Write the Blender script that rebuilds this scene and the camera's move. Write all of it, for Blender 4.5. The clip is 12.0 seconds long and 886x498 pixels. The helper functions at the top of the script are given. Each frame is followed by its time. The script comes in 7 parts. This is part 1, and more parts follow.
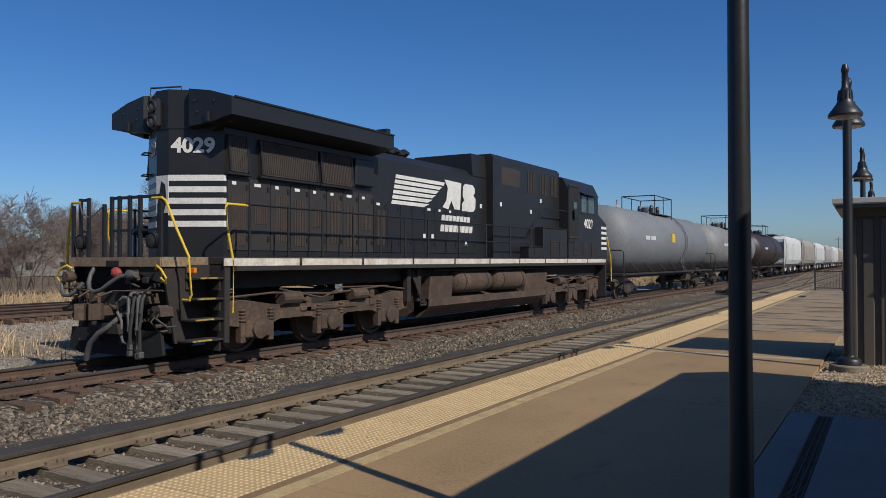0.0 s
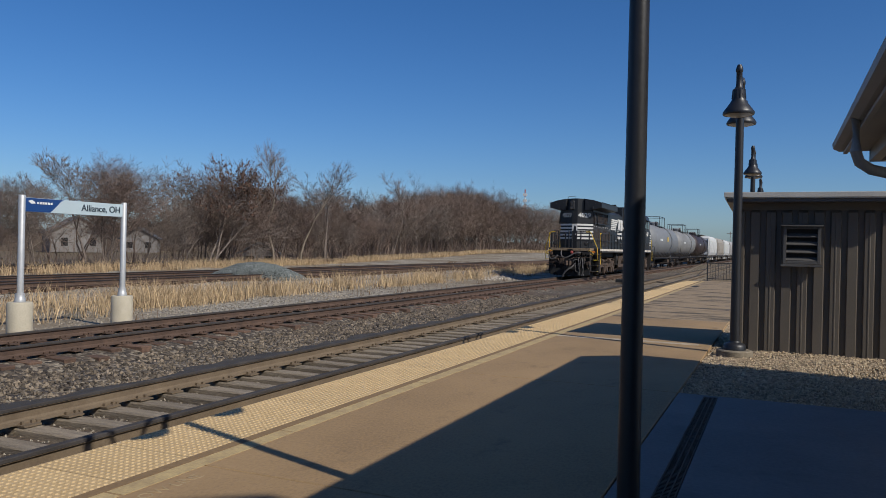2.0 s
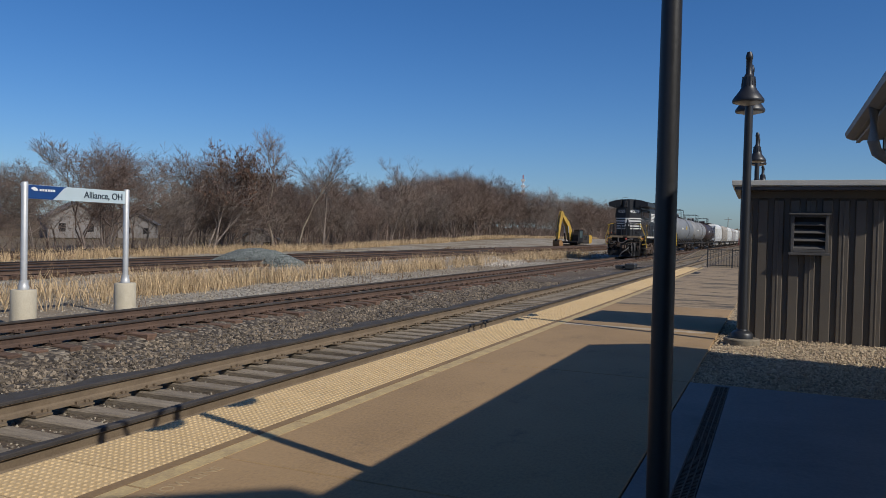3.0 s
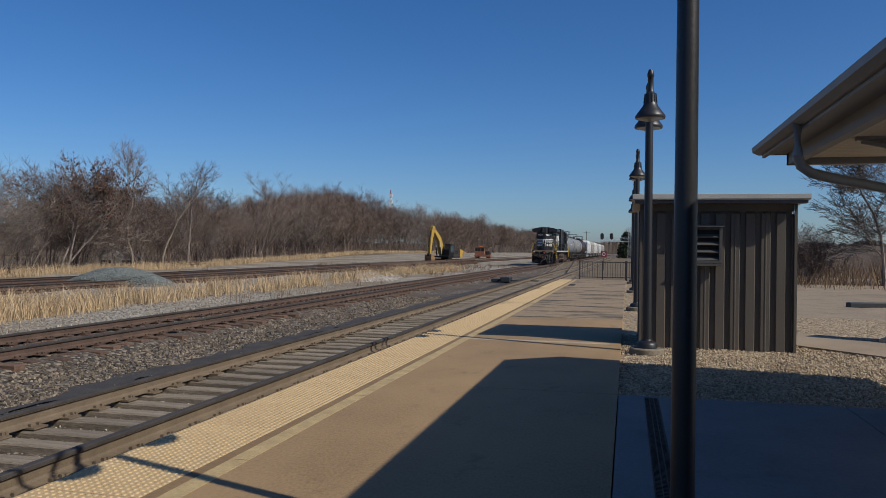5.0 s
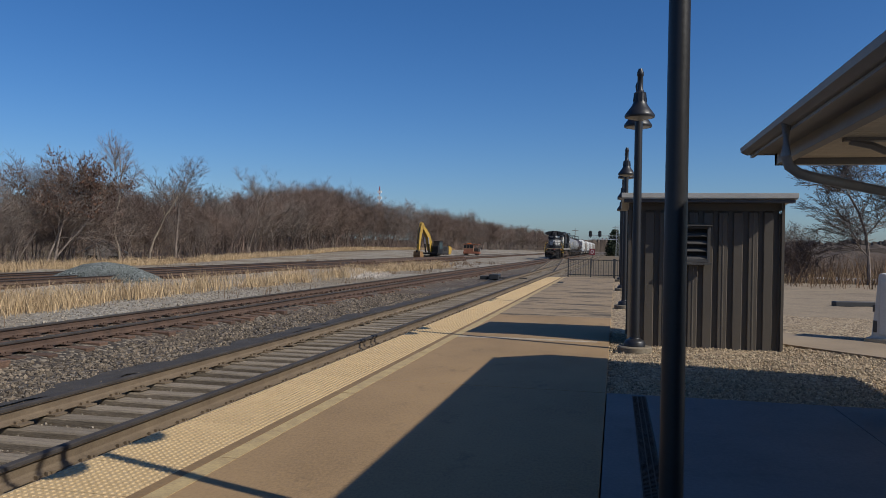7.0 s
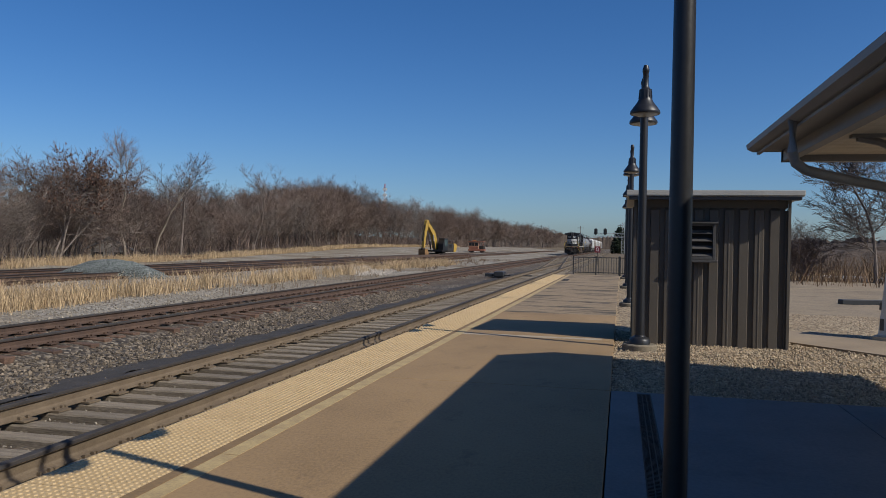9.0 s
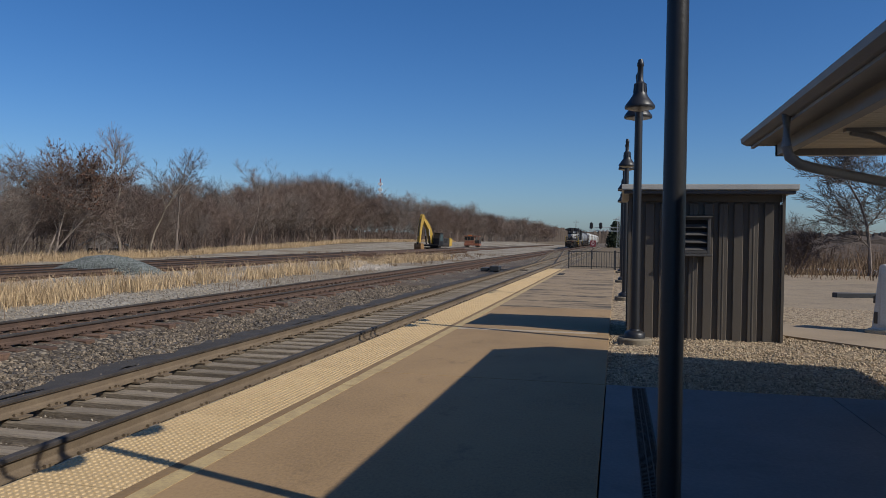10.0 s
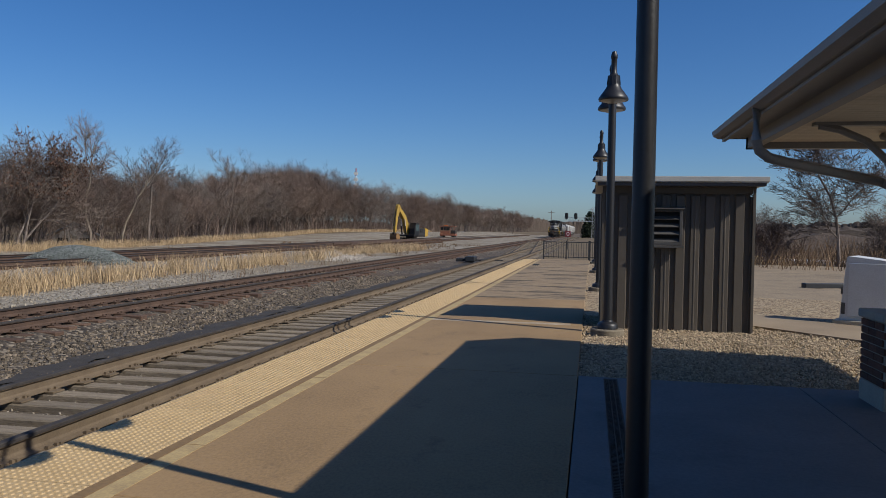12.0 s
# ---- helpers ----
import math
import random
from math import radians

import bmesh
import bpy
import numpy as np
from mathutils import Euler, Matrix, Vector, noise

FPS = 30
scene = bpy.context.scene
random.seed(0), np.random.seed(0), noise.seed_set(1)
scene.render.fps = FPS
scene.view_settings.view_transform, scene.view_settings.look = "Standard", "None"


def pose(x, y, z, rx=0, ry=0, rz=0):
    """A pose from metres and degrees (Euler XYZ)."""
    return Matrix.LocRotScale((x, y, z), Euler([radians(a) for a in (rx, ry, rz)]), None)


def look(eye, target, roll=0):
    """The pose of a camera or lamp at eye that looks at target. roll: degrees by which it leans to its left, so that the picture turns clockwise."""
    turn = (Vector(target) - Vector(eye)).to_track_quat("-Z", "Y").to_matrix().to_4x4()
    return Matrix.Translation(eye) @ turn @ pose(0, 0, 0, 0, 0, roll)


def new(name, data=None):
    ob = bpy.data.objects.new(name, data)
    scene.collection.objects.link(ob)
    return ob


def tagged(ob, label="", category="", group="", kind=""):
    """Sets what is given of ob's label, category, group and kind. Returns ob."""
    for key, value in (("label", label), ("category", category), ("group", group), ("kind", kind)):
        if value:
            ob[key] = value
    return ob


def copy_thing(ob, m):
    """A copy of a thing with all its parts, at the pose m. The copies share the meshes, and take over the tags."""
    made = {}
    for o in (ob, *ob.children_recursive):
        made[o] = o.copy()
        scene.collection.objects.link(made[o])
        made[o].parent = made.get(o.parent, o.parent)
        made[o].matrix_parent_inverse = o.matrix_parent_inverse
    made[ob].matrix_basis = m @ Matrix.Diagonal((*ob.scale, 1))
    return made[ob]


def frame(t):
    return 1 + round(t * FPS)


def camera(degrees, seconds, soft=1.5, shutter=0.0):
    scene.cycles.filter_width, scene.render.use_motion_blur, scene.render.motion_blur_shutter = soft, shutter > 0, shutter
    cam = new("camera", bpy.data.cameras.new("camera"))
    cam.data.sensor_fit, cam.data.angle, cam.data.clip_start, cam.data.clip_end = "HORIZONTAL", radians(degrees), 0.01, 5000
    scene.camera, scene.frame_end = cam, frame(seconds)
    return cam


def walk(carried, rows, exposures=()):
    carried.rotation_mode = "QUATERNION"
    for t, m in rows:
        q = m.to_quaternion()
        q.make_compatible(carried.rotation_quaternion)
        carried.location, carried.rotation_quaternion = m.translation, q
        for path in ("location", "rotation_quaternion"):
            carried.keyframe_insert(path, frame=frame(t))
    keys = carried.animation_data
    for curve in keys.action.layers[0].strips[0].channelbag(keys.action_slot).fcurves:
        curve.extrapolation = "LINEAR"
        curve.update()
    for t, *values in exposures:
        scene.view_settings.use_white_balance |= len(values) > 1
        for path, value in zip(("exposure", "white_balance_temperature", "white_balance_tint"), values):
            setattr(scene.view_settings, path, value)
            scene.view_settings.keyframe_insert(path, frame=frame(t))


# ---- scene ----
cam = camera(60.0, 12.0, soft=0.5)
PATH = [
    (0, (0.188, 0.035, 1.493), (-0.823, 1.761, 1.523), -0.1),
    (0.5, (0.197, 0.062, 1.482), (-0.693, 1.853, 1.494), 0.1),
    (1, (0.225, 0.042, 1.494), (-0.591, 1.868, 1.498), 0.0),
    (1.5, (0.221, 0.045, 1.467), (-0.592, 1.872, 1.47), 0.5),
    (2, (0.213, 0.041, 1.455), (-0.587, 1.873, 1.449), 1.3),
    (2.5, (0.17, 0.05, 1.443), (-0.63, 1.883, 1.418), 1.3),
    (2.7, (0.147, 0.01, 1.476), (-0.657, 1.841, 1.434), 1.4),
    (4.3, (-0.55, 0.093, 1.508), (-1.11, 2.013, 1.5), 0.5),
    (4.5, (-0.605, 0.09, 1.505), (-1.107, 2.026, 1.501), 0.6),
    (5, (-0.627, 0.145, 1.477), (-1.095, 2.09, 1.479), 0.7),
    (5.5, (-0.619, 0.179, 1.477), (-1.077, 2.126, 1.473), 0.6),
    (6, (-0.637, 0.162, 1.486), (-1.088, 2.11, 1.479), 0.8),
    (6.5, (-0.631, 0.161, 1.484), (-1.075, 2.111, 1.475), 0.9),
    (7, (-0.637, 0.147, 1.489), (-1.076, 2.098, 1.483), 1.0),
    (9, (-0.63, 0.18, 1.483), (-1.082, 2.128, 1.47), 1.1),
    (9.5, (-0.636, 0.178, 1.483), (-1.084, 2.127, 1.461), 1.0),
    (10, (-0.623, 0.177, 1.488), (-1.064, 2.128, 1.461), 0.9),
    (10.5, (-0.603, 0.17, 1.465), (-1.028, 2.124, 1.439), 0.9),
    (11, (-0.605, 0.147, 1.483), (-1.02, 2.103, 1.449), 0.8),
    (11.5, (-0.603, 0.158, 1.485), (-0.998, 2.118, 1.444), 0.8),
    (12, (-0.601, 0.195, 1.508), (-0.98, 2.158, 1.456), 1.0),
]
walk(cam, [(t, look(eye, target, roll)) for t, eye, target, roll in PATH])

# ---- light: clear spring day, sun high behind the right shoulder ----
SUN_EL, SUN_AZ = radians(40.4), radians(109.0)
TO_SUN = Vector((math.sin(SUN_AZ) * math.cos(SUN_EL), math.cos(SUN_AZ) * math.cos(SUN_EL), math.sin(SUN_EL)))
world = bpy.data.worlds.new("world")
scene.world = world
world.use_nodes = True
wn, wl = world.node_tree.nodes, world.node_tree.links
sky = wn.new("ShaderNodeTexSky")
sky.sky_type = "NISHITA"
sky.sun_disc = False
sky.sun_elevation, sky.sun_rotation = SUN_EL, SUN_AZ
sky.altitude, sky.air_density, sky.dust_density, sky.ozone_density = 300, 0.9, 1.05, 4.0
wn["Background"].inputs["Strength"].default_value = 0.086
deep = wn.new("ShaderNodeHueSaturation")
deep.inputs["Saturation"].default_value = 1.24
tint = wn.new("ShaderNodeMix")
tint.data_type, tint.blend_type = "RGBA", "MULTIPLY"
tint.inputs[0].default_value = 1.0
tint.inputs[7].default_value = (0.83, 0.945, 1.125, 1)
wl.new(sky.outputs[0], deep.inputs["Color"])
wl.new(deep.outputs[0], tint.inputs[6])
wl.new(tint.outputs[2], wn["Background"].inputs[0])
sun = bpy.data.lights.new("sun", "SUN")
sun.energy, sun.angle, sun.color = 4.1, radians(0.53), (1.0, 0.955, 0.87)
sun_ob = new("sun", sun)
sun_ob.matrix_world = look((0, 0, 60), Vector((0, 0, 60)) - TO_SUN)
scene.view_settings.exposure = 0.0

# ---- materials ----
def M(name, a, b=None, big=1.5, fine=40.0, rough=0.8, bump=0.15, metal=0.0, var=0.0, rdist=0.02, stretch=(1, 1, 1), spec=0.5, third=None, amt=0.5, stain=None):
    """A surface whose colour drifts from a to b at a large and a fine scale, with grain in the relief."""
    m = bpy.data.materials.new(name)
    m.use_nodes = True
    n, l = m.node_tree.nodes, m.node_tree.links
    p = n["Principled BSDF"]
    b = b or tuple(c * 0.75 for c in a)
    tc = n.new("ShaderNodeTexCoord")
    mp = n.new("ShaderNodeMapping")
    mp.inputs["Scale"].default_value = stretch
    l.new(tc.outputs["Object"], mp.inputs[0])
    n1, n2 = n.new("ShaderNodeTexNoise"), n.new("ShaderNodeTexNoise")
    for t, s, d in ((n1, big, 5), (n2, fine, 4)):
        t.inputs["Scale"].default_value, t.inputs["Detail"].default_value = s, d
        t.inputs["Roughness"].default_value = 0.62
        l.new(mp.outputs[0], t.inputs["Vector"])
    mx = n.new("ShaderNodeMix")
    mx.data_type = "FLOAT"
    mx.inputs[0].default_value = amt
    l.new(n1.outputs[0], mx.inputs[2])
    l.new(n2.outputs[0], mx.inputs[3])
    ramp = n.new("ShaderNodeValToRGB")
    ramp.color_ramp.elements[0].position, ramp.color_ramp.elements[1].position = 0.36, 0.64
    ramp.color_ramp.elements[0].color, ramp.color_ramp.elements[1].color = (*b, 1), (*a, 1)
    if third:
        e = ramp.color_ramp.elements.new(0.5)
        e.color = (*third, 1)
    l.new(mx.outputs[0], ramp.inputs[0])
    col = ramp.outputs[0]
    if stain:
        # blotches: colour, scale, where they begin and end, how strong
        nz, sr, sm = n.new("ShaderNodeTexNoise"), n.new("ShaderNodeMapRange"), n.new("ShaderNodeMix")
        nz.inputs["Scale"].default_value, nz.inputs["Detail"].default_value, nz.inputs["Roughness"].default_value = stain[1], 9, 0.7
        l.new(mp.outputs[0], nz.inputs["Vector"])
        sr.inputs[1].default_value, sr.inputs[2].default_value, sr.inputs[4].default_value = stain[2], stain[3], stain[4]
        l.new(nz.outputs[0], sr.inputs[0])
        sm.data_type = "RGBA"
        l.new(sr.outputs[0], sm.inputs[0])
        l.new(col, sm.inputs[6])
        sm.inputs[7].default_value = (*stain[0], 1)
        col = sm.outputs[2]
    if var:
        oi, geo, add = n.new("ShaderNodeObjectInfo"), n.new("ShaderNodeNewGeometry"), n.new("ShaderNodeMath")
        l.new(oi.outputs["Random"], add.inputs[0])
        l.new(geo.outputs["Random Per Island"], add.inputs[1])
        fr = n.new("ShaderNodeMath")
        fr.operation = "FRACT"
        l.new(add.outputs[0], fr.inputs[0])
        mr = n.new("ShaderNodeMapRange")
        mr.inputs[3].default_value, mr.inputs[4].default_value = 1 - var, 1 + var
        l.new(fr.outputs[0], mr.inputs[0])
        hs = n.new("ShaderNodeHueSaturation")
        l.new(mr.outputs[0], hs.inputs["Value"])
        l.new(col, hs.inputs["Color"])
        col = hs.outputs[0]
    l.new(col, p.inputs["Base Color"])
    p.inputs["Metallic"].default_value = metal
    p.inputs["Specular IOR Level"].default_value = spec
    rr = n.new("ShaderNodeMapRange")
    rr.inputs[3].default_value, rr.inputs[4].default_value = max(rough - 0.12, 0.02), min(rough + 0.12, 1)
    l.new(n2.outputs[0], rr.inputs[0])
    l.new(rr.outputs[0], p.inputs["Roughness"])
    if bump:
        bp = n.new("ShaderNodeBump")
        bp.inputs["Strength"].default_value, bp.inputs["Distance"].default_value = bump, rdist
        l.new(n2.outputs[0], bp.inputs["Height"])
        l.new(bp.outputs[0], p.inputs["Normal"])
    return m


def stones(name, cols, scale, rough=0.9, bump=0.9, dist=0.04, dirt=None, dirt_scale=0.35):
    """Packed stones: a cell pattern with its own colour a cell, joints sunk, and stains of dirt over it."""
    m = bpy.data.materials.new(name)
    m.use_nodes = True
    n, l = m.node_tree.nodes, m.node_tree.links
    p = n["Principled BSDF"]
    tc = n.new("ShaderNodeTexCoord")
    v = n.new("ShaderNodeTexVoronoi")
    v.inputs["Scale"].default_value = scale
    l.new(tc.outputs["Object"], v.inputs["Vector"])
    sp = n.new("ShaderNodeSeparateColor")
    l.new(v.outputs["Color"], sp.inputs[0])
    ramp = n.new("ShaderNodeValToRGB")
    ramp.color_ramp.interpolation = "CONSTANT"
    e = ramp.color_ramp.elements
    while len(e) < len(cols):
        e.new(0.5)
    for i, c in enumerate(cols):
        e[i].position, e[i].color = i / len(cols), (*c, 1)
    l.new(sp.outputs[0], ramp.inputs[0])
    col = ramp.outputs[0]
    if dirt:
        nz = n.new("ShaderNodeTexNoise")
        nz.inputs["Scale"].default_value, nz.inputs["Detail"].default_value = dirt_scale, 6
        l.new(tc.outputs["Object"], nz.inputs["Vector"])
        mr = n.new("ShaderNodeMapRange")
        mr.inputs[1].default_value, mr.inputs[2].default_value = 0.42, 0.62
        l.new(nz.outputs[0], mr.inputs[0])
        mx = n.new("ShaderNodeMix")
        mx.data_type = "RGBA"
        l.new(mr.outputs[0], mx.inputs[0])
        l.new(col, mx.inputs[6])
        mx.inputs[7].default_value = (*dirt, 1)
        col = mx.outputs[2]
    l.new(col, p.inputs["Base Color"])
    p.inputs["Roughness"].default_value = rough
    bp = n.new("ShaderNodeBump")
    bp.invert = True
    bp.inputs["Strength"].default_value, bp.inputs["Distance"].default_value = bump, dist
    l.new(v.outputs["Distance"], bp.inputs["Height"])
    l.new(bp.outputs[0], p.inputs["Normal"])
    return m


concrete = M("concrete_worn", (0.335, 0.216, 0.103), (0.20, 0.127, 0.06), 0.7, 45, 0.85, 0.14, third=(0.28, 0.18, 0.086), stretch=(1, 0.6, 1), stain=((0.10, 0.066, 0.036), 2.6, 0.58, 0.74, 0.6))
concrete_wet = M("concrete_weathered_streaked", (0.37, 0.27, 0.155), (0.19, 0.135, 0.08), 0.9, 12, 0.85, 0.1, third=(0.28, 0.20, 0.115), stretch=(0.5, 1.3, 1), amt=0.45, stain=((0.035, 0.028, 0.02), 0.9, 0.50, 0.60, 0.85))
concrete_new = M("concrete_smooth", (0.185, 0.176, 0.165), (0.12, 0.115, 0.11), 0.9, 30, 0.8, 0.08, stain=((0.08, 0.075, 0.07), 1.4, 0.55, 0.7, 0.5))
concrete_pale = M("concrete_pale", (0.5, 0.4393, 0.3315), (0.37, 0.3247, 0.238), 2.5, 45, 0.85, 0.15)
edge_conc = M("concrete_edge", (0.24, 0.1958, 0.136), (0.11, 0.0907, 0.0638), 3, 30, 0.9, 0.5)
tactile = M("tactile_tan", (0.55, 0.395, 0.205), (0.42, 0.29, 0.14), 1.2, 35, 0.65, 0.06, var=0.06)
line_paint = M("faded_yellow_paint", (0.5, 0.3677, 0.17), (0.3, 0.2101, 0.1062), 6, 45, 0.8, 0.1)
word_paint = M("faded_word_paint", (0.39, 0.2865, 0.153), (0.29, 0.2005, 0.102), 10, 60, 0.85, 0.05)
ballast = stones("ballast_grey", [(0.03, 0.0229, 0.017), (0.085, 0.0659, 0.0476), (0.16, 0.127, 0.0909), (0.05, 0.0382, 0.0272), (0.25, 0.2053, 0.1487), (0.105, 0.0802, 0.0553)], 16, dirt=(0.085, 0.0592, 0.0382))
ballast_stone = M("ballast_stone", (0.21, 0.165, 0.115), (0.06, 0.046, 0.034), 3, 30, 0.9, 0.3, var=0.8)
pale_stone = M("pale_stone", (0.32, 0.2769, 0.2125), (0.16, 0.1337, 0.102), 3, 30, 0.9, 0.3, var=0.4)
yard_gravel = stones("yard_gravel", [(0.32, 0.284, 0.224), (0.206, 0.18, 0.141), (0.412, 0.366, 0.292), (0.137, 0.114, 0.085), (0.275, 0.24, 0.185)], 11, dirt=(0.19, 0.1432, 0.0892), dirt_scale=0.16)
river_gravel = stones("river_gravel", [(0.38, 0.2769, 0.1615), (0.22, 0.1528, 0.0892), (0.46, 0.3629, 0.2295), (0.13, 0.0907, 0.0527), (0.3, 0.2149, 0.1275)], 24, dist=0.03, bump=1.0)
river_stone = M("river_stone", (0.44, 0.3438, 0.221), (0.25, 0.1815, 0.1105), 4, 30, 0.75, 0.1, var=0.4)
pile_heap = stones("pile_heap", [(0.10, 0.11, 0.10), (0.17, 0.185, 0.17), (0.06, 0.068, 0.062), (0.22, 0.235, 0.215)], 20, dist=0.06)
pile_stone = M("pile_stone", (0.18, 0.195, 0.18), (0.07, 0.078, 0.072), 3, 25, 0.9, 0.3, var=0.5)
oily = M("cinder_dark", (0.06, 0.051, 0.043), (0.024, 0.021, 0.019), 3, 40, 0.95, 0.6)
dirt_field = M("field_dirt", (0.16, 0.1127, 0.0612), (0.085, 0.0592, 0.034), 0.12, 3, 0.95, 0.4, third=(0.13, 0.0936, 0.0493), rdist=0.1)
tie_grey = M("tie_weathered_wood", (0.3, 0.2435, 0.1742), (0.12, 0.0936, 0.0646), 3, 30, 0.9, 0.5, var=0.22, stretch=(0.5, 5, 5))
tie_brown = M("tie_rusty_wood", (0.165, 0.095, 0.06), (0.06, 0.036, 0.025), 3, 30, 0.9, 0.5, var=0.3, stretch=(0.5, 5, 5))
rail_side = M("rail_weathered", (0.2, 0.148, 0.0935), (0.12, 0.0859, 0.0544), 3, 60, 0.75, 0.2, metal=0.15)
rail_rust = M("rail_rusty", (0.125, 0.075, 0.05), (0.055, 0.034, 0.024), 3, 60, 0.8, 0.25, metal=0.1)
rail_top = M("rail_polished", (0.075, 0.066, 0.06), (0.04, 0.035, 0.032), 3, 60, 0.75, 0.02, metal=0.05, spec=0.15)
rail_top_dull = M("rail_dull_top", (0.06, 0.052, 0.05), (0.03, 0.027, 0.026), 3, 60, 0.5, 0.05, metal=0.5)
clad = M("cladding_olive_grey", (0.108, 0.090, 0.070), (0.085, 0.071, 0.056), 1.2, 50, 0.5, 0.03)
clad_trim = M("roof_trim_light", (0.47, 0.45, 0.41), (0.37, 0.355, 0.32), 3, 50, 0.5, 0.03)
lou_metal = M("louvre_grey", (0.085, 0.08, 0.075), (0.06, 0.056, 0.052), 4, 50, 0.5, 0.03)
# near-black; puts the shade of openings into the colour, also worn by dark parts
void_dark = M("dark_interior", (0.012, 0.012, 0.012), (0.006, 0.006, 0.006), 4, 50, 0.9, 0.0)
lamp_paint = M("lamp_dark_bronze", (0.02, 0.0195, 0.021), (0.013, 0.013, 0.014), 5, 60, 0.42, 0.04)
lamp_glass = M("lamp_lens", (0.30, 0.29, 0.27), (0.22, 0.215, 0.2), 5, 60, 0.3, 0.0)
fascia = M("fascia_taupe", (0.29, 0.27, 0.25), (0.23, 0.215, 0.20), 2, 40, 0.5, 0.03)
soffit = M("soffit_board", (0.72, 0.6112, 0.4505), (0.6, 0.5061, 0.3655), 2, 40, 0.6, 0.05, stretch=(8, 0.4, 1), var=0.05)
shingle = M("roof_shingle", (0.12, 0.105, 0.085), (0.07, 0.0621, 0.051), 2, 30, 0.9, 0.4)
brick_red = M("brick_red", (0.2, 0.0812, 0.0467), (0.11, 0.0478, 0.0298), 6, 50, 0.9, 0.35, var=0.25)
mortar = M("mortar", (0.36, 0.3151, 0.2465), (0.27, 0.2387, 0.187), 8, 60, 0.95, 0.3)
cap_stone = M("cap_stone", (0.42, 0.382, 0.2975), (0.33, 0.296, 0.238), 4, 50, 0.85, 0.2)
steel_pole = M("galvanised_steel", (0.50, 0.50, 0.49), (0.40, 0.40, 0.39), 5, 60, 0.45, 0.02, metal=0.3)
sign_blue = M("sign_blue", (0.012, 0.055, 0.19), (0.010, 0.045, 0.16), 3, 40, 0.4, 0.0)
sign_pale = M("sign_pale_blue", (0.46, 0.54, 0.56), (0.42, 0.50, 0.52), 3, 40, 0.4, 0.0)
white_paint = M("white_paint", (0.78, 0.77, 0.74), (0.62, 0.61, 0.58), 4, 40, 0.5, 0.02)
ink = M("sign_ink", (0.015, 0.03, 0.05), (0.012, 0.025, 0.04), 4, 40, 0.5, 0.0)
iron = M("fence_iron", (0.03, 0.03, 0.03), (0.02, 0.02, 0.02), 5, 60, 0.5, 0.05)
grate_iron = M("grate_iron", (0.12, 0.0716, 0.0425), (0.05, 0.0334, 0.0238), 8, 60, 0.7, 0.2, metal=0.4)
cab_paint = M("cabinet_white", (0.66, 0.66, 0.64), (0.52, 0.52, 0.50), 2, 40, 0.5, 0.03)
straw = M("dry_grass", (0.56, 0.41, 0.235), (0.31, 0.215, 0.12), 2, 10, 0.9, 0.0, var=0.4)
straw_red = M("dry_weed", (0.2, 0.1194, 0.0638), (0.11, 0.0688, 0.0382), 2, 10, 0.9, 0.0, var=0.35)
bark = M("bark_grey_brown", (0.21, 0.165, 0.135), (0.09, 0.072, 0.06), 3, 30, 0.95, 0.3, var=0.4)
bark_warm = M("bark_russet", (0.215, 0.150, 0.115), (0.095, 0.067, 0.054), 3, 30, 0.95, 0.3, var=0.4)
bark_pale = M("bark_pale", (0.27, 0.215, 0.16), (0.15, 0.12, 0.09), 3, 30, 0.95, 0.3, var=0.25)
leaf_dead = M("dead_leaf", (0.12, 0.0573, 0.034), (0.07, 0.0382, 0.0255), 3, 30, 0.9, 0.0, var=0.3)
evergreen = M("evergreen", (0.035, 0.0478, 0.0187), (0.018, 0.0267, 0.0119), 3, 30, 0.9, 0.0, var=0.4)
woods_far = M("woods_far", (0.085, 0.0611, 0.0442), (0.05, 0.0372, 0.0281), 0.03, 0.5, 0.95, 0.5, rdist=0.6)

# ---- mesh helpers ----
def box(bm, x0, x1, y0, y1, z0, z1, bev=0.0):
    vs = [bm.verts.new(c) for c in ((x0, y0, z0), (x1, y0, z0), (x1, y1, z0), (x0, y1, z0), (x0, y0, z1), (x1, y0, z1), (x1, y1, z1), (x0, y1, z1))]
    fs = [bm.faces.new([vs[i] for i in f]) for f in ((3, 2, 1, 0), (4, 5, 6, 7), (0, 1, 5, 4), (1, 2, 6, 5), (2, 3, 7, 6), (3, 0, 4, 7))]
    if bev:
        bmesh.ops.bevel(bm, geom=list({e for f in fs for e in f.edges}), offset=bev, segments=1, affect="EDGES", clamp_overlap=True)
    return bm


def tube(bm, a, b, r0, r1=None, seg=10, caps=True):
    """A tapered tube from a to b."""
    a, b = Vector(a), Vector(b)
    r1 = r0 if r1 is None else r1
    d = (b - a).normalized()
    u = d.orthogonal().normalized()
    w = d.cross(u)
    rings = []
    for p, r in ((a, r0), (b, r1)):
        rings.append([bm.verts.new(p + (u * math.cos(2 * math.pi * i / seg) + w * math.sin(2 * math.pi * i / seg)) * r) for i in range(seg)])
    for i in range(seg):
        j = (i + 1) % seg
        bm.faces.new((rings[0][i], rings[0][j], rings[1][j], rings[1][i]))
    if caps:
        bm.faces.new(rings[0][::-1])
        bm.faces.new(rings[1])
    return bm


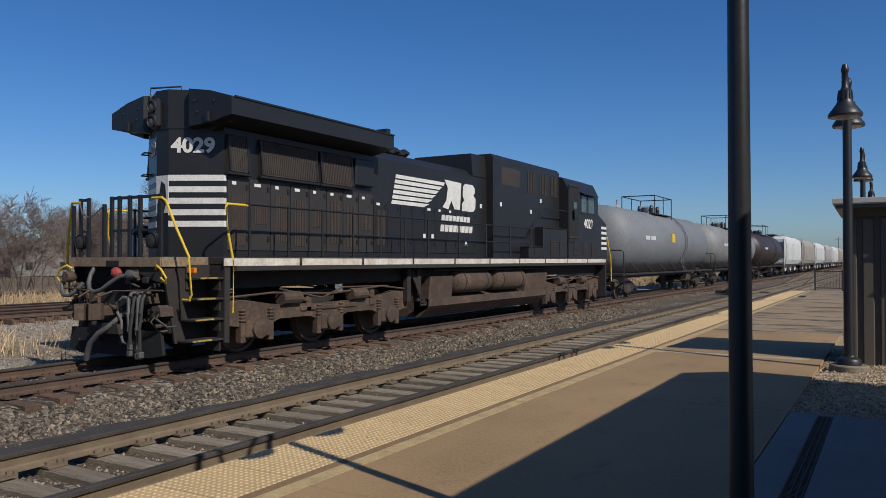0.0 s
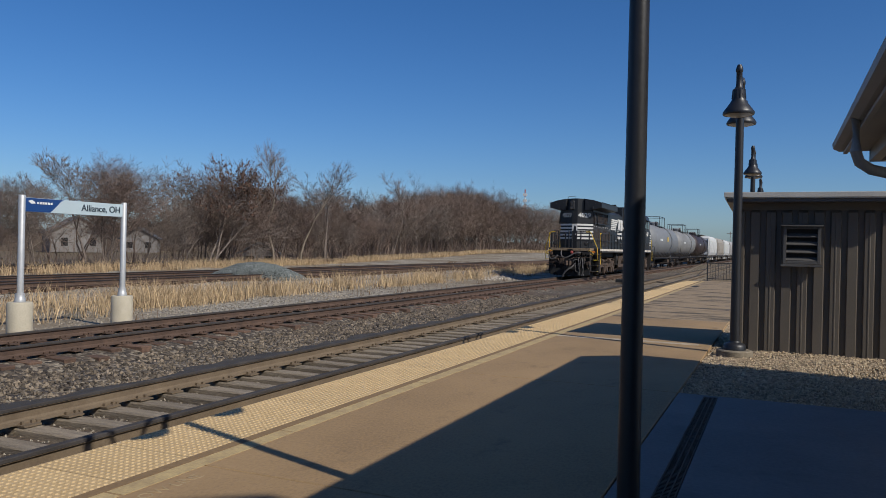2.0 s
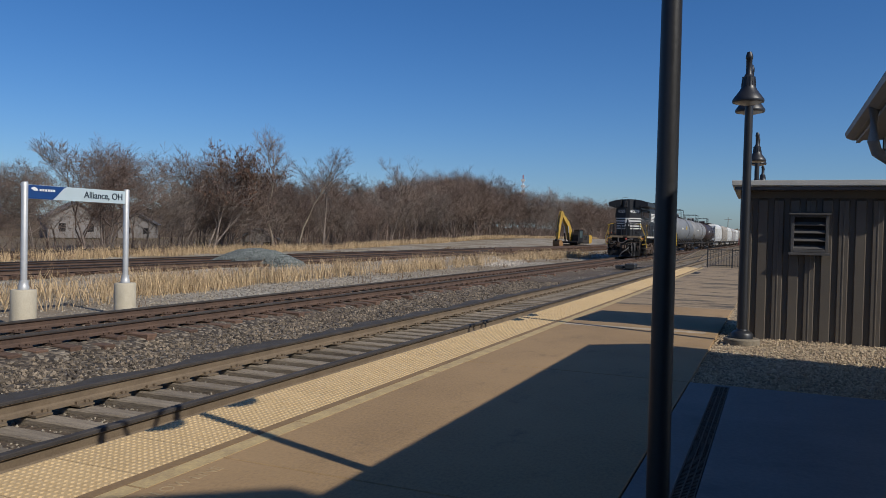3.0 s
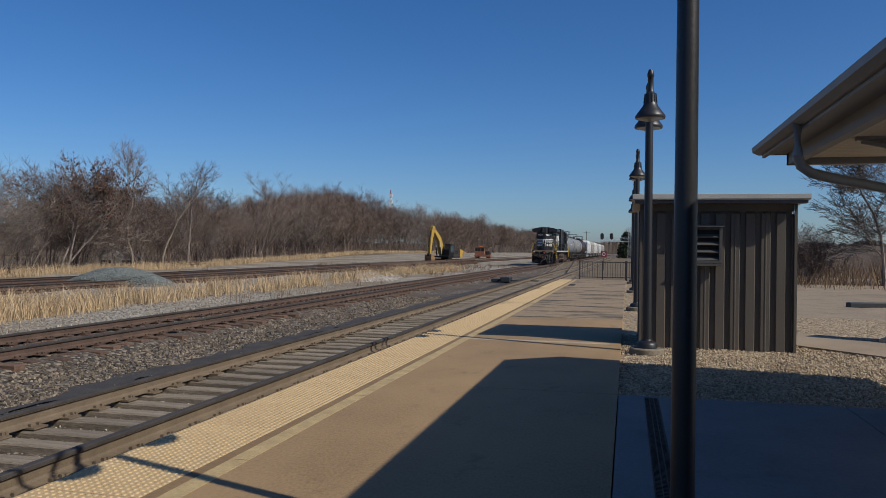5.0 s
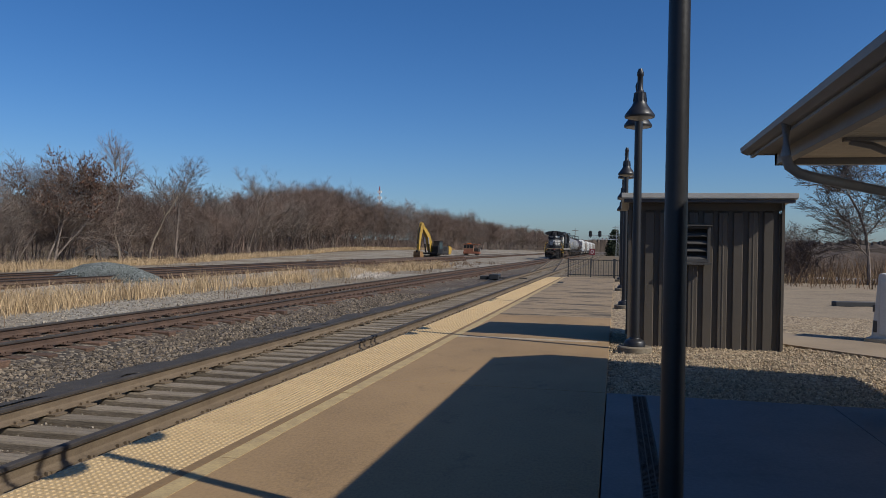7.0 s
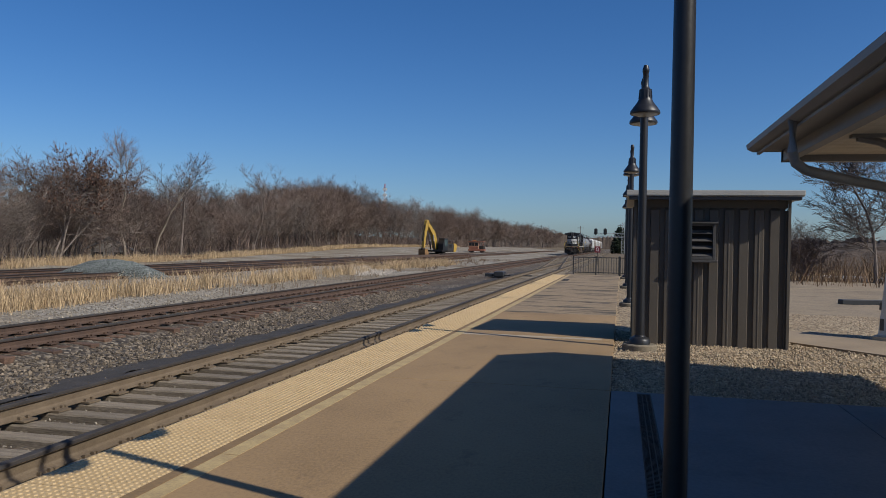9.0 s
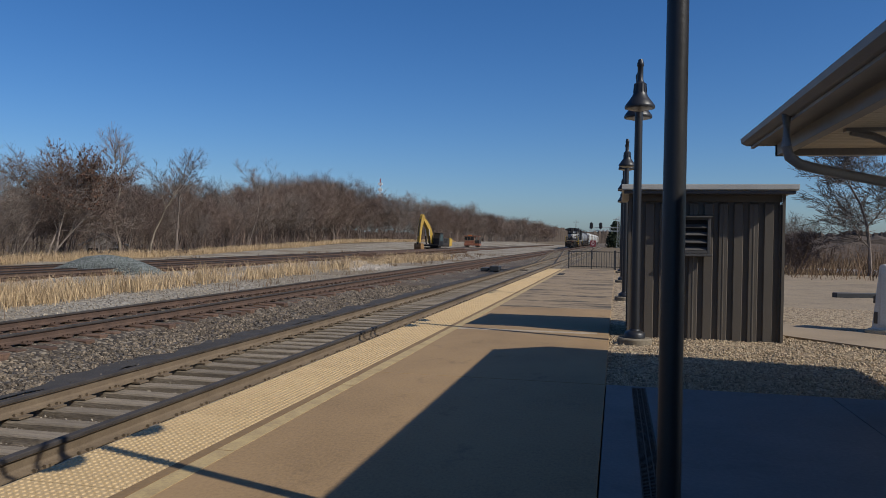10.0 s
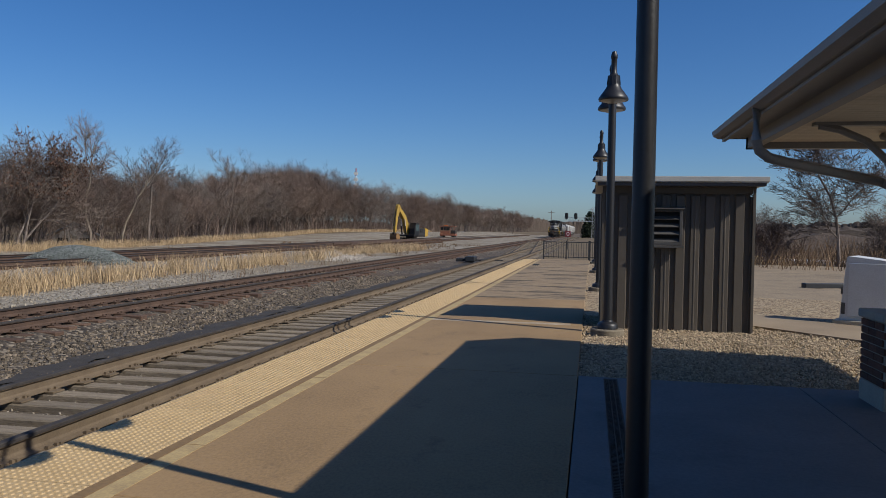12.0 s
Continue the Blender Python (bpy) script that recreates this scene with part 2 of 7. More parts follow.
def pipe(bm, pts, r, seg=8):
    """A bent pipe through points, with one ring a point."""
    pts = [Vector(p) for p in pts]
    rings = []
    for i, p in enumerate(pts):
        d = (pts[min(i + 1, len(pts) - 1)] - pts[max(i - 1, 0)]).normalized()
        u = Vector((0, 0, 1)).cross(d)
        u = u.normalized() if u.length > 0.05 else Vector((1, 0, 0))
        w = d.cross(u)
        rings.append([bm.verts.new(p + (u * math.cos(2 * math.pi * k / seg) + w * math.sin(2 * math.pi * k / seg)) * r) for k in range(seg)])
    for a, b in zip(rings, rings[1:]):
        for i in range(seg):
            j = (i + 1) % seg
            bm.faces.new((a[i], a[j], b[j], b[i]))
    bm.faces.new(rings[0][::-1])
    bm.faces.new(rings[-1])
    return bm


def lathe(bm, profile, centre=(0, 0, 0), seg=16, axis="z"):
    """A turned body from (radius, height) pairs."""
    c = Vector(centre)
    rings = []
    for r, h in profile:
        ring = []
        for i in range(seg):
            a = 2 * math.pi * i / seg
            p = (r * math.cos(a), r * math.sin(a), h)
            p = p if axis == "z" else (p[0], h, p[1]) if axis == "y" else (h, p[0], p[1])
            ring.append(bm.verts.new(c + Vector(p)))
        rings.append(ring)
    for a, b in zip(rings, rings[1:]):
        for i in range(seg):
            j = (i + 1) % seg
            bm.faces.new((a[i], a[j], b[j], b[i]))
    bm.faces.new(rings[0][::-1])
    bm.faces.new(rings[-1])
    return bm


def prism(bm, poly, lo, hi, axis="y"):
    """A polygon pushed from lo to hi along an axis; poly holds the two other coordinates in order."""
    def at(p, v):
        return (p[0], v, p[1]) if axis == "y" else (v, p[0], p[1]) if axis == "x" else (p[0], p[1], v)
    a = [bm.verts.new(at(p, lo)) for p in poly]
    b = [bm.verts.new(at(p, hi)) for p in poly]
    n = len(poly)
    for i in range(n):
        j = (i + 1) % n
        bm.faces.new((a[i], a[j], b[j], b[i]))
    bm.faces.new(a[::-1])
    bm.faces.new(b)
    return bm


def mesh_of(name, bm, material, smooth=False):
    bmesh.ops.recalc_face_normals(bm, faces=bm.faces[:])
    me = bpy.data.meshes.new(name)
    bm.to_mesh(me)
    bm.free()
    me.materials.append(material)
    if smooth:
        for p in me.polygons:
            p.use_smooth = True
        me.set_sharp_from_angle(angle=radians(40))
    return me


def part(name, bm, material, parent=None, label="", smooth=False):
    ob = new(name, mesh_of(name, bm, material, smooth))
    if parent is not None:
        ob.parent = parent
    if label:
        ob["label"] = label
    return ob


def thing(name, label, category, group="", kind="", at=None):
    ob = new(name)
    ob.empty_display_size = 0.2
    if at is not None:
        ob.matrix_basis = at
    return tagged(ob, label, category, group, kind)


def B():
    return bmesh.new()


def raw(name, verts, faces, material, parent=None):
    me = bpy.data.meshes.new(name)
    me.from_pydata(verts, [], faces)
    me.materials.append(material)
    ob = new(name, me)
    if parent is not None:
        ob.parent = parent
    return ob


def words(name, text, size, material, parent, m, label="", align="CENTER", bold=0.0):
    """Flat raised lettering, turned into a mesh."""
    cu = bpy.data.curves.new(name, "FONT")
    cu.body, cu.size, cu.extrude, cu.align_x, cu.align_y, cu.offset = text, size, 0.004, align, "CENTER", bold
    ob = bpy.data.objects.new(name, cu)
    me = bpy.data.meshes.new_from_object(ob)
    bpy.data.objects.remove(ob)
    me.materials.append(material)
    o = new(name, me)
    o.parent = parent
    o.matrix_basis = m
    if label:
        o["label"] = label
    return o


def smooth01(v, a, b):
    t = min(max((v - a) / (b - a), 0.0), 1.0)
    return t * t * (3 - 2 * t)


def ground_z(x, y):
    """The lie of the land: ballast beds, the yard, and a gentle rise towards the woods."""
    z = -0.52
    if x < -12.9:
        z += 0.04 * math.sin(x * 0.7 + y * 0.23) + 0.03 * math.sin(y * 0.9)
        z += 1.0 * smooth01(y, 60, 180) * smooth01(-x, 24, 46)
    z += 0.058 * smooth01(1.75 - abs(x + 5.8), 0.0, 0.45)
    z += 0.105 * smooth01(1.62 - abs(x + 11.08), 0.0, 0.4) - 0.025 * smooth01(0.9 - abs(x + 9.3), 0.0, 0.6)
    if -8.6 < x < -7.3:
        z -= 0.05 * math.sin((x + 8.6) / 1.3 * math.pi)
    return z


# ---- setting: ground, platform, tracks ----
def build_ground():
    xs = [-4000, -1500, -600, -300, -160, -110, -80, -60] + [-50 + 1.5 * i for i in range(25)] + [-12.9 + 0.24 * i for i in range(37)] + [-4.1, -2, 0, 2, 4, 8, 14, 25, 50, 120, 400, 1500, 4000]
    ys = [-4000, -1500, -400, -120, -40, -15, -6] + [-4 + 1.2 * i for i in range(60)] + [70, 76, 84, 92, 100, 110, 122, 136, 152, 170, 195, 225, 270, 350, 500, 800, 1500, 4000]
    verts = [(x, y, ground_z(x, y) if abs(x) < 500 and abs(y) < 900 else -0.6 + 0.6 * (x < -200)) for y in ys for x in xs]
    nx = len(xs)
    faces, mats = [], []
    for j in range(len(ys) - 1):
        for i in range(nx - 1):
            faces.append((j * nx + i, j * nx + i + 1, (j + 1) * nx + i + 1, (j + 1) * nx + i))
            x, y = (xs[i] + xs[i + 1]) / 2, (ys[j] + ys[j + 1]) / 2
            mats.append(0 if -12.95 < x < -4 else 1 if -34 - 0.12 * max(y, 0) < x <= -12.95 and -20 < y < 420 else 2)
    ob = raw("ground", verts, faces, ballast)
    ob.data.materials.append(yard_gravel)
    ob.data.materials.append(dirt_field)
    for p, k in zip(ob.data.polygons, mats):
        p.material_index, p.use_smooth = k, True
    tagged(ob, "ballast, yard gravel and dry field around the railway", "ground", kind="structure")


def build_platform():
    pl = thing("platform", "worn tan concrete station platform along the track", "platform", kind="structure")
    # slabs between joints
    ys = [-14, -8.6, -4.4, -0.2, 4.0, 8.3, 12.75, 17.2, 21.6, 26, 30.4, 34.8, 41.6]
    for a, b in zip(ys, ys[1:]):
        part("slab", box(B(), -3.39, -0.71, a + 0.006, b - 0.006, -0.5, 0.0, 0.006), concrete_wet if a > 17 else concrete, pl)
    part("platform_edge", box(B(), -4.165, -4.098, -14, 41.6, -0.5, -0.022, 0.012), edge_conc, pl)
    part("tile_bed", box(B(), -4.098, -3.39, -14, 41.6, -0.5, -0.012), edge_conc, pl)
    bm = B()
    rnd = random.Random(4)
    for i in range(90):
        y = rnd.uniform(2, 41)
        w, h = rnd.uniform(0.05, 0.28), rnd.uniform(0.03, 0.12)
        box(bm, -4.165 - rnd.uniform(0.01, 0.04), -4.15, y, y + w, -0.05 - h, -0.035)
    part("spalled_edge", bm, edge_conc, pl)
    bm = B()
    rnd = random.Random(6)
    y = -14.0
    while y < 40:
        l = rnd.uniform(0.7, 3.4)
        box(bm, -3.30 + rnd.uniform(-0.006, 0.006), -3.17 + rnd.uniform(-0.006, 0.006), y, min(y + l, 41), 0.0, 0.003)
        y += l + rnd.uniform(0.0, 0.03)
    part("edge_strip", box(B(), -3.386, -3.306, -14, 41.5, -0.1, 0.0025), M("worn_strip", (0.25, 0.158, 0.072), (0.16, 0.10, 0.047), 1.5, 30, 0.9, 0.15), pl, "dark worn strip beside the tactile tiles")
    part("painted_line", bm, line_paint, pl, "faded yellow painted line")
    words("painted_words", "YELLOW LINE", 0.12, word_paint, pl, pose(-3.05, 3.45, -0.0025, 0, 0, 90))
    part("grate", box(B(), -3.12, -2.86, 33.6, 35.2, 0.0, 0.006), void_dark, pl, "small dark grate")
    part("joint_patch", box(B(), -3.38, -0.9, 12.62, 12.83, 0.0, 0.002), M("pale_patch", (0.46, 0.38, 0.28), (0.28, 0.205, 0.125), 2.5, 12, 0.85, 0.1), pl, "pale worn patch at a joint")
    # tactile tiles with rows of domes
    bm = B()
    box(bm, 0, 0.708, 0, 0.604, -0.012, 0.0)
    for i in range(14):
        for j in range(12):
            cx, cy = 0.026 + i * 0.0505, 0.026 + j * 0.0502
            lo = [bm.verts.new((cx + 0.019 * math.cos(k * 1.0472), cy + 0.019 * math.sin(k * 1.0472), 0)) for k in range(6)]
            hi = [bm.verts.new((cx + 0.012 * math.cos(k * 1.0472), cy + 0.012 * math.sin(k * 1.0472), 0.0065)) for k in range(6)]
            for k in range(6):
                bm.faces.new((lo[k], lo[(k + 1) % 6], hi[(k + 1) % 6], hi[k]))
            bm.faces.new(hi)
    me = mesh_of("tactile_tile", bm, tactile)
    for k in range(71):
        t = new("tactile_tile", me)
        t.parent = pl
        t.location = (-4.098, -2.6 + k * 0.61, -0.001)
    # side slab in the shade, with its channel drain
    sl = thing("side_slab", "smooth grey concrete slab beside the platform under the canopy", "pavement", kind="structure")
    for a, b in ((-14, -3.5), (-3.5, 0.4), (0.4, 4.3), (4.3, 8.32)):
        part("slab", box(B(), -0.70, -0.447, a + 0.004, b - 0.004, -0.5, -0.003, 0.004), concrete_new, sl)
        for c, d in ((-0.313, 1.45), (1.45, 3.7), (3.7, 12)):
            part("slab", box(B(), c + 0.003, d - 0.003, a + 0.004, b - 0.004, -0.5, -0.003, 0.004), concrete_new, sl)
    part("drain_bed", box(B(), -0.447, -0.313, -14, 8.25, -0.5, -0.06), void_dark, sl)
    part("end_curb", box(B(), -0.447, -0.313, 8.25, 8.318, -0.5, -0.004), concrete_new, sl)
    bm = B()
    y = -2.0
    while y < 8.24:
        box(bm, -0.437, -0.323, y, y + 0.012, -0.03, -0.008)
        y += 0.028
    for x in (-0.447, -0.40, -0.36, -0.323):
        box(bm, x, x + 0.008, -2, 8.25, -0.035, -0.004)
    part("drain_grate", bm, grate_iron, sl, "rusty iron channel grate")
    # gravel beds
    gv = thing("gravel_bed", "bed of tan river pebbles beside the shed", "gravel", kind="structure")
    verts, faces = [], []
    xs = [-0.71 + 0.3 * i for i in range(42)] + [14, 18, 24, 32]
    gy = [8.32 + 0.3 * i for i in range(30)] + [18, 20, 24, 30, 36, 41.6]
    rnd = random.Random(2)
    for y in gy:
        for x in xs:
            verts.append((x, y, -0.035 + rnd.uniform(-0.012, 0.012)))
    n = len(xs)
    for j in range(len(gy) - 1):
        for i in range(n - 1):
            faces.append((j * n + i, j * n + i + 1, (j + 1) * n + i + 1, (j + 1) * n + i))
    g = raw("gravel", verts, faces, river_gravel, gv)
    g.data.materials.append(M("packed_dirt_gravel", (0.33, 0.25, 0.16), (0.17, 0.128, 0.082), 0.8, 18, 0.95, 0.6, third=(0.25, 0.19, 0.122), stain=((0.085, 0.064, 0.043), 0.4, 0.54, 0.66, 0.75)))
    for p in g.data.polygons:
        p.use_smooth = True
        p.material_index = int(p.center.y > 19.5 and p.center.x > 1.5)
    pebbles("pebbles", river_stone, 15000, -0.7, 4.2, 8.33, 14.5, lambda x, y: -0.03, 0.010, 0.026, 5, gv)
    walkp = thing("concrete_path", "pale concrete path crossing the gravel beside the shed", "path", kind="structure")
    bm = B()
    prism(bm, [(1.95, 13.7), (2.05, 15.9), (9.5, 8.6), (8.0, 7.0)], -0.2, 0.0, "z")
    part("path_slab", bm, M("path_concrete", (0.31, 0.235, 0.15), (0.21, 0.155, 0.10), 1.0, 25, 0.85, 0.1), walkp)


STONE = [Vector(v) for v in ((1, 0.2, 0), (-0.9, 0.1, 0.1), (0.1, 1, -0.1), (0, -0.9, 0.15), (0.15, 0, 0.75), (0, 0.1, -0.7))]
STONE_F = ((0, 2, 4), (2, 1, 4), (1, 3, 4), (3, 0, 4), (2, 0, 5), (1, 2, 5), (3, 1, 5), (0, 3, 5))


def pebbles(name, material, count, x0, x1, y0, y1, zf, r0, r1, seed, parent=None, mask=None):
    """Loose angular stones strewn over a stretch, thicker towards the near end."""
    rnd = random.Random(seed)
    verts, faces = [], []
    for _ in range(count):
        x = rnd.uniform(x0, x1)
        y = y0 + (y1 - y0) * rnd.random() ** 1.5
        if mask and not mask(x, y):
            continue
        s = rnd.uniform(r0, r1)
        q = Euler((rnd.uniform(0, 6.3), rnd.uniform(0, 6.3), rnd.uniform(0, 6.3))).to_matrix()
        k = len(verts)
        c = Vector((x, y, zf(x, y) + s * 0.15))
        for v in STONE:
            verts.append(c + q @ Vector((v.x * s * rnd.uniform(0.8, 1.25), v.y * s * rnd.uniform(0.7, 1.1), v.z * s)))
        faces += [(a + k, b + k, d + k) for a, b, d in STONE_F]
    ob = raw(name, verts, faces, material, parent)
    ob["kind"] = "stuff"
    return ob


RAIL = [(-0.07, 0), (0.07, 0), (0.07, 0.012), (0.02, 0.03), (0.009, 0.05), (0.009, 0.12), (0.034, 0.132), (0.036, 0.158), (0.03, 0.168), (-0.03, 0.168), (-0.036, 0.158), (-0.034, 0.132), (-0.009, 0.12), (-0.009, 0.05), (-0.02, 0.03), (-0.07, 0.012)]
RAIL_Z = -0.368


def build_track(name, label, xc, y0, y1, near0, near1, tie_mat, side, top, heading=0.0, zoff=0.0, pitch=0.5, seed=1, jit=0.08):
    """One track: two rails, ties with plates and spikes, along its own y axis."""
    tr = thing(name, label, "railway track", kind="structure", at=pose(xc, 0, zoff, 0, 0, heading))
    for s in (-1, 1):
        rail = part("rail", prism(B(), [(s * 0.7525 + p[0], RAIL_Z + p[1]) for p in RAIL], y0, y1), side, tr)
        part("rail_head", box(B(), s * 0.7525 - 0.039, s * 0.7525 + 0.039, y0, y1, RAIL_Z + 0.134, RAIL_Z + 0.1705, 0.006), top, rail)
    bm = B()
    box(bm, -1.3, 1.3, -0.112, 0.112, -0.17, 0, 0.014)
    tie_me = mesh_of("tie", bm, tie_mat)
    rnd = random.Random(seed)
    far = B()
    hw = B()
    y = y0 + 0.2
    while y < y1:
        dx, dz, a = rnd.uniform(-jit, jit), rnd.uniform(-0.25 * jit, 0.0), rnd.uniform(-1.8, 1.8)
        if near0 <= y <= near1:
            t = new("tie", tie_me)
            t.parent = tr
            t.matrix_basis = pose(dx, y, RAIL_Z - 0.014 + dz, 0, rnd.uniform(-0.6, 0.6), a)
            for s in (-1, 1):
                xr = s * 0.7525
                box(hw, xr - 0.17, xr + 0.17, y - 0.095, y + 0.095, RAIL_Z - 0.014, RAIL_Z + 0.004)
                for q in (-1, 1):
                    for r in (-0.055, 0.055):
                        box(hw, xr + q * 0.085 - 0.015, xr + q * 0.085 + 0.015, y + r - 0.012, y + r + 0.012, RAIL_Z, RAIL_Z + 0.034)
                if rnd.random() < 0.75:
                    box(hw, xr - 0.035 - 0.05, xr + 0.035 + 0.05, y + 0.112, y + 0.15, RAIL_Z - 0.07, RAIL_Z + 0.02)
        else:
            box(far, dx - 1.3, dx + 1.3, y - 0.112, y + 0.112, RAIL_Z - 0.15, RAIL_Z - 0.014 + dz)
        y += pitch + rnd.uniform(-0.03, 0.03)
    if len(far.verts):
        part("far_ties", far, tie_mat, tr)["kind"] = "stuff"
    else:
        far.free()
    part("tie_plates", hw, side, tr)["kind"] = "stuff"
    return tr


# ---- station things ----
def build_shed():
    X0, X1, Y0, Y1, H = -0.42, 1.86, 12.75, 14.35, 2.26
    sh = thing("shed", "olive-grey ribbed metal utility shed with a louvred vent, on gravel", "shed")
    part("core", box(B(), X0 + 0.05, X1 - 0.05, Y0 + 0.05, Y1 - 0.05, -0.15, H), clad, sh)
    # ribbed sheets: raised bands between sunk flats
    def profile(w0, w1, depth):
        pts, x, k = [], w0, 0
        while x < w1 - 0.02:
            steps = ((0.0, 0.0), (0.016, depth), (0.138, depth), (0.158, 0.0)) if k % 2 else ((0.0, 0.0), (0.016, depth), (0.066, depth), (0.072, depth + 0.006), (0.084, depth + 0.006), (0.090, depth), (0.138, depth), (0.158, 0.0))
            for d, z in steps:
                if x + d <= w1:
                    pts.append((x + d, z))
            x, k = x + 0.221, k + 1
        pts.append((w1, 0.0))
        return pts
    def sheet(w0, w1, plane, sign, along):
        bm = B()
        pr = profile(w0, w1, 0.042)
        lo, hi = [], []
        for w, d in pr:
            p = plane + sign * d
            lo.append(bm.verts.new((w, p, -0.12) if along == "x" else (p, w, -0.12)))
            hi.append(bm.verts.new((w, p, H - 0.17) if along == "x" else (p, w, H - 0.17)))
        for i in range(len(pr) - 1):
            bm.faces.new((lo[i], lo[i + 1], hi[i + 1], hi[i]))
        # the raised bands close with sloped tops
        for i in range(len(pr) - 1):
            a, b = pr[i], pr[i + 1]
            if a[1] == b[1] and a[1] > 0.02:
                t = [bm.verts.new((w, plane + sign * -0.004, H - 0.11) if along == "x" else (plane + sign * -0.004, w, H - 0.11)) for w in (a[0], b[0])]
                bm.faces.new((hi[i], hi[i + 1], t[1], t[0]))
        return bm
    for a, b in ((X0 + 0.008, X0 + 0.892), (X0 + 0.892, X0 + 1.776), (X0 + 1.776, X1)):
        part("wall_sheet", sheet(a, b, Y0 + 0.048, -1, "x"), clad, sh)
    for a, b in ((Y0, Y0 + 0.884), (Y0 + 0.884, Y1)):
        part("wall_sheet", sheet(a, b, X0 + 0.048, -1, "y"), clad, sh)
        part("wall_sheet", sheet(a, b, X1 - 0.048, 1, "y"), clad, sh)
    for x, y in ((X0, Y0), (X1, Y0), (X0, Y1), (X1, Y1)):
        part("corner_trim", box(B(), x - 0.02, x + 0.02, y - 0.02, y + 0.02, -0.12, H - 0.02), clad, sh)
    part("head_band", box(B(), X0 + 0.02, X1 - 0.02, Y0 + 0.02, Y1 - 0.02, H - 0.13, H, 0.004), clad, sh)
    roof = part("roof", prism(B(), [(Y0 - 0.26, H + 0.03), (Y1 + 0.2, H - 0.06), (Y1 + 0.2, H + 0.02), (Y0 - 0.26, H + 0.115)], X0 - 0.13, X1 + 0.15, "x"), clad_trim, sh, "pale metal sloping roof")
    part("eave_trim", box(B(), X0 - 0.14, X1 + 0.16, Y0 - 0.275, Y0 - 0.255, H + 0.045, H + 0.122, 0.004), clad_trim, roof)
    part("gutter_underside", box(B(), X0 - 0.10, X1 + 0.12, Y0 - 0.24, Y0 - 0.02, H - 0.02, H + 0.025), lou_metal, sh)
    # louvred vent
    v = part("vent", box(B(), 0.29, 0.78, 12.70, 12.74, 1.315, 1.875), void_dark, sh, "dark louvred vent with a hood")
    bm = B()
    for a, b, c, d in ((0.28, 0.325, 1.315, 1.875), (0.745, 0.79, 1.315, 1.875), (0.325, 0.745, 1.315, 1.36), (0.325, 0.745, 1.84, 1.875)):
        box(bm, a, b, 12.64, 12.712, c, d, 0.004)
    part("vent_frame", bm, lou_metal, v)
    part("vent_hood", prism(B(), [(12.59, 1.89), (12.74, 1.92), (12.74, 1.905), (12.59, 1.878)], 0.25, 0.82, "x"), lou_metal, v)
    part("vent_sill", box(B(), 0.25, 0.82, 12.63, 12.70, 1.275, 1.312, 0.003), lou_metal, v)
    for k in range(4):
        z = 1.40 + k * 0.118
        part("blade", prism(B(), [(12.645, z - 0.03), (12.70, z + 0.02), (12.705, z + 0.008), (12.65, z - 0.042)], 0.325, 0.745, "x"), lou_metal, v)
    return sh


def lamp_post(rp, label):
    lp = thing("street_lamp", label, "street lamp", "lamps along the platform")
    part("footing", lathe(B(), [(0.25, -0.15), (0.25, 0.045), (0.235, 0.06)], seg=20), edge_conc, lp, "round concrete footing", True)
    part("base", lathe(B(), [(0.155, 0.055), (0.155, 0.12), (0.13, 0.15), (0.085, 0.17), (0.078, 0.19)], seg=16), lamp_paint, lp, smooth=True)
    part("pole", lathe(B(), [(rp * 1.1, 0.18), (rp, 1.6), (rp * 0.9, 3.46)], seg=16), lamp_paint, lp, smooth=True)
    part("collar", lathe(B(), [(0.05, 3.40), (0.068, 3.42), (0.068, 3.52), (0.045, 3.54)], seg=14), lamp_paint, lp, smooth=True)
    for s in (-1, 1):
        part("arm", pipe(B(), [(0, s * 0.03, 3.45), (0, s * 0.1, 3.72), (0, s * 0.2, 3.95), (0, s * 0.32, 4.06), (0, s * 0.41, 4.06), (0, s * 0.44, 4.0)], 0.024, 8), lamp_paint, lp, smooth=True)
        head = part("shade", lathe(B(), [(0.205, 3.385), (0.213, 3.405), (0.208, 3.43), (0.16, 3.495), (0.112, 3.56), (0.095, 3.60), (0.090, 3.63), (0.086, 3.73), (0.06, 3.755), (0.042, 3.79), (0.040, 3.98), (0.048, 3.99), (0.048, 4.03), (0.03, 4.085)], (0, s * 0.44, 0), 20), lamp_paint, lp, smooth=True)
        bm = B()
        for k in range(14):
            a = 2 * math.pi * k / 14
            tube(bm, (0.092 * math.cos(a), s * 0.44 + 0.092 * math.sin(a), 3.61), (0.080 * math.cos(a), s * 0.44 + 0.080 * math.sin(a), 3.74), 0.008, seg=4)
        part("fins", bm, lamp_paint, head)
        part("lens", lathe(B(), [(0.02, 3.345), (0.12, 3.365), (0.185, 3.388)], (0, s * 0.44, 0), 16), lamp_glass, head, "pale lamp lens", True)
    return lp


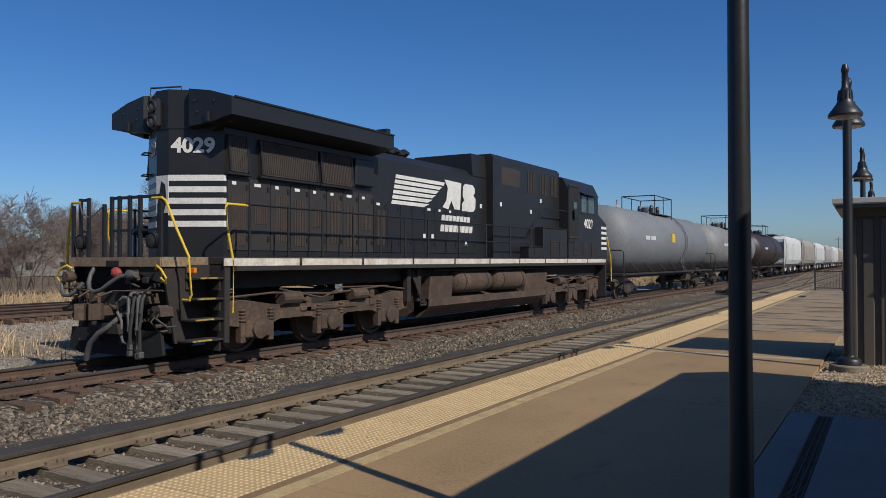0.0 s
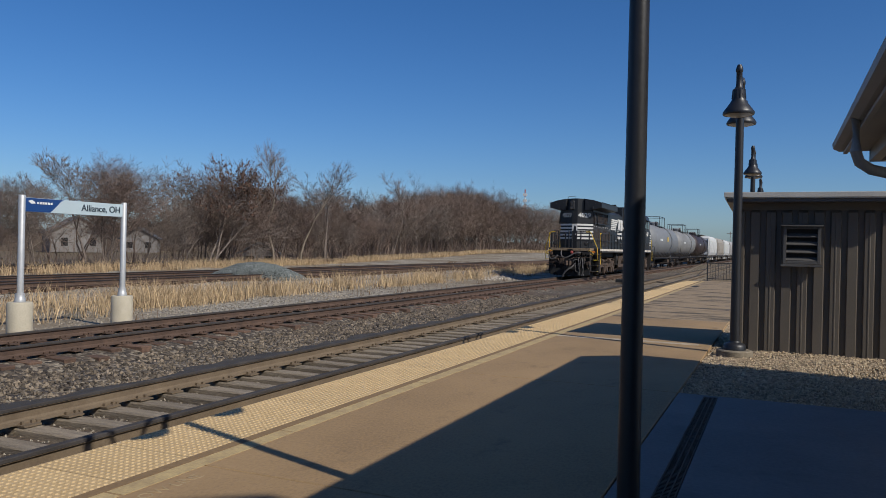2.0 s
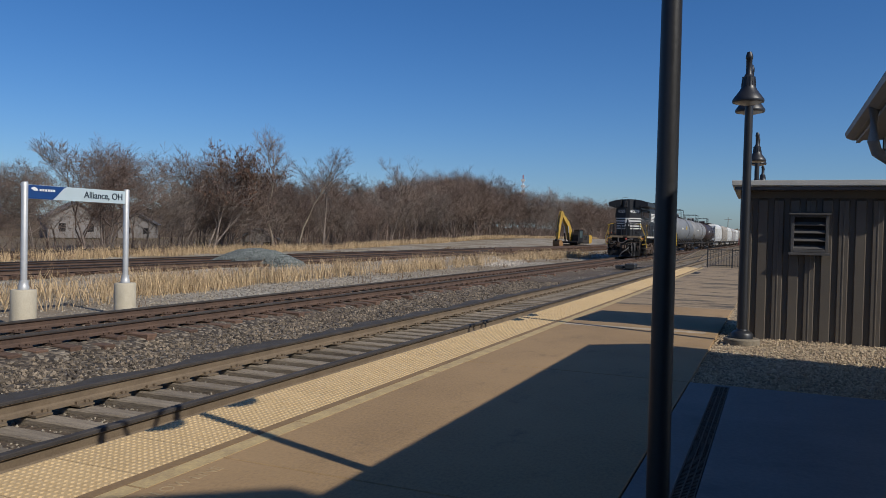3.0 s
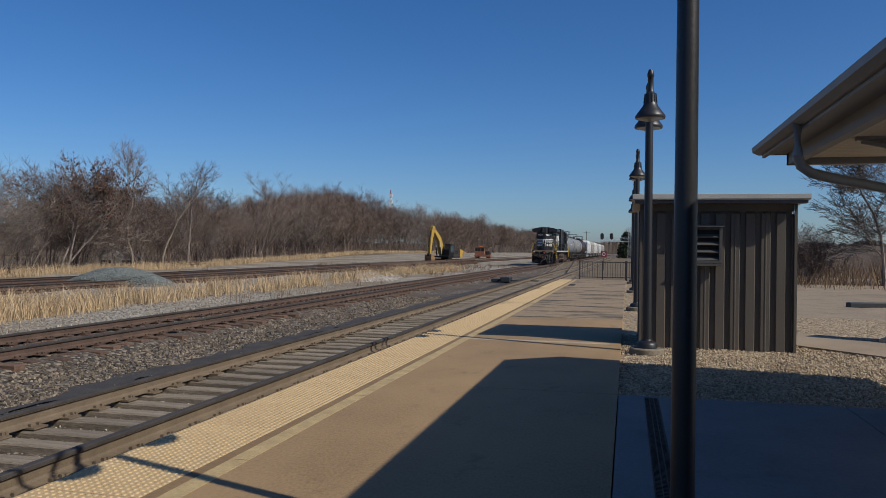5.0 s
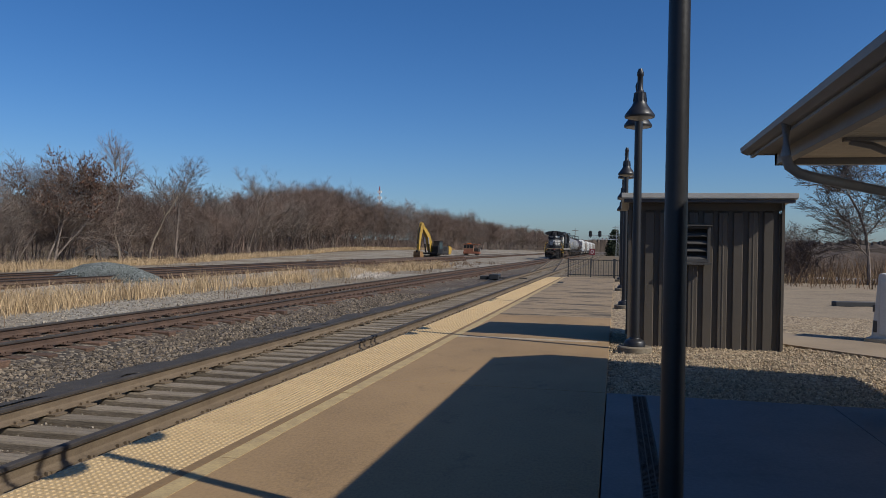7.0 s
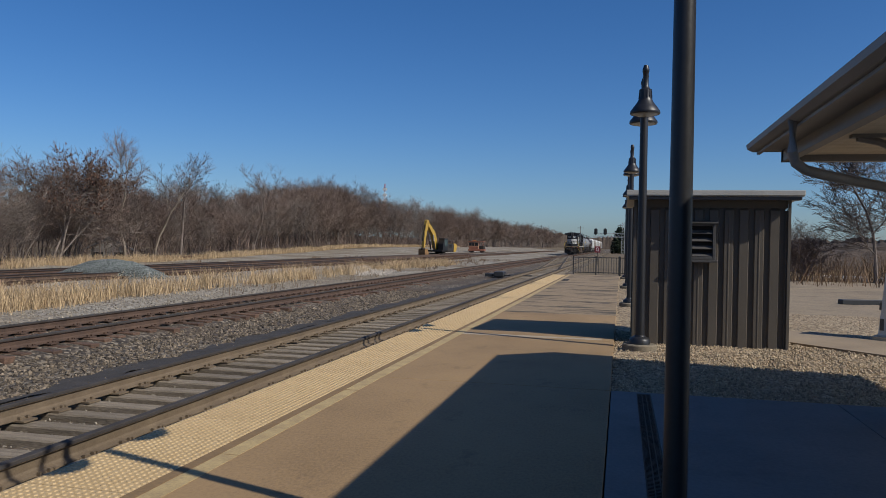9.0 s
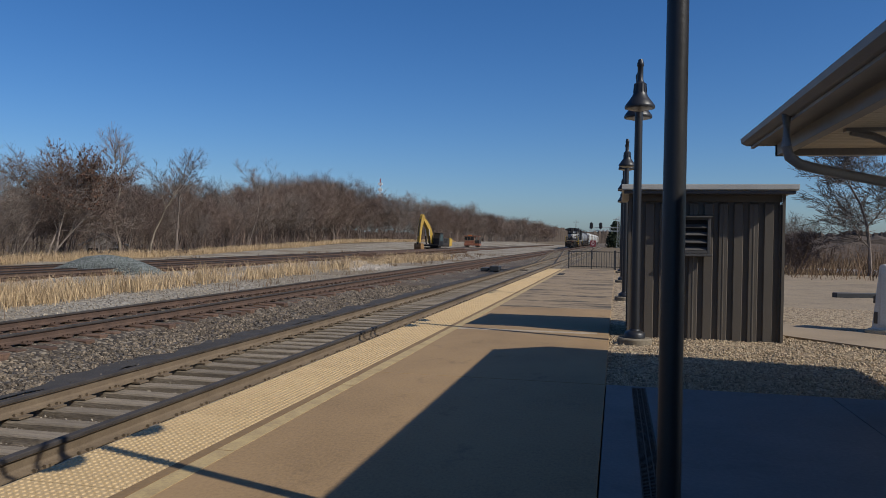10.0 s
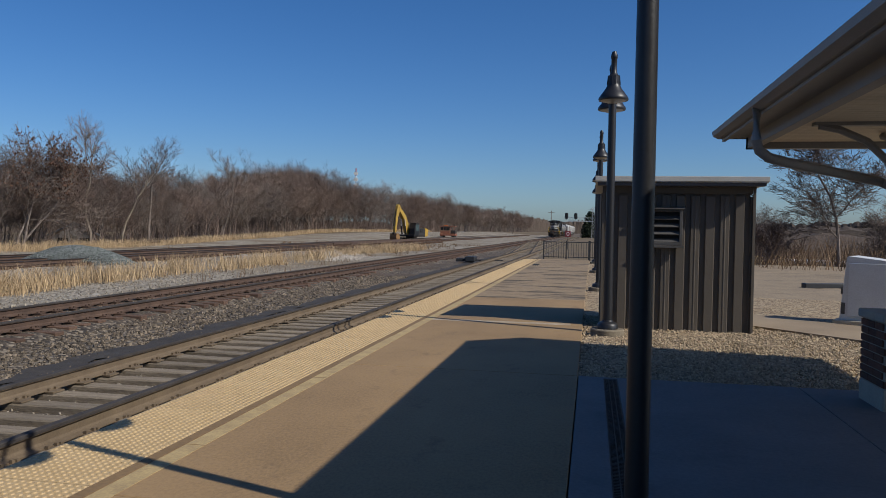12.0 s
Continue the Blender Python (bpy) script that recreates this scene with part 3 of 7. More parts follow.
def build_canopy():
    """Gabled passenger canopy on brick piers, its eave along the platform."""
    XL, XR, XM, YE, YS = 0.86, 5.1, 2.95, 9.43, -9.0
    ZE, ZR = 2.66, 3.98
    cp = thing("canopy", "taupe gabled platform canopy with board soffit on brick piers", "canopy", kind="structure")
    part("roof_deck", prism(B(), [(XL, ZE - 0.02), (XM, ZR - 0.04), (XR, ZE - 0.02), (XR, ZE + 0.05), (XM, ZR + 0.04), (XL, ZE + 0.05)], YS, YE), shingle, cp)
    part("fascia", box(B(), XL - 0.02, XL + 0.02, YS, YE + 0.01, ZE - 0.10, ZE + 0.03, 0.004), fascia, cp)
    part("fascia", box(B(), XR - 0.02, XR + 0.02, YS, YE + 0.01, ZE - 0.10, ZE + 0.03, 0.004), fascia, cp)
    gut = part("gutter", prism(B(), [(XL - 0.13, ZE + 0.01), (XL - 0.12, ZE - 0.04), (XL - 0.06, ZE - 0.07), (XL - 0.02, ZE - 0.07), (XL - 0.02, ZE + 0.02), (XL - 0.035, ZE + 0.02), (XL - 0.035, ZE - 0.05), (XL - 0.105, ZE - 0.02), (XL - 0.115, ZE + 0.01)], YS, YE + 0.02), fascia, cp)
    # gable end wall and rakes
    part("gable", prism(B(), [(XL + 0.1, ZE - 0.08), (XM, ZR - 0.1), (XR - 0.1, ZE - 0.08)], YE - 0.12, YE - 0.06), fascia, cp)
    for s, xa in ((1, XL), (-1, XR)):
        part("rake_board", prism(B(), [(xa, ZE - 0.1), (XM, ZR - 0.12), (XM, ZR + 0.05), (xa, ZE + 0.06)], YE - 0.06, YE + 0.02), fascia, cp)
    # beam set back behind the overhang, and the boards below
    part("beam", box(B(), XL + 0.22, XL + 0.32, YS, YE - 0.1, ZE - 0.2, ZE - 0.06, 0.005), fascia, cp)
    part("beam", box(B(), XL + 0.22, XR - 0.22, YE - 0.22, YE - 0.1, ZE - 0.2, ZE - 0.06, 0.005), fascia, cp)
    part("overhang_soffit", box(B(), XL + 0.02, XL + 0.24, YS, YE - 0.02, ZE - 0.075, ZE - 0.06), fascia, cp)
    y = YE - 0.34
    bm_me = mesh_of("soffit_board", box(B(), XL + 0.32, XR - 0.3, 0.0, 0.112, ZE - 0.13, ZE - 0.115, 0.003), soffit)
    for k in range(90):
        b = new("soffit_board", bm_me)
        b.parent = cp
        b.location = (0, y - k * 0.12, 0)
    # downpipe: from the gutter back to the corner post
    part("downpipe", pipe(B(), [(XL - 0.07, 7.3, ZE - 0.05), (XL - 0.07, 7.3, ZE - 0.33), (XL - 0.04, 7.31, ZE - 0.42), (XL + 0.05, 7.34, ZE - 0.48), (XL + 0.2, 7.42, ZE - 0.51), (2.02, 7.98, 2.02), (2.12, 7.90, 1.95), (2.15, 7.84, 1.8), (2.15, 7.84, 0.84)], 0.045, 10), fascia, cp, smooth=True)
    for k, yp in enumerate((7.68, 3.0, -1.7, -6.4)):
        for xp in (2.2,):
            pr = part("pier", box(B(), xp - 0.29, xp + 0.29, yp - 0.29, yp + 0.29, -0.02, 0.76), mortar, cp, "red brick pier with a stone cap")
            part("plinth", box(B(), xp - 0.305, xp + 0.305, yp - 0.305, yp + 0.305, -0.02, 0.19, 0.01), cap_stone, pr)
            part("cap", box(B(), xp - 0.325, xp + 0.325, yp - 0.325, yp + 0.325, 0.76, 0.84, 0.012), cap_stone, pr)
            part("post", box(B(), xp - 0.07, xp + 0.07, yp - 0.07, yp + 0.07, 0.85, ZE - 0.12, 0.006), fascia, cp)
            for sx, sy in ((-1, 0), (1, 0), (0, -1), (0, 1)):
                pts = [(xp + sx * r, yp + sy * r, z) for r, z in ((0.08, ZE - 0.92), (0.12, ZE - 0.7), (0.22, ZE - 0.48), (0.40, ZE - 0.3), (0.62, ZE - 0.2), (0.80, ZE - 0.16))]
                part("bracket", pipe(B(), pts, 0.035, 6), fascia, cp)
            part("bracket_plate", box(B(), xp - 0.85, xp + 0.85, yp - 0.05, yp + 0.05, ZE - 0.16, ZE - 0.13), fascia, cp)
            me_b = mesh_of("brick", box(B(), -0.097, 0.097, -0.012, 0.012, 0, 0.058, 0.004), brick_red)
            if k == 0:
                for row in range(8):
                    for f, (ux, uy, rot) in enumerate(((0, -1, 0), (-1, 0, 90), (1, 0, 90), (0, 1, 0))):
                        for c in range(3):
                            off = -0.2 + c * 0.205 + (0.05 if row % 2 else -0.02)
                            if abs(off) > 0.2:
                                off = max(min(off, 0.195), -0.195)
                            o = new("brick", me_b)
                            o.parent = pr
                            o.matrix_basis = pose(xp + ux * 0.293 + (off if uy else 0), yp + uy * 0.293 + (off if ux else 0), 0.196 + row * 0.0705, 0, 0, rot)
    return cp


def build_station():
    """An unseen station house behind the camera, sized to cast the shade over the near platform."""
    st = thing("station_house", "unseen taupe station house with a gabled roof, placed for its shade", "building", kind="structure")
    part("wall", box(B(), 2.2, 9.0, -16, 0.6, -0.1, 4.0), fascia, st)
    part("roof", prism(B(), [(1.4, 4.5), (5.6, 7.1), (9.6, 4.5), (9.6, 4.62), (5.6, 7.25), (1.4, 4.62)], -16.6, 0.95), shingle, st)
    return st


def build_sign():
    sg = thing("station_sign", "blue and pale station name sign on two steel posts", "sign", at=pose(-13.35, -0.06, 0))
    for y in (10.55, 13.1):
        b = part("bollard", lathe(B(), [(0.235, -0.6), (0.235, 0.16), (0.22, 0.185)], (0, y, 0), 20), concrete_pale, sg, "round pale concrete bollard", True)
        part("collar", lathe(B(), [(0.10, 0.18), (0.10, 0.25), (0.085, 0.27), (0.085, 0.36)], (0, y, 0), 14), steel_pole, sg, smooth=True)
        part("post", lathe(B(), [(0.062, 0.2), (0.062, 2.27), (0.05, 2.285)], (0, y, 0), 14), steel_pole, sg, smooth=True)
    panel = part("panel", box(B(), -0.02, 0.02, 10.6, 13.05, 1.96, 2.24, 0.004), sign_pale, sg, "pale blue panel with a dark blue end")
    part("blue_field", prism(B(), [(10.6, 1.965), (11.17, 1.965), (11.27, 2.05), (11.42, 2.2), (11.5, 2.235), (10.6, 2.235)], 0.02, 0.024, "x"), sign_blue, panel)
    words("place_name", "Alliance, OH", 0.2, ink, panel, pose(0.026, 12.97, 2.1, 90, 0, 90), align="RIGHT", bold=0.0015)
    bm = B()
    prism(bm, [(10.66, 2.17), (10.74, 2.12), (10.83, 2.13), (10.80, 2.17), (10.74, 2.2)], 0.024, 0.028, "x")
    for k in range(6):
        box(bm, 0.024, 0.028, 10.86 + k * 0.062, 10.905 + k * 0.062, 2.12, 2.165)
    part("emblem", bm, white_paint, panel)
    return sg


def build_fence():
    fc = thing("fence", "black iron picket fence across the platform's end", "fence")
    y = 41.75
    def run(x0, x1):
        for x in (x0, (x0 + x1) / 2, x1):
            part("post", box(B(), x - 0.03, x + 0.03, y - 0.03, y + 0.03, -0.1, 1.0), iron, fc)
        for z in (0.1, 0.9):
            part("rail", box(B(), x0, x1, y - 0.015, y + 0.015, z, z + 0.04), iron, fc)
        n = int((x1 - x0) / 0.13)
        me = mesh_of("picket", box(B(), -0.01, 0.01, -0.01, 0.01, 0.06, 0.93), iron)
        for i in range(1, n):
            o = new("picket", me)
            o.parent = fc
            o.location = (x0 + (x1 - x0) * i / n, y, 0)
    run(-3.1, -0.72)
    run(-0.66, 2.4)
    return fc


def build_cabinet():
    cb = thing("utility_cabinet", "white steel utility cabinet with a sloped side", "cabinet", at=pose(3.86, 15.0, 0, 0, 0, -28))
    part("pad", box(B(), -0.08, 0.95, -0.5, 0.55, -0.15, 0.05, 0.01), concrete_pale, cb)
    part("body", prism(B(), [(0.0, 0.05), (0.86, 0.05), (0.86, 1.08), (0.13, 1.16), (0.10, 1.14)], -0.38, 0.42), cab_paint, cb)
    d = part("door", box(B(), 0.13, 0.82, -0.40, -0.378, 0.12, 1.04, 0.005), cab_paint, cb)
    part("handle", box(B(), 0.74, 0.78, -0.43, -0.40, 0.55, 0.7), lou_metal, d, "dark handle")
    part("hinge", box(B(), 0.02, 0.05, -0.40, -0.375, 0.5, 0.62), lou_metal, cb)
    part("vent", box(B(), 0.03, 0.09, -0.39, -0.378, 0.15, 0.35), lou_metal, cb)
    return cb


def build_marker():
    mk = thing("track_sign", "square dark red track sign with a pale ring on a post", "sign", at=pose(-3.15, 86, 0.35) @ Matrix.Scale(0.8, 4))
    part("post", box(B(), -0.04, 0.04, -0.03, 0.03, -1.2, 0.7), iron, mk)
    pl = part("plate", box(B(), -0.38, 0.38, -0.05, -0.03, 0.64, 1.5, 0.01), M("sign_red", (0.20, 0.03, 0.035), (0.14, 0.022, 0.026), 3, 40, 0.5, 0.0), mk)
    bm = B()
    for i in range(24):
        a, b = 2 * math.pi * i / 24, 2 * math.pi * (i + 1) / 24
        prism(bm, [(0.2 * math.cos(a), 1.09 + 0.26 * math.sin(a)), (0.2 * math.cos(b), 1.09 + 0.26 * math.sin(b)), (0.14 * math.cos(b), 1.09 + 0.2 * math.sin(b)), (0.14 * math.cos(a), 1.09 + 0.2 * math.sin(a))], -0.056, -0.05)
    part("ring", bm, white_paint, pl)
    return mk


def build_signal_bridge():
    sb = thing("signal_bridge", "grey lattice cantilever signal bridge over the far tracks", "signal", at=pose(-0.1, 232, -0.7))
    galv = steel_pole
    bm = B()
    for x, y in ((-0.5, -0.5), (0.5, -0.5), (0.5, 0.5), (-0.5, 0.5)):
        tube(bm, (x, y, -0.6), (x * 0.6, y * 0.6, 9.6), 0.07, seg=4)
    for k in range(10):
        z = k * 0.95
        for a, b in (((-0.5, -0.5), (0.5, -0.5)), ((0.5, 0.5), (-0.5, 0.5)), ((0.5, -0.5), (0.5, 0.5)), ((-0.5, 0.5), (-0.5, -0.5))):
            f = 1 - 0.4 * z / 9.6
            tube(bm, (a[0] * f, a[1] * f, z), (b[0] * f, b[1] * f, z + 0.95), 0.045, seg=4)
    part("tower", bm, galv, sb)
    bm = B()
    for z in (5.2, 6.2):
        box(bm, -8.6, 0, -0.08, 0.08, z, z + 0.13)
    for k in range(9):
        tube(bm, (-k * 0.95, 0, 5.25), (-k * 0.95 - 0.95, 0, 6.25), 0.05, seg=4)
    part("arm", bm, galv, sb)
    for x in (-7.9, -5.2):
        part("mast", box(B(), x - 0.05, x + 0.05, -0.2, -0.1, 5.6, 7.4), iron, sb)
        h = part("signal_head", prism(B(), [(x + 0.5 * math.cos(a * math.pi / 8), 6.75 + (0.45 if math.sin(a * math.pi / 8) > 0 else -0.45) + 0.5 * math.sin(a * math.pi / 8)) for a in range(16)], -0.32, -0.22), iron, sb, "black oval signal head")
        for dz in (-0.5, 0.0, 0.5):
            part("hood", lathe(B(), [(0.17, -0.62), (0.18, -0.32)], (x, 0, 6.75 + dz), 10, "y"), void_dark, h)
    part("walkway", box(B(), -8.7, 0, -0.5, 0.5, 5.1, 5.18), galv, sb)
    return sb


# ---- the train: everything below runs along local y, rail top at z = 0 ----
TRACK_X, RAIL_TOP = -11.08, -0.198
black = M("loco_black", (0.013, 0.013, 0.015), (0.020, 0.019, 0.018), 1.5, 20, 0.42, 0.05, spec=0.4)
black_dusty = M("loco_black_dusty", (0.022, 0.020, 0.019), (0.036, 0.029, 0.024), 1.2, 18, 0.6, 0.1)
grime = M("running_gear_grime", (0.125, 0.076, 0.047), (0.045, 0.029, 0.020), 1.8, 14, 0.85, 0.25, third=(0.065, 0.043, 0.03))
grime_dark = M("running_gear_dark", (0.034, 0.026, 0.021), (0.014, 0.012, 0.011), 1.6, 14, 0.85, 0.25)
loco_white = M("loco_white", (0.72, 0.70, 0.65), (0.52, 0.49, 0.44), 2, 20, 0.5, 0.03)
sill_white = M("sill_stripe", (0.66, 0.62, 0.54), (0.42, 0.34, 0.25), 3, 14, 0.6, 0.05)
deck_rust = M("deck_rust", (0.30, 0.22, 0.13), (0.13, 0.085, 0.055), 3, 14, 0.8, 0.2)
yellow = M("handrail_yellow", (0.72, 0.48, 0.03), (0.60, 0.39, 0.03), 3, 30, 0.5, 0.03)
hose_black = M("hose_rubber", (0.03, 0.03, 0.03), (0.05, 0.045, 0.04), 6, 30, 0.7, 0.1)
hose_grey = M("hose_grey", (0.11, 0.105, 0.10), (0.06, 0.056, 0.053), 6, 30, 0.6, 0.1)
mesh_brown = M("radiator_screen", (0.05, 0.036, 0.028), (0.024, 0.018, 0.015), 2, 60, 0.7, 0.6)
mesh_dark = M("fine_dark_screen", (0.040, 0.029, 0.023), (0.02, 0.015, 0.012), 2, 60, 0.75, 0.6)
slat_brown = M("door_screen", (0.066, 0.046, 0.035), (0.036, 0.026, 0.02), 3, 40, 0.7, 0.2)
yellow_worn = M("step_yellow_worn", (0.50, 0.34, 0.05), (0.10, 0.075, 0.04), 9, 24, 0.7, 0.1)
orange = M("marker_orange", (0.75, 0.20, 0.02), (0.6, 0.16, 0.02), 4, 30, 0.4, 0.0)
red_paint = M("hose_red", (0.35, 0.05, 0.04), (0.22, 0.04, 0.03), 4, 30, 0.6, 0.05)
sticker = M("sticker", (0.70, 0.70, 0.66), (0.6, 0.6, 0.56), 6, 30, 0.5, 0.0)
lens_lit = M("headlight_lens", (0.13, 0.13, 0.13), (0.06, 0.06, 0.06), 5, 30, 0.12, 0.0)
cab_glass = M("cab_window", (0.07, 0.10, 0.10), (0.04, 0.055, 0.06), 2, 20, 0.08, 0.0)
wheel_steel = M("wheel_steel", (0.12, 0.085, 0.065), (0.06, 0.045, 0.036), 4, 30, 0.7, 0.1, metal=0.3)
SPIN = []


def wheelset(parent, y, r, xw=0.7525):
    """An axle with its two wheels, turning about its own x axis."""
    bm = B()
    for s in (-1, 1):
        lathe(bm, [(r - 0.16, s * (xw - 0.075)), (r + 0.03, s * (xw - 0.07)), (r + 0.025, s * (xw - 0.035)), (r, s * (xw - 0.03)), (r - 0.01, s * (xw + 0.065)), (r - 0.07, s * (xw + 0.065)), (r - 0.09, s * (xw + 0.03)), (0.16, s * (xw + 0.03)), (0.14, s * (xw + 0.08))], (0, 0, 0), 24, "x")
    lathe(bm, [(0.08, -1.0), (0.08, 1.0)], (0, 0, 0), 10, "x")
    o = part("wheelset", bm, wheel_steel, parent, smooth=True)
    o.location = (0, y, r + 0.004)
    SPIN.append((o, y, r))
    return o


def loco_truck(lo, ys, n):
    """A three-axle truck: cast side frames with pedestal boxes, springs, cylinders and rods."""
    tk = new("truck")
    tk.parent = lo
    y0, y1 = ys[0] - 0.95, ys[-1] + 0.95
    for y in ys:
        wheelset(tk, y, 0.535)
    for s in (-1, 1):
        x = s * 1.17
        bm = B()
        pts = [(y0, 0.80), (y0 + 0.15, 0.98), (ys[0] - 0.35, 1.0), (ys[0] + 0.45, 0.88), (ys[1] - 0.5, 0.84), (ys[1] + 0.5, 0.84), (ys[2] - 0.45, 0.88), (ys[2] + 0.35, 1.0), (y1 - 0.15, 0.98), (y1, 0.80), (y1 - 0.1, 0.56), (ys[2] + 0.42, 0.52), (ys[2] - 0.42, 0.52), (ys[2] - 0.62, 0.62), (ys[1] + 0.6, 0.62), (ys[1] + 0.42, 0.52), (ys[1] - 0.42, 0.52), (ys[1] - 0.6, 0.62), (ys[0] + 0.62, 0.62), (ys[0] + 0.42, 0.52), (ys[0] - 0.42, 0.52), (y0 + 0.1, 0.56)]
        prism(bm, pts, x - 0.09, x + 0.09, "x")
        bmesh.ops.bevel(bm, geom=bm.edges[:], offset=0.02, segments=1, affect="EDGES", clamp_overlap=True)
        sf = part("side_frame", bm, grime, tk)
        for y in ys:
            bx = part("axle_box", box(B(), x - 0.1, x + s * 0.16 if s > 0 else x + 0.1, y - 0.3, y + 0.3, 0.30, 0.62, 0.03) if s > 0 else box(B(), x - 0.16, x + 0.1, y - 0.3, y + 0.3, 0.30, 0.62, 0.03), grime, tk)
            part("axle_cap", lathe(B(), [(0.18, s * 0.0), (0.175, s * 0.06), (0.12, s * 0.075), (0.06, s * 0.08)], (x + s * 0.15, y, 0.46), 16, "x"), grime, bx, smooth=True)
            for q in (-1, 1):
                part("pedestal", box(B(), x - 0.08 + (0.06 if s > 0 else -0.06), x + 0.08 + (0.06 if s > 0 else -0.06), y + q * 0.36 - 0.06, y + q * 0.36 + 0.06, 0.22, 0.60, 0.02), grime, bx)
                bm = B()
                for k in range(4):
                    lathe(bm, [(0.075, 0), (0.09, 0.025), (0.075, 0.05)], (x + s * 0.08, y + q * 0.36, 0.6 + k * 0.06), 8)
                part("spring", bm, grime, bx)
        bm = B()
        box(bm, x + s * 0.06 - 0.06, x + s * 0.06 + 0.06, ys[1] - 0.9, ys[1] + 0.9, 0.70, 0.80, 0.02)
        for yy in (ys[0] + 0.9, ys[1] + 0.95):
            tube(bm, (x + s * 0.1, yy - 0.28, 0.98), (x + s * 0.1, yy + 0.25, 0.98), 0.13, seg=12)
            tube(bm, (x + s * 0.1, yy + 0.25, 0.98), (x + s * 0.1, yy + 0.5, 0.9), 0.04, seg=8)
            box(bm, x + s * 0.05 - 0.07, x + s * 0.05 + 0.07, yy + 0.45, yy + 0.62, 0.7, 1.05, 0.02)
        pipe(bm, [(x + s * 0.12, y0 + 0.2, 1.05), (x + s * 0.13, ys[0] + 0.4, 1.10), (x + s * 0.12, ys[1], 1.02), (x + s * 0.13, ys[2] - 0.3, 1.12), (x + s * 0.12, y1 - 0.2, 1.02)], 0.022, 6)
        pipe(bm, [(x + s * 0.1, ys[0] + 0.6, 1.16), (x + s * 0.15, ys[1] - 0.3, 0.95), (x + s * 0.12, ys[1] + 0.4, 1.14), (x + s * 0.1, ys[2], 1.12)], 0.018, 6)
        part("brake_gear", bm, grime, tk)
    part("bolster", box(B(), -1.0, 1.0, ys[1] - 0.5, ys[1] + 0.5, 0.6, 1.1, 0.03), grime_dark, tk)
    # near-black blocks close the gap under the loco, standing in for deep shade
    for y in ys:
        mo = part("traction_motor", box(B(), -0.5, 0.5, y + 0.16, y + 0.95, 0.16, 0.95, 0.12), void_dark, tk)
        part("gear_shade_block", box(B(), -0.66, -0.5, y - 0.4, y + 0.9, 0.14, 0.8, 0.08), void_dark, mo)
    part("frame_end", box(B(), -1.1, 1.1, y0, y0 + 0.16, 0.5, 0.9, 0.03), grime_dark, tk)
    part("frame_end", box(B(), -1.1, 1.1, y1 - 0.16, y1, 0.5, 0.9, 0.03), grime_dark, tk)
    return tk


def wing_end(x):
    """y of the overhang's end at a distance x from the middle: flush with the hood, then standing out."""
    x = abs(x)
    if x <= 0.5:
        return 0.985 + max(0.0, x - 0.16) * 0.59
    return 1.06 + (x - 0.6) * 0.06 if x >= 0.6 else 1.186 - (x - 0.5) * 1.26


def wing_shell():
    """The flared radiator housing, its end bent back towards both tips."""
    rows = [(-1.58, 4.20, 4.50), (-1.1, 4.10, 4.65), (-0.6, 4.06, 4.73), (-0.5, 4.05, 4.74), (-0.16, 4.05, 4.75), (0.16, 4.05, 4.75), (0.5, 4.05, 4.74), (0.6, 4.06, 4.73), (1.1, 4.10, 4.65), (1.58, 4.20, 4.50)]
    bm = B()
    ring = [[bm.verts.new((x, y, z)) for y in (wing_end(x), 6.05) for z in (lo_z, hi_z)] for x, lo_z, hi_z in rows]
    for a, b in zip(ring, ring[1:]):
        bm.faces.new((a[0], b[0], b[1], a[1]))
        bm.faces.new((a[3], b[3], b[2], a[2]))
        bm.faces.new((a[1], b[1], b[3], a[3]))
        bm.faces.new((a[2], b[2], b[0], a[0]))
    for a in (ring[0], ring[-1]):
        bm.faces.new((a[0], a[1], a[3], a[2]))
    bmesh.ops.recalc_face_normals(bm, faces=bm.faces[:])
    return bm


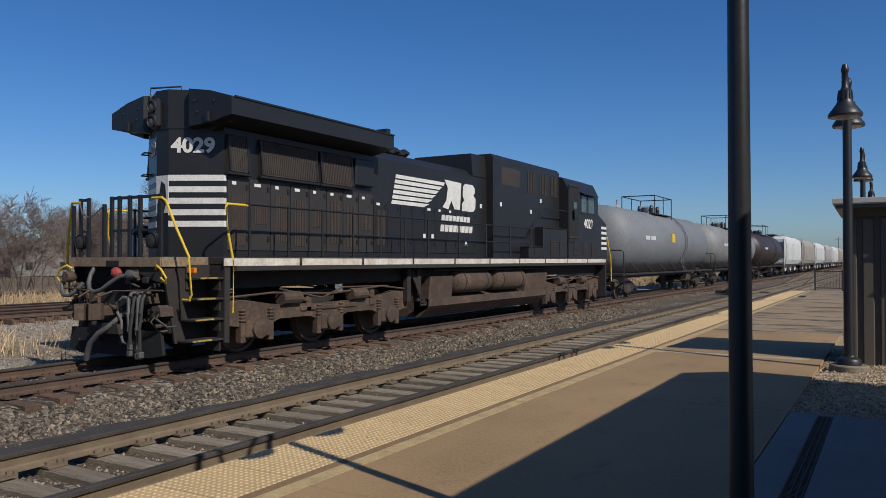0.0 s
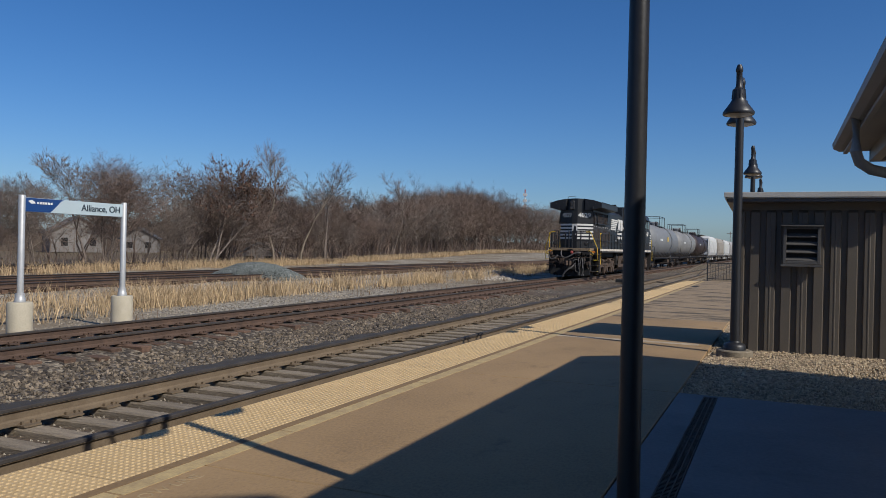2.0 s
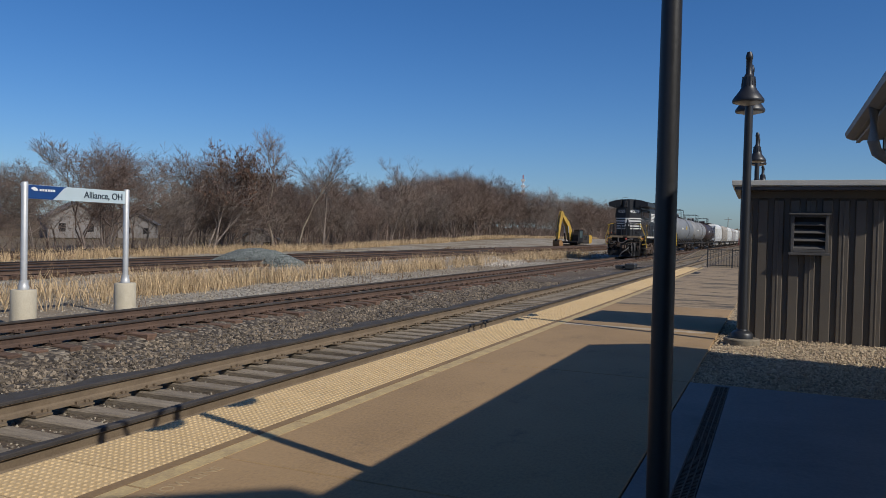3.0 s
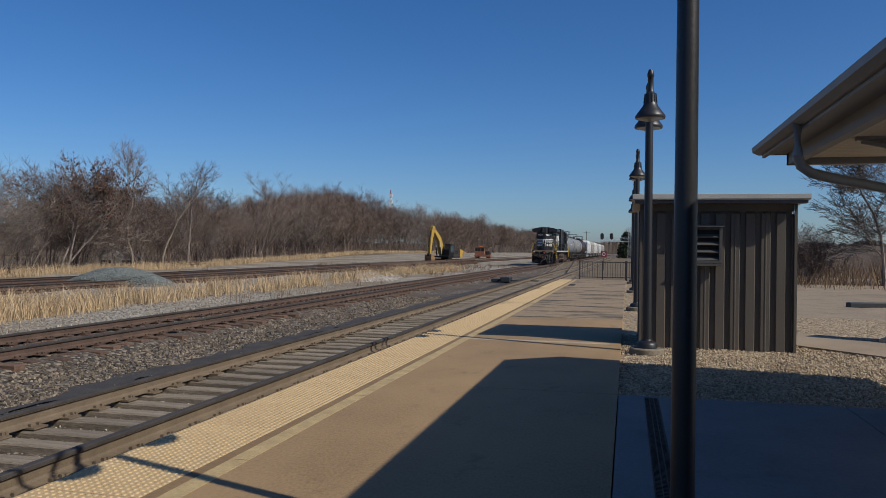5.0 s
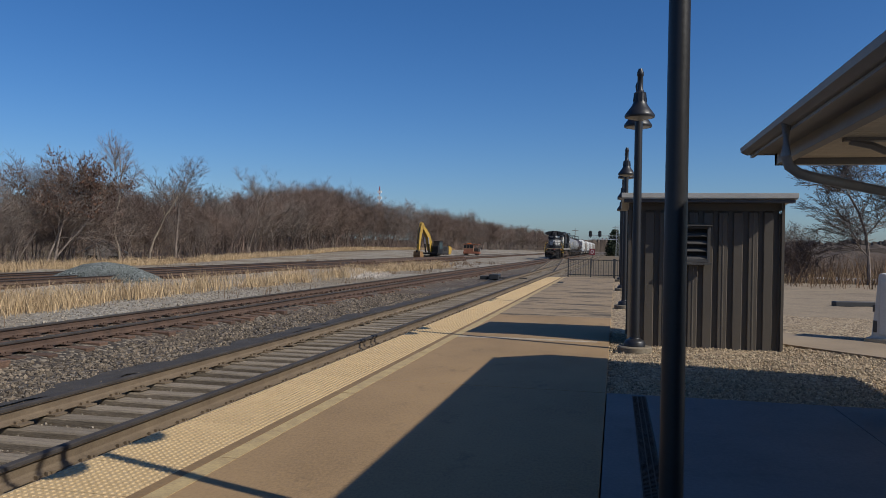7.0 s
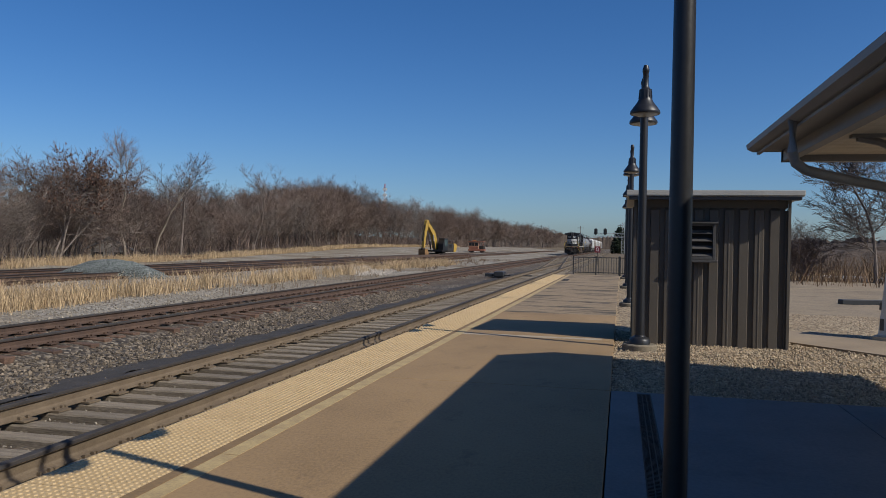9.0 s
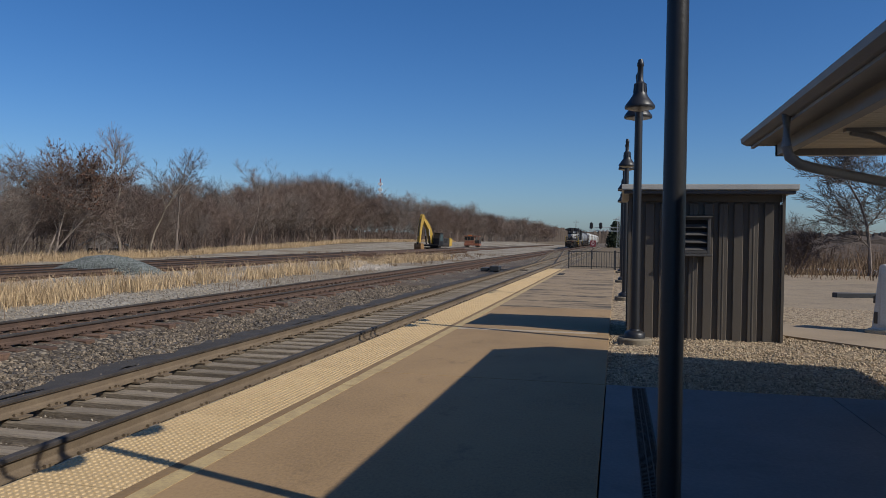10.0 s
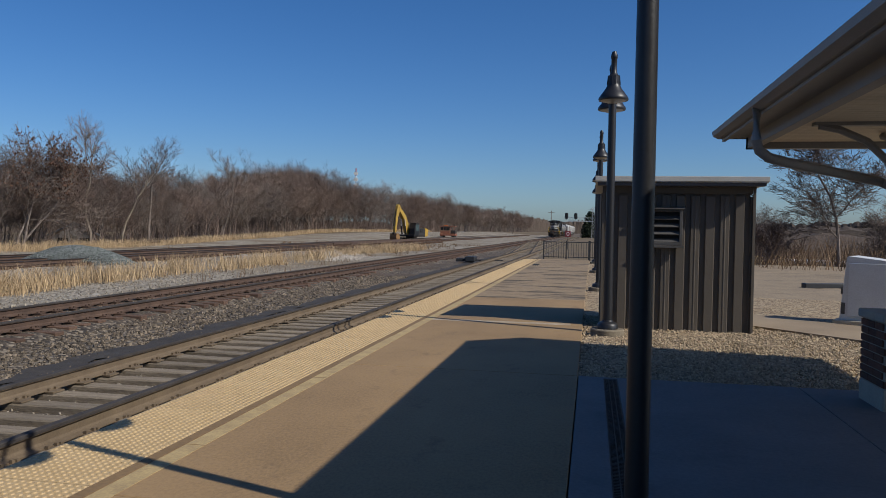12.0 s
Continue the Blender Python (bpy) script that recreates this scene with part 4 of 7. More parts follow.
def build_loco():
    lo = thing("locomotive", "dusty black diesel freight locomotive with white nose stripes and white sill", "locomotive", at=pose(TRACK_X, 8.34, RAIL_TOP))
    L, W, DK = 22.0, 1.58, 1.76
    # deck and sill
    part("frame", box(B(), -1.2, 1.2, 0.5, L - 0.5, 1.2, DK - 0.12, 0.02), grime_dark, lo)
    part("deck", box(B(), -W, W, 0.98, L, DK - 0.13, DK, 0.012), black_dusty, lo)
    part("end_deck", box(B(), -1.18, 1.18, 0.0, 0.976, DK - 0.15, DK, 0.012), black_dusty, lo)
    for s in (-1, 1):
        y = 0.95
        segs = []
        while y < L - 1.2:
            segs.append((y, min(y + 1.9, L - 1.2)))
            y += 1.98
        for a, b in segs:
            part("sill_stripe", box(B(), s * (W + 0.004) - 0.006, s * (W + 0.004) + 0.006, a, b, DK - 0.155, DK - 0.025), sill_white, lo)
        part("sill_shadow", box(B(), s * W - 0.05, s * W + 0.05, 1.2, L - 1.2, DK - 0.24, DK - 0.155), black_dusty, lo)
    part("deck_edge", box(B(), -1.18, 1.18, -0.014, -0.002, DK - 0.16, DK - 0.005), deck_rust, lo, "rust-stained deck edge")
    part("side_edge", box(B(), 1.182, 1.194, 0.0, 0.97, DK - 0.16, DK - 0.005), deck_rust, lo)
    # near-black plate on the deck edge, coloured as the shade in a notch
    part("notch_shade", box(B(), -0.16, 0.16, -0.02, -0.014, DK - 0.16, DK - 0.06), void_dark, lo)
    # long hood with chamfered rear corners
    HX, YB, cx, cy = 1.0, 1.0, 0.84, 0.5
    hood = part("hood", prism(B(), [(-HX, YB + cy), (-HX + cx, YB), (HX - cx, YB), (HX, YB + cy), (HX, 11.9), (-HX, 11.9)], DK, 4.08, "z"), black, lo)
    part("hood_roof", prism(B(), [(-HX, 4.06), (-0.75, 4.28), (0.75, 4.28), (HX, 4.06)], 6.0, 11.9), black, lo)
    # radiator wings
    wing = part("radiator_wing", wing_shell(), black, lo, "broad radiator overhang")
    for s in (-1, 1):
        part("lifting_eye", box(B(), s * 1.05 - 0.05, s * 1.05 + 0.05, 1.04, 1.2, 4.1, 4.28, 0.012), black, wing)
        part("wing_bracket", prism(B(), [(s * 0.9, 4.0), (s * 1.3, 4.12), (s * 1.3, 4.24), (s * 0.9, 4.2)], 1.3, 1.42), black, wing)
        for k, (xx, zz) in enumerate(((0.75, 4.5), (1.2, 4.46), (0.8, 4.3))):
            part("bolt_head", lathe(B(), [(0.018, 0.0), (0.018, -0.02), (0.004, -0.024)], (s * xx, wing_end(xx) - 0.002, zz), 8, "y"), black_dusty, wing)
    part("wing_lip", box(B(), 1.56, 1.6, 1.2, 6.07, 4.5, 4.53), black, wing)
    part("wing_stop", box(B(), 1.2, 1.5, 5.9, 6.04, 4.5, 4.66, 0.01), black, wing)
    # screens beneath the wings
    for s in (-1, 1):
        for a, b in ((1.55, 2.05), (2.35, 4.0), (4.1, 5.2)):
            sc = part("radiator_screen", prism(B(), [(s * 0.99, 3.26), (s * 1.10, 3.30), (s * 1.04, 3.94), (s * 0.99, 3.98)], a, b), mesh_dark, lo, "brown ribbed radiator screen")
            bm = B()
            n = int((b - a) / 0.055)
            for k in range(1, n):
                yy = a + (b - a) * k / n
                prism(bm, [(s * 1.095, 3.33), (s * 1.108, 3.335), (s * 1.05, 3.92), (s * 1.037, 3.915)], yy - 0.012, yy + 0.012)
            part("screen_ribs", bm, mesh_brown, sc)["kind"] = "stuff"
            part("screen_lip", box(B(), min(s * 1.0, s * 1.125), max(s * 1.0, s * 1.125), a - 0.03, b + 0.03, 3.235, 3.285, 0.008), black, sc)
            for yy in (a, b - 0.05):
                part("screen_frame", prism(B(), [(s * 1.09, 3.30), (s * 1.12, 3.30), (s * 1.06, 3.94), (s * 1.03, 3.94)], yy, yy + 0.05), black, sc)
        part("cross_duct", box(B(), s * 1.02 - 0.1, s * 1.02 + 0.1, 5.25, 5.95, 3.35, 3.95, 0.02), black, lo)
        # hood doors: raised panels with latches and some with screens
        rnd = random.Random(8 if s > 0 else 9)
        y = 1.58
        for k in range(17):
            w = 0.56
            if y + w > 11.8:
                break
            top = 3.2 if y < 6 else 3.1
            d = part("hood_door", box(B(), s * 1.006 - 0.012, s * 1.006 + 0.012, y, y + w - 0.035, DK + 0.12, top, 0.006), black_dusty if y < 5.9 else black, lo)
            if y < 6.1:
                for q in range(7):
                    xx = s * 1.022
                    part("screen_slat", box(B(), xx - 0.006, xx + 0.006, y + 0.10 + q * 0.05, y + 0.128 + q * 0.05, DK + (0.22, 0.62, 0.3)[k % 3], top - (0.3, 0.42, 0.24)[k % 3]), slat_brown, d)
            for z in (DK + 0.3, top - 0.2):
                part("latch", box(B(), s * 1.022 - 0.012, s * 1.022 + 0.012, y + w - 0.12, y + w - 0.06, z, z + 0.09), black, d)
            if y < 6.2 or rnd.random() < 0.3:
                part("sticker", box(B(), s * 1.021 - 0.002, s * 1.021 + 0.002, y + 0.1, y + 0.1 + rnd.uniform(0.08, 0.17), top - 0.13, top - 0.07), sticker, d, "small white notice")
            y += w
    # stripes round the hood end
    for k in range(5):
        z = 2.30 + k * 0.205
        o = 0.006
        for s in (-1, 1):
            bm = prism(B(), [(s * (HX - cx), YB - o), (s * (HX + o), YB + cy - o * 0.5), (s * (HX + o), YB + cy + 0.06), (s * (HX - 0.01), YB + cy + 0.06), (s * (HX - cx), YB + 0.02)], z, z + 0.105, "z")
            part("nose_stripe", bm, loco_white, lo, "white painted stripe")
    part("emblem_field", box(B(), -0.16, 0.16, YB - 0.009, YB + 0.01, 2.55, 3.22), loco_white, lo)
    part("stripe_emblem", prism(B(), [(-0.1, 2.35), (0.02, 2.5), (0.12, 2.75), (0.08, 3.05), (-0.02, 3.12), (-0.06, 2.9), (-0.12, 2.7)], YB - 0.016, YB - 0.008), black, lo)
    # number on each chamfer
    for s in (-1, 1):
        ang = s * math.degrees(math.atan2(cy, cx))
        words("road_number", "4029", 0.36, loco_white if s > 0 else sill_white, lo, pose(s * (HX - cx / 2 - 0.04), YB + cy / 2 - 0.009 - 0.027, 3.74, 90, 0, ang) @ Matrix.Diagonal((1.08, 1.0, 1.0, 1)), bold=0.012)
    hl = part("headlight_housing", box(B(), -0.30, -0.02, 0.90, 1.05, 4.06, 4.62, 0.06), black, lo)
    for z in (4.2, 4.46):
        part("bezel", lathe(B(), [(0.115, 0.0), (0.115, -0.035), (0.095, -0.04), (0.09, -0.02)], (-0.16, 0.90, z), 20, "y"), black_dusty, hl, smooth=True)
        part("headlight", lathe(B(), [(0.09, -0.01), (0.05, -0.022), (0.004, -0.026)], (-0.16, 0.90, z), 18, "y"), lens_lit, hl, "dark round headlight lens", True)
    bm = B()
    pipe(bm, [(-0.45, 1.1, 4.7), (-0.45, 1.1, 4.86), (-0.1, 1.5, 4.93), (-0.1, 1.5, 4.7)], 0.018, 6)
    part("roof_grab", bm, black, lo)
    bm = B()
    for z in (2.1, 2.5, 2.9, 3.3, 3.7):
        pipe(bm, [(-0.92, YB + 0.46, z), (-0.98, YB + 0.32, z), (-0.70, YB + 0.16, z), (-0.64, YB + 0.30, z)], 0.016, 6)
    part("ladder_rungs", bm, black, lo)
    # horns and roof fittings
    hn = part("horn", lathe(B(), [(0.04, 0.0), (0.05, 0.25), (0.11, 0.36)], (0.25, 6.5, 4.48), 12, "y"), black, lo, smooth=True)
    for k in range(6):
        part("exhaust_cap", lathe(B(), [(0.05, -0.1), (0.15, 0.0), (0.15, 0.05), (0.05, 0.12)], (0.5, 7.0 + k * 0.22, 4.36 + 0.05 * (k % 2)), 10), black, lo)
    # blower cabinet
    part("blower_cabinet", prism(B(), [(-1.22, DK), (1.22, DK), (1.22, 4.72), (1.14, 4.82), (-1.14, 4.82), (-1.22, 4.72)], 11.75, 16.9), black, lo)
    part("roof_box", prism(B(), [(-1.0, 4.1), (1.0, 4.1), (0.95, 4.74), (-0.95, 4.74)], 10.9, 11.76), black, lo)
    for s in (-1, 1):
        part("intake_screen", box(B(), s * 1.222 - 0.008, s * 1.222 + 0.008, 12.3, 13.6, 3.95, 4.5, 0.004), mesh_brown, lo, "brown intake screen")
        for a in (14.2, 15.2, 16.1):
            bm = B()
            for k in range(5):
                box(bm, s * 1.224 - 0.012, s * 1.224 + 0.012, a + k * 0.13, a + k * 0.13 + 0.07, 3.85, 4.55)
            part("louvre", bm, mesh_brown, lo)
        for a, b, h in ((13.6, 14.7, 0.34), (14.75, 16.85, 0.98)):
            bb = part("battery_box", box(B(), s * 1.28 - 0.26, s * 1.28 + 0.26, a, b, DK, DK + h, 0.02), black, lo)
            part("box_lid", box(B(), s * 1.28 - 0.27, s * 1.28 + 0.27, a, b, DK + h, DK + h + 0.03, 0.008), black, bb)
        # flat near-black plate; a step recess's shade is put into its colour
        part("recess_shade", box(B(), s * 1.53 - 0.02, s * 1.53 + 0.02, 14.0, 14.65, DK + 0.1, DK + 0.3), void_dark, lo)
        bm = B()
        for a in (15.3, 16.1, 17.4, 18.3, 19.2):
            for k in range(6):
                box(bm, s * (1.555 if a < 17 else 1.575) - 0.012, s * (1.555 if a < 17 else 1.575) + 0.012, a, a + 0.45, DK + 0.12 + k * 0.08, DK + 0.16 + k * 0.08)
        part("box_louvres", bm, mesh_brown, lo)
        for yy, z in ((11.3, 3.2), (12.2, 3.3), (14.4, 3.2), (15.2, 3.6), (17.1, 2.3), (10.4, 2.1), (8.2, 2.25), (8.6, 2.25)):
            part("sticker", box(B(), s * 1.224 - 0.003 if yy > 11.8 else s * 1.02 - 0.002, s * 1.224 + 0.003 if yy > 11.8 else s * 1.02 + 0.002, yy, yy + 0.12, z, z + 0.12), sticker, lo, "small white notice")
    # cab
    cb = part("cab", prism(B(), [(-1.56, DK), (1.56, DK), (1.56, 4.15), (1.36, 4.55), (0.8, 4.74), (-0.8, 4.74), (-1.36, 4.55), (-1.56, 4.15)], 16.9, 20.0), black, lo)
    part("nose", prism(B(), [(19.9, DK), (21.2, DK), (21.15, 3.1), (19.9, 3.55)], -1.5, 1.5, "x"), black, lo)
    part("windshield", prism(B(), [(19.9, 3.5), (20.25, 3.45), (19.98, 4.15), (19.9, 4.2)], -1.3, 1.3, "x"), cab_glass, cb)
    for s in (-1, 1):
        # the doorway is a closed panel, its inner shade painted near-black
        door = part("cab_doorway", box(B(), s * 1.565 - 0.012, s * 1.565 + 0.012, 16.95, 17.95, DK + 0.55, 4.3, 0.02), void_dark, cb, "near-black panel for the cab doorway, its shade in the colour")
        part("mirror_glass", box(B(), s * 1.60 - 0.012, s * 1.60 + 0.012, 17.3, 17.62, 3.25, 3.75, 0.01), cab_glass, door)
        for z in (2.5, 4.32):
            part("door_frame", box(B(), s * 1.58 - 0.015, s * 1.58 + 0.015, 16.9, 18.0, z - 0.03, z + 0.03), black_dusty, door)
        for a, b in ((18.1, 18.72), (18.82, 19.55)):
            fr = part("window", box(B(), s * 1.565 - 0.012, s * 1.565 + 0.012, a, b, 3.38, 4.08, 0.02), black_dusty, cb, "cab side window")
            part("pane", box(B(), s * 1.58 - 0.003, s * 1.58 + 0.003, a + 0.06, b - 0.06, 3.44, 4.02), cab_glass, fr)
        part("window_visor", prism(B(), [(s * 1.56, 4.14), (s * 1.74, 4.06), (s * 1.74, 4.08), (s * 1.56, 4.17)], 18.05, 19.6), black, cb)
        words("road_number", "4029", 0.46, loco_white, cb, pose(s * 1.57, 18.9, 3.02, 90, 0, 90 if s > 0 else -90), bold=0.014)
        for k in range(5):
            part("front_stripe", box(B(), s * 1.5 - 0.008, s * 1.5 + 0.008, 20.55, 21.16, 2.1 + k * 0.2, 2.2 + k * 0.2), loco_white, lo)
        part("mirror", box(B(), s * 1.68 - 0.02, s * 1.68 + 0.02, 17.2, 17.45, 3.2, 3.5, 0.01), black, cb)
    bm = B()
    for x in (-0.5, 0.0, 0.45):
        box(bm, x - 0.1, x + 0.1, 17.6, 18.0, 4.72, 4.86, 0.02)
    part("roof_antenna", bm, black, cb)
    # painted marks on the hood side: plain shapes in white
    for s in (-1, 1):
        f = 1 if s > 0 else -1
        y0 = 6.75 if s > 0 else 11.2
        for k in range(6):
            z = 3.76 - k * 0.125
            bm = prism(B(), [(y0 + f * (0.22 - 0.035 * k), z), (y0 + f * (2.55 - 0.16 * k), z), (y0 + f * (2.47 - 0.2 * k), z - 0.09), (y0 + f * (0.19 - 0.035 * k), z - 0.09)], s * 1.021 - 0.003, s * 1.021 + 0.003, "x")
            part("emblem_bar", bm, loco_white, hood, "white slanted bar")
        for shape in (((2.42, 3.1), (2.72, 3.06), (2.88, 3.3), (3.06, 3.08), (3.36, 3.08), (3.44, 3.82), (2.52, 3.84), (2.70, 3.62), (2.62, 3.3)),
                      ((3.48, 3.06), (4.12, 3.06), (4.26, 3.16), (4.28, 3.44), (4.14, 3.52), (4.24, 3.62), (4.22, 3.74), (4.10, 3.82), (3.66, 3.82), (3.54, 3.74), (3.52, 3.46), (3.62, 3.36), (3.48, 3.26))):
            bm = prism(B(), [(y0 + f * a, z) for a, z in shape], s * 1.021 - 0.003, s * 1.021 + 0.003, "x")
            part("badge", bm, loco_white, hood, "white blocky badge")
        for dy, w, z in ((2.35, 1.6, 2.72), (2.3, 1.8, 2.46)):
            for k in range(8):
                a = y0 + f * (dy + k * w / 8)
                b = y0 + f * (dy + (k + 0.82) * w / 8)
                part("lettering_bar", prism(B(), [(a, z), (b, z), (b + f * 0.03, z + 0.18), (a + f * 0.03, z + 0.18)], s * 1.021 - 0.003, s * 1.021 + 0.003, "x"), loco_white, hood)
    # tank, reservoirs
    part("fuel_tank", prism(B(), [(-1.35, 0.55), (-1.05, 0.28), (1.05, 0.28), (1.35, 0.55), (1.35, 0.72), (0.95, 0.8), (0.95, 1.4), (-0.95, 1.4), (-0.95, 0.8), (-1.35, 0.72)], 7.95, 15.4), grime, lo)
    for s in (-1, 1):
        part("tank_end", prism(B(), [(s * 0.9, 0.3), (s * 1.3, 0.5), (s * 1.38, 1.3), (s * 0.9, 1.35)], 7.95, 9.1), grime, lo)
        part("tank_end", prism(B(), [(s * 0.9, 0.3), (s * 1.3, 0.5), (s * 1.38, 1.3), (s * 0.9, 1.35)], 13.7, 15.4), grime, lo)
        for a, b in ((9.15, 11.25), (11.45, 13.6)):
            rs = part("air_reservoir", lathe(B(), [(0.12, a), (0.27, a + 0.1), (0.31, a + 0.25), (0.31, b - 0.25), (0.27, b - 0.1), (0.12, b)], (s * 1.22, 0, 1.13), 18, "y"), grime, lo, smooth=True)
            for q in (a + 0.4, b - 0.45):
                part("strap", lathe(B(), [(0.316, q), (0.32, q + 0.02), (0.316, q + 0.06)], (s * 1.22, 0, 1.13), 18, "y"), grime_dark, rs)
        bm = B()
        for k in range(4):
            pipe(bm, [(s * 1.3, 7.0 + k * 0.1, 1.5), (s * (1.33 + 0.04 * k), 7.3, 1.2 - 0.1 * k), (s * 1.3, 7.6, 0.9 - 0.1 * k), (s * 1.25, 8.0, 0.6)], 0.03, 6)
        for a in (6.9, 7.35):
            box(bm, s * 1.32 - 0.08, s * 1.32 + 0.08, a, a + 0.16, 0.7, 1.5, 0.02)
        pipe(bm, [(s * 1.42, 8.0, 1.46), (s * 1.44, 11.0, 1.44), (s * 1.42, 15.5, 1.46)], 0.03, 6)
        part("piping", bm, grime_dark, lo)
    loco_truck(lo, (2.05, 4.15, 6.25), 0)
    loco_truck(lo, (15.9, 18.0, 20.1), 1)
    # rear platform: step wells, plough, coupler, hoses
    for s in (-1, 1):
        part("step_side", prism(B(), [(0.99, 0.32), (1.10, 0.30), (1.12, DK - 0.14), (0.99, DK - 0.14)], s * 1.12, s * 1.56, "x"), black_dusty, lo)
        part("step_inner", prism(B(), [(0.06, DK - 0.16), (0.3, 0.34), (0.98, 0.30), (0.98, DK - 0.16)], s * 1.12, s * 1.16, "x"), grime_dark, lo)
        for k in range(4):
            z = 0.36 + k * 0.34
            tr = part("step", box(B(), min(s * 1.16, s * 1.55), max(s * 1.16, s * 1.55), 0.34 + 0.05 * k, 0.985, z, z + 0.035, 0.006), grime_dark, lo)
            part("step_edge", box(B(), min(s * 1.53, s * 1.562), max(s * 1.53, s * 1.562), 0.33 + 0.05 * k, 0.72 + 0.04 * k, z + 0.014, z + 0.040), yellow_worn, tr, "worn yellow step edge")
            part("step_riser", box(B(), min(s * 1.17, s * 1.5), max(s * 1.17, s * 1.5), 0.93, 0.96, z - 0.18, z - 0.002), grime_dark, tr)
        part("rail_yellow", pipe(B(), [(s * 0.92, 0.03, DK + 0.95), (s * 1.16, 0.03, DK + 0.95), (s * 1.22, 0.06, DK + 0.9), (s * 1.40, 0.12, DK + 0.45), (s * 1.58, 0.22, DK - 0.02), (s * 1.58, 0.26, DK - 0.62), (s * 1.54, 0.26, DK - 0.70), (s * 1.36, 0.28, DK - 0.70)], 0.022, 8), yellow, lo, "yellow grab rail", True)
        part("rail_yellow", pipe(B(), [(s * 1.53, 1.55, DK + 0.9), (s * 1.55, 1.05, DK + 0.9), (s * 1.56, 1.02, DK + 0.85), (s * 1.57, 1.06, DK + 0.4), (s * 1.58, 1.16, DK - 0.05), (s * 1.58, 1.18, DK - 0.95)], 0.022, 8), yellow, lo, "yellow grab rail", True)
        part("rail_yellow", pipe(B(), [(s * 1.08, -0.02, DK - 0.20), (s * 1.16, -0.07, DK - 0.14), (s * 1.3, -0.1, DK - 0.2), (s * 1.42, -0.1, DK - 0.34), (s * 1.36, -0.06, DK - 0.42), (s * 1.2, -0.02, DK - 0.34)], 0.018, 8), yellow, lo, "yellow grab rail", True)
        part("marker_light", box(B(), min(s * 1.2, s * 1.38), max(s * 1.2, s * 1.38), 0.5, 0.56, DK - 0.27, DK - 0.18, 0.01), orange, lo, "orange marker")
        lt = part("ditch_light", lathe(B(), [(0.12, -0.10), (0.135, -0.12), (0.12, 0.04), (0.07, 0.09)], (s * 0.92, 0.12, DK + 0.26), 14, "y"), black, lo, smooth=True)
        part("lens", lathe(B(), [(0.11, -0.115), (0.05, -0.135)], (s * 0.92, 0.12, DK + 0.26), 12, "y"), black_dusty, lt)
        # front steps and rail
        part("front_step_side", box(B(), min(s * 1.1, s * 1.56), max(s * 1.1, s * 1.56), L - 1.15, L - 1.05, 0.3, DK - 0.1), black_dusty, lo)
        part("rail_yellow", pipe(B(), [(s * 1.55, L - 0.9, DK + 0.85), (s * 1.58, L - 0.55, DK), (s * 1.58, L - 0.5, DK - 0.9)], 0.024, 8), yellow, lo, "yellow grab rail", True)
    # gates and stanchions across the rear
    for x in (-1.14, -0.94, -0.72, -0.30, -0.10, 0.10, 0.36, 0.62, 1.12):
        part("gate_post", box(B(), x - 0.035, x + 0.035, 0.02, 0.07, DK, DK + (0.9 if x in (-1.14, -0.30) else 1.02), 0.006), black, lo)
    for a, b in ((-0.96, -0.70), (-0.1, 1.12)):
        part("gate_bar", box(B(), a, b, 0.03, 0.06, DK + 0.96, DK + 1.01), black, lo)
        part("gate_bar", box(B(), a, b, 0.03, 0.06, DK + 0.42, DK + 0.46), black, lo)
    bm = B()
    pipe(bm, [(-0.94, 0.01, DK + 0.95), (-0.8, -0.02, DK + 0.74), (-0.62, -0.03, DK + 0.68), (-0.45, -0.03, DK + 0.72), (-0.30, 0.01, DK + 0.86)], 0.012, 5)
    part("chain", bm, hose_grey, lo)
    # side handrails
    for s in (-1, 1):
        y = 1.6
        while y < 16.4:
            bm = tube(B(), (s * 1.53, y, DK), (s * 1.53, y, DK + 0.95), 0.022, seg=6)
            box(bm, s * 1.53 - 0.04, s * 1.53 + 0.04, y - 0.05, y + 0.05, DK - 0.1, DK + 0.02)
            part("stanchion", bm, black, lo)
            y += 1.0 if y < 7 else 1.55
        bm = B()
        top = [(s * 1.53, 1.5, DK + 0.92), (s * 1.53, 13.9, DK + 0.92), (s * 1.53, 14.3, DK + 1.2), (s * 1.53, 14.8, DK + 1.62), (s * 1.53, 16.8, DK + 1.62)]
        pipe(bm, top, 0.022, 6)
        pipe(bm, [(s * 1.53, 1.5, DK + 0.46), (s * 1.53, 13.9, DK + 0.46)], 0.018, 6)
        part("handrail", bm, black, lo)
    part("plough", prism(B(), [(-1.2, 0.18), (-0.9, 0.12), (0.9, 0.12), (1.2, 0.18), (1.14, 0.55), (-1.14, 0.55)], 0.02, 0.08), void_dark, lo)
    part("buffer_beam", box(B(), -1.15, 1.12, 0.22, 0.32, 0.5, DK - 0.15, 0.02), void_dark, lo)
    part("deck_skirt", prism(B(), [(0.30, DK - 0.16), (1.16, DK - 0.16), (1.16, DK - 0.42), (0.95, DK - 0.38)], 0.02, 0.05), grime_dark, lo)
    cp = part("coupler", box(B(), -0.11, 0.11, -0.30, 0.22, 0.77, 0.96, 0.03), grime, lo, "rusty knuckle coupler")
    part("knuckle", prism(B(), [(-0.16, -0.62), (-0.04, -0.68), (0.03, -0.56), (-0.04, -0.46), (0.12, -0.54), (0.16, -0.34), (0.1, -0.24), (-0.14, -0.24)], 0.74, 1.0, "z"), grime, cp)
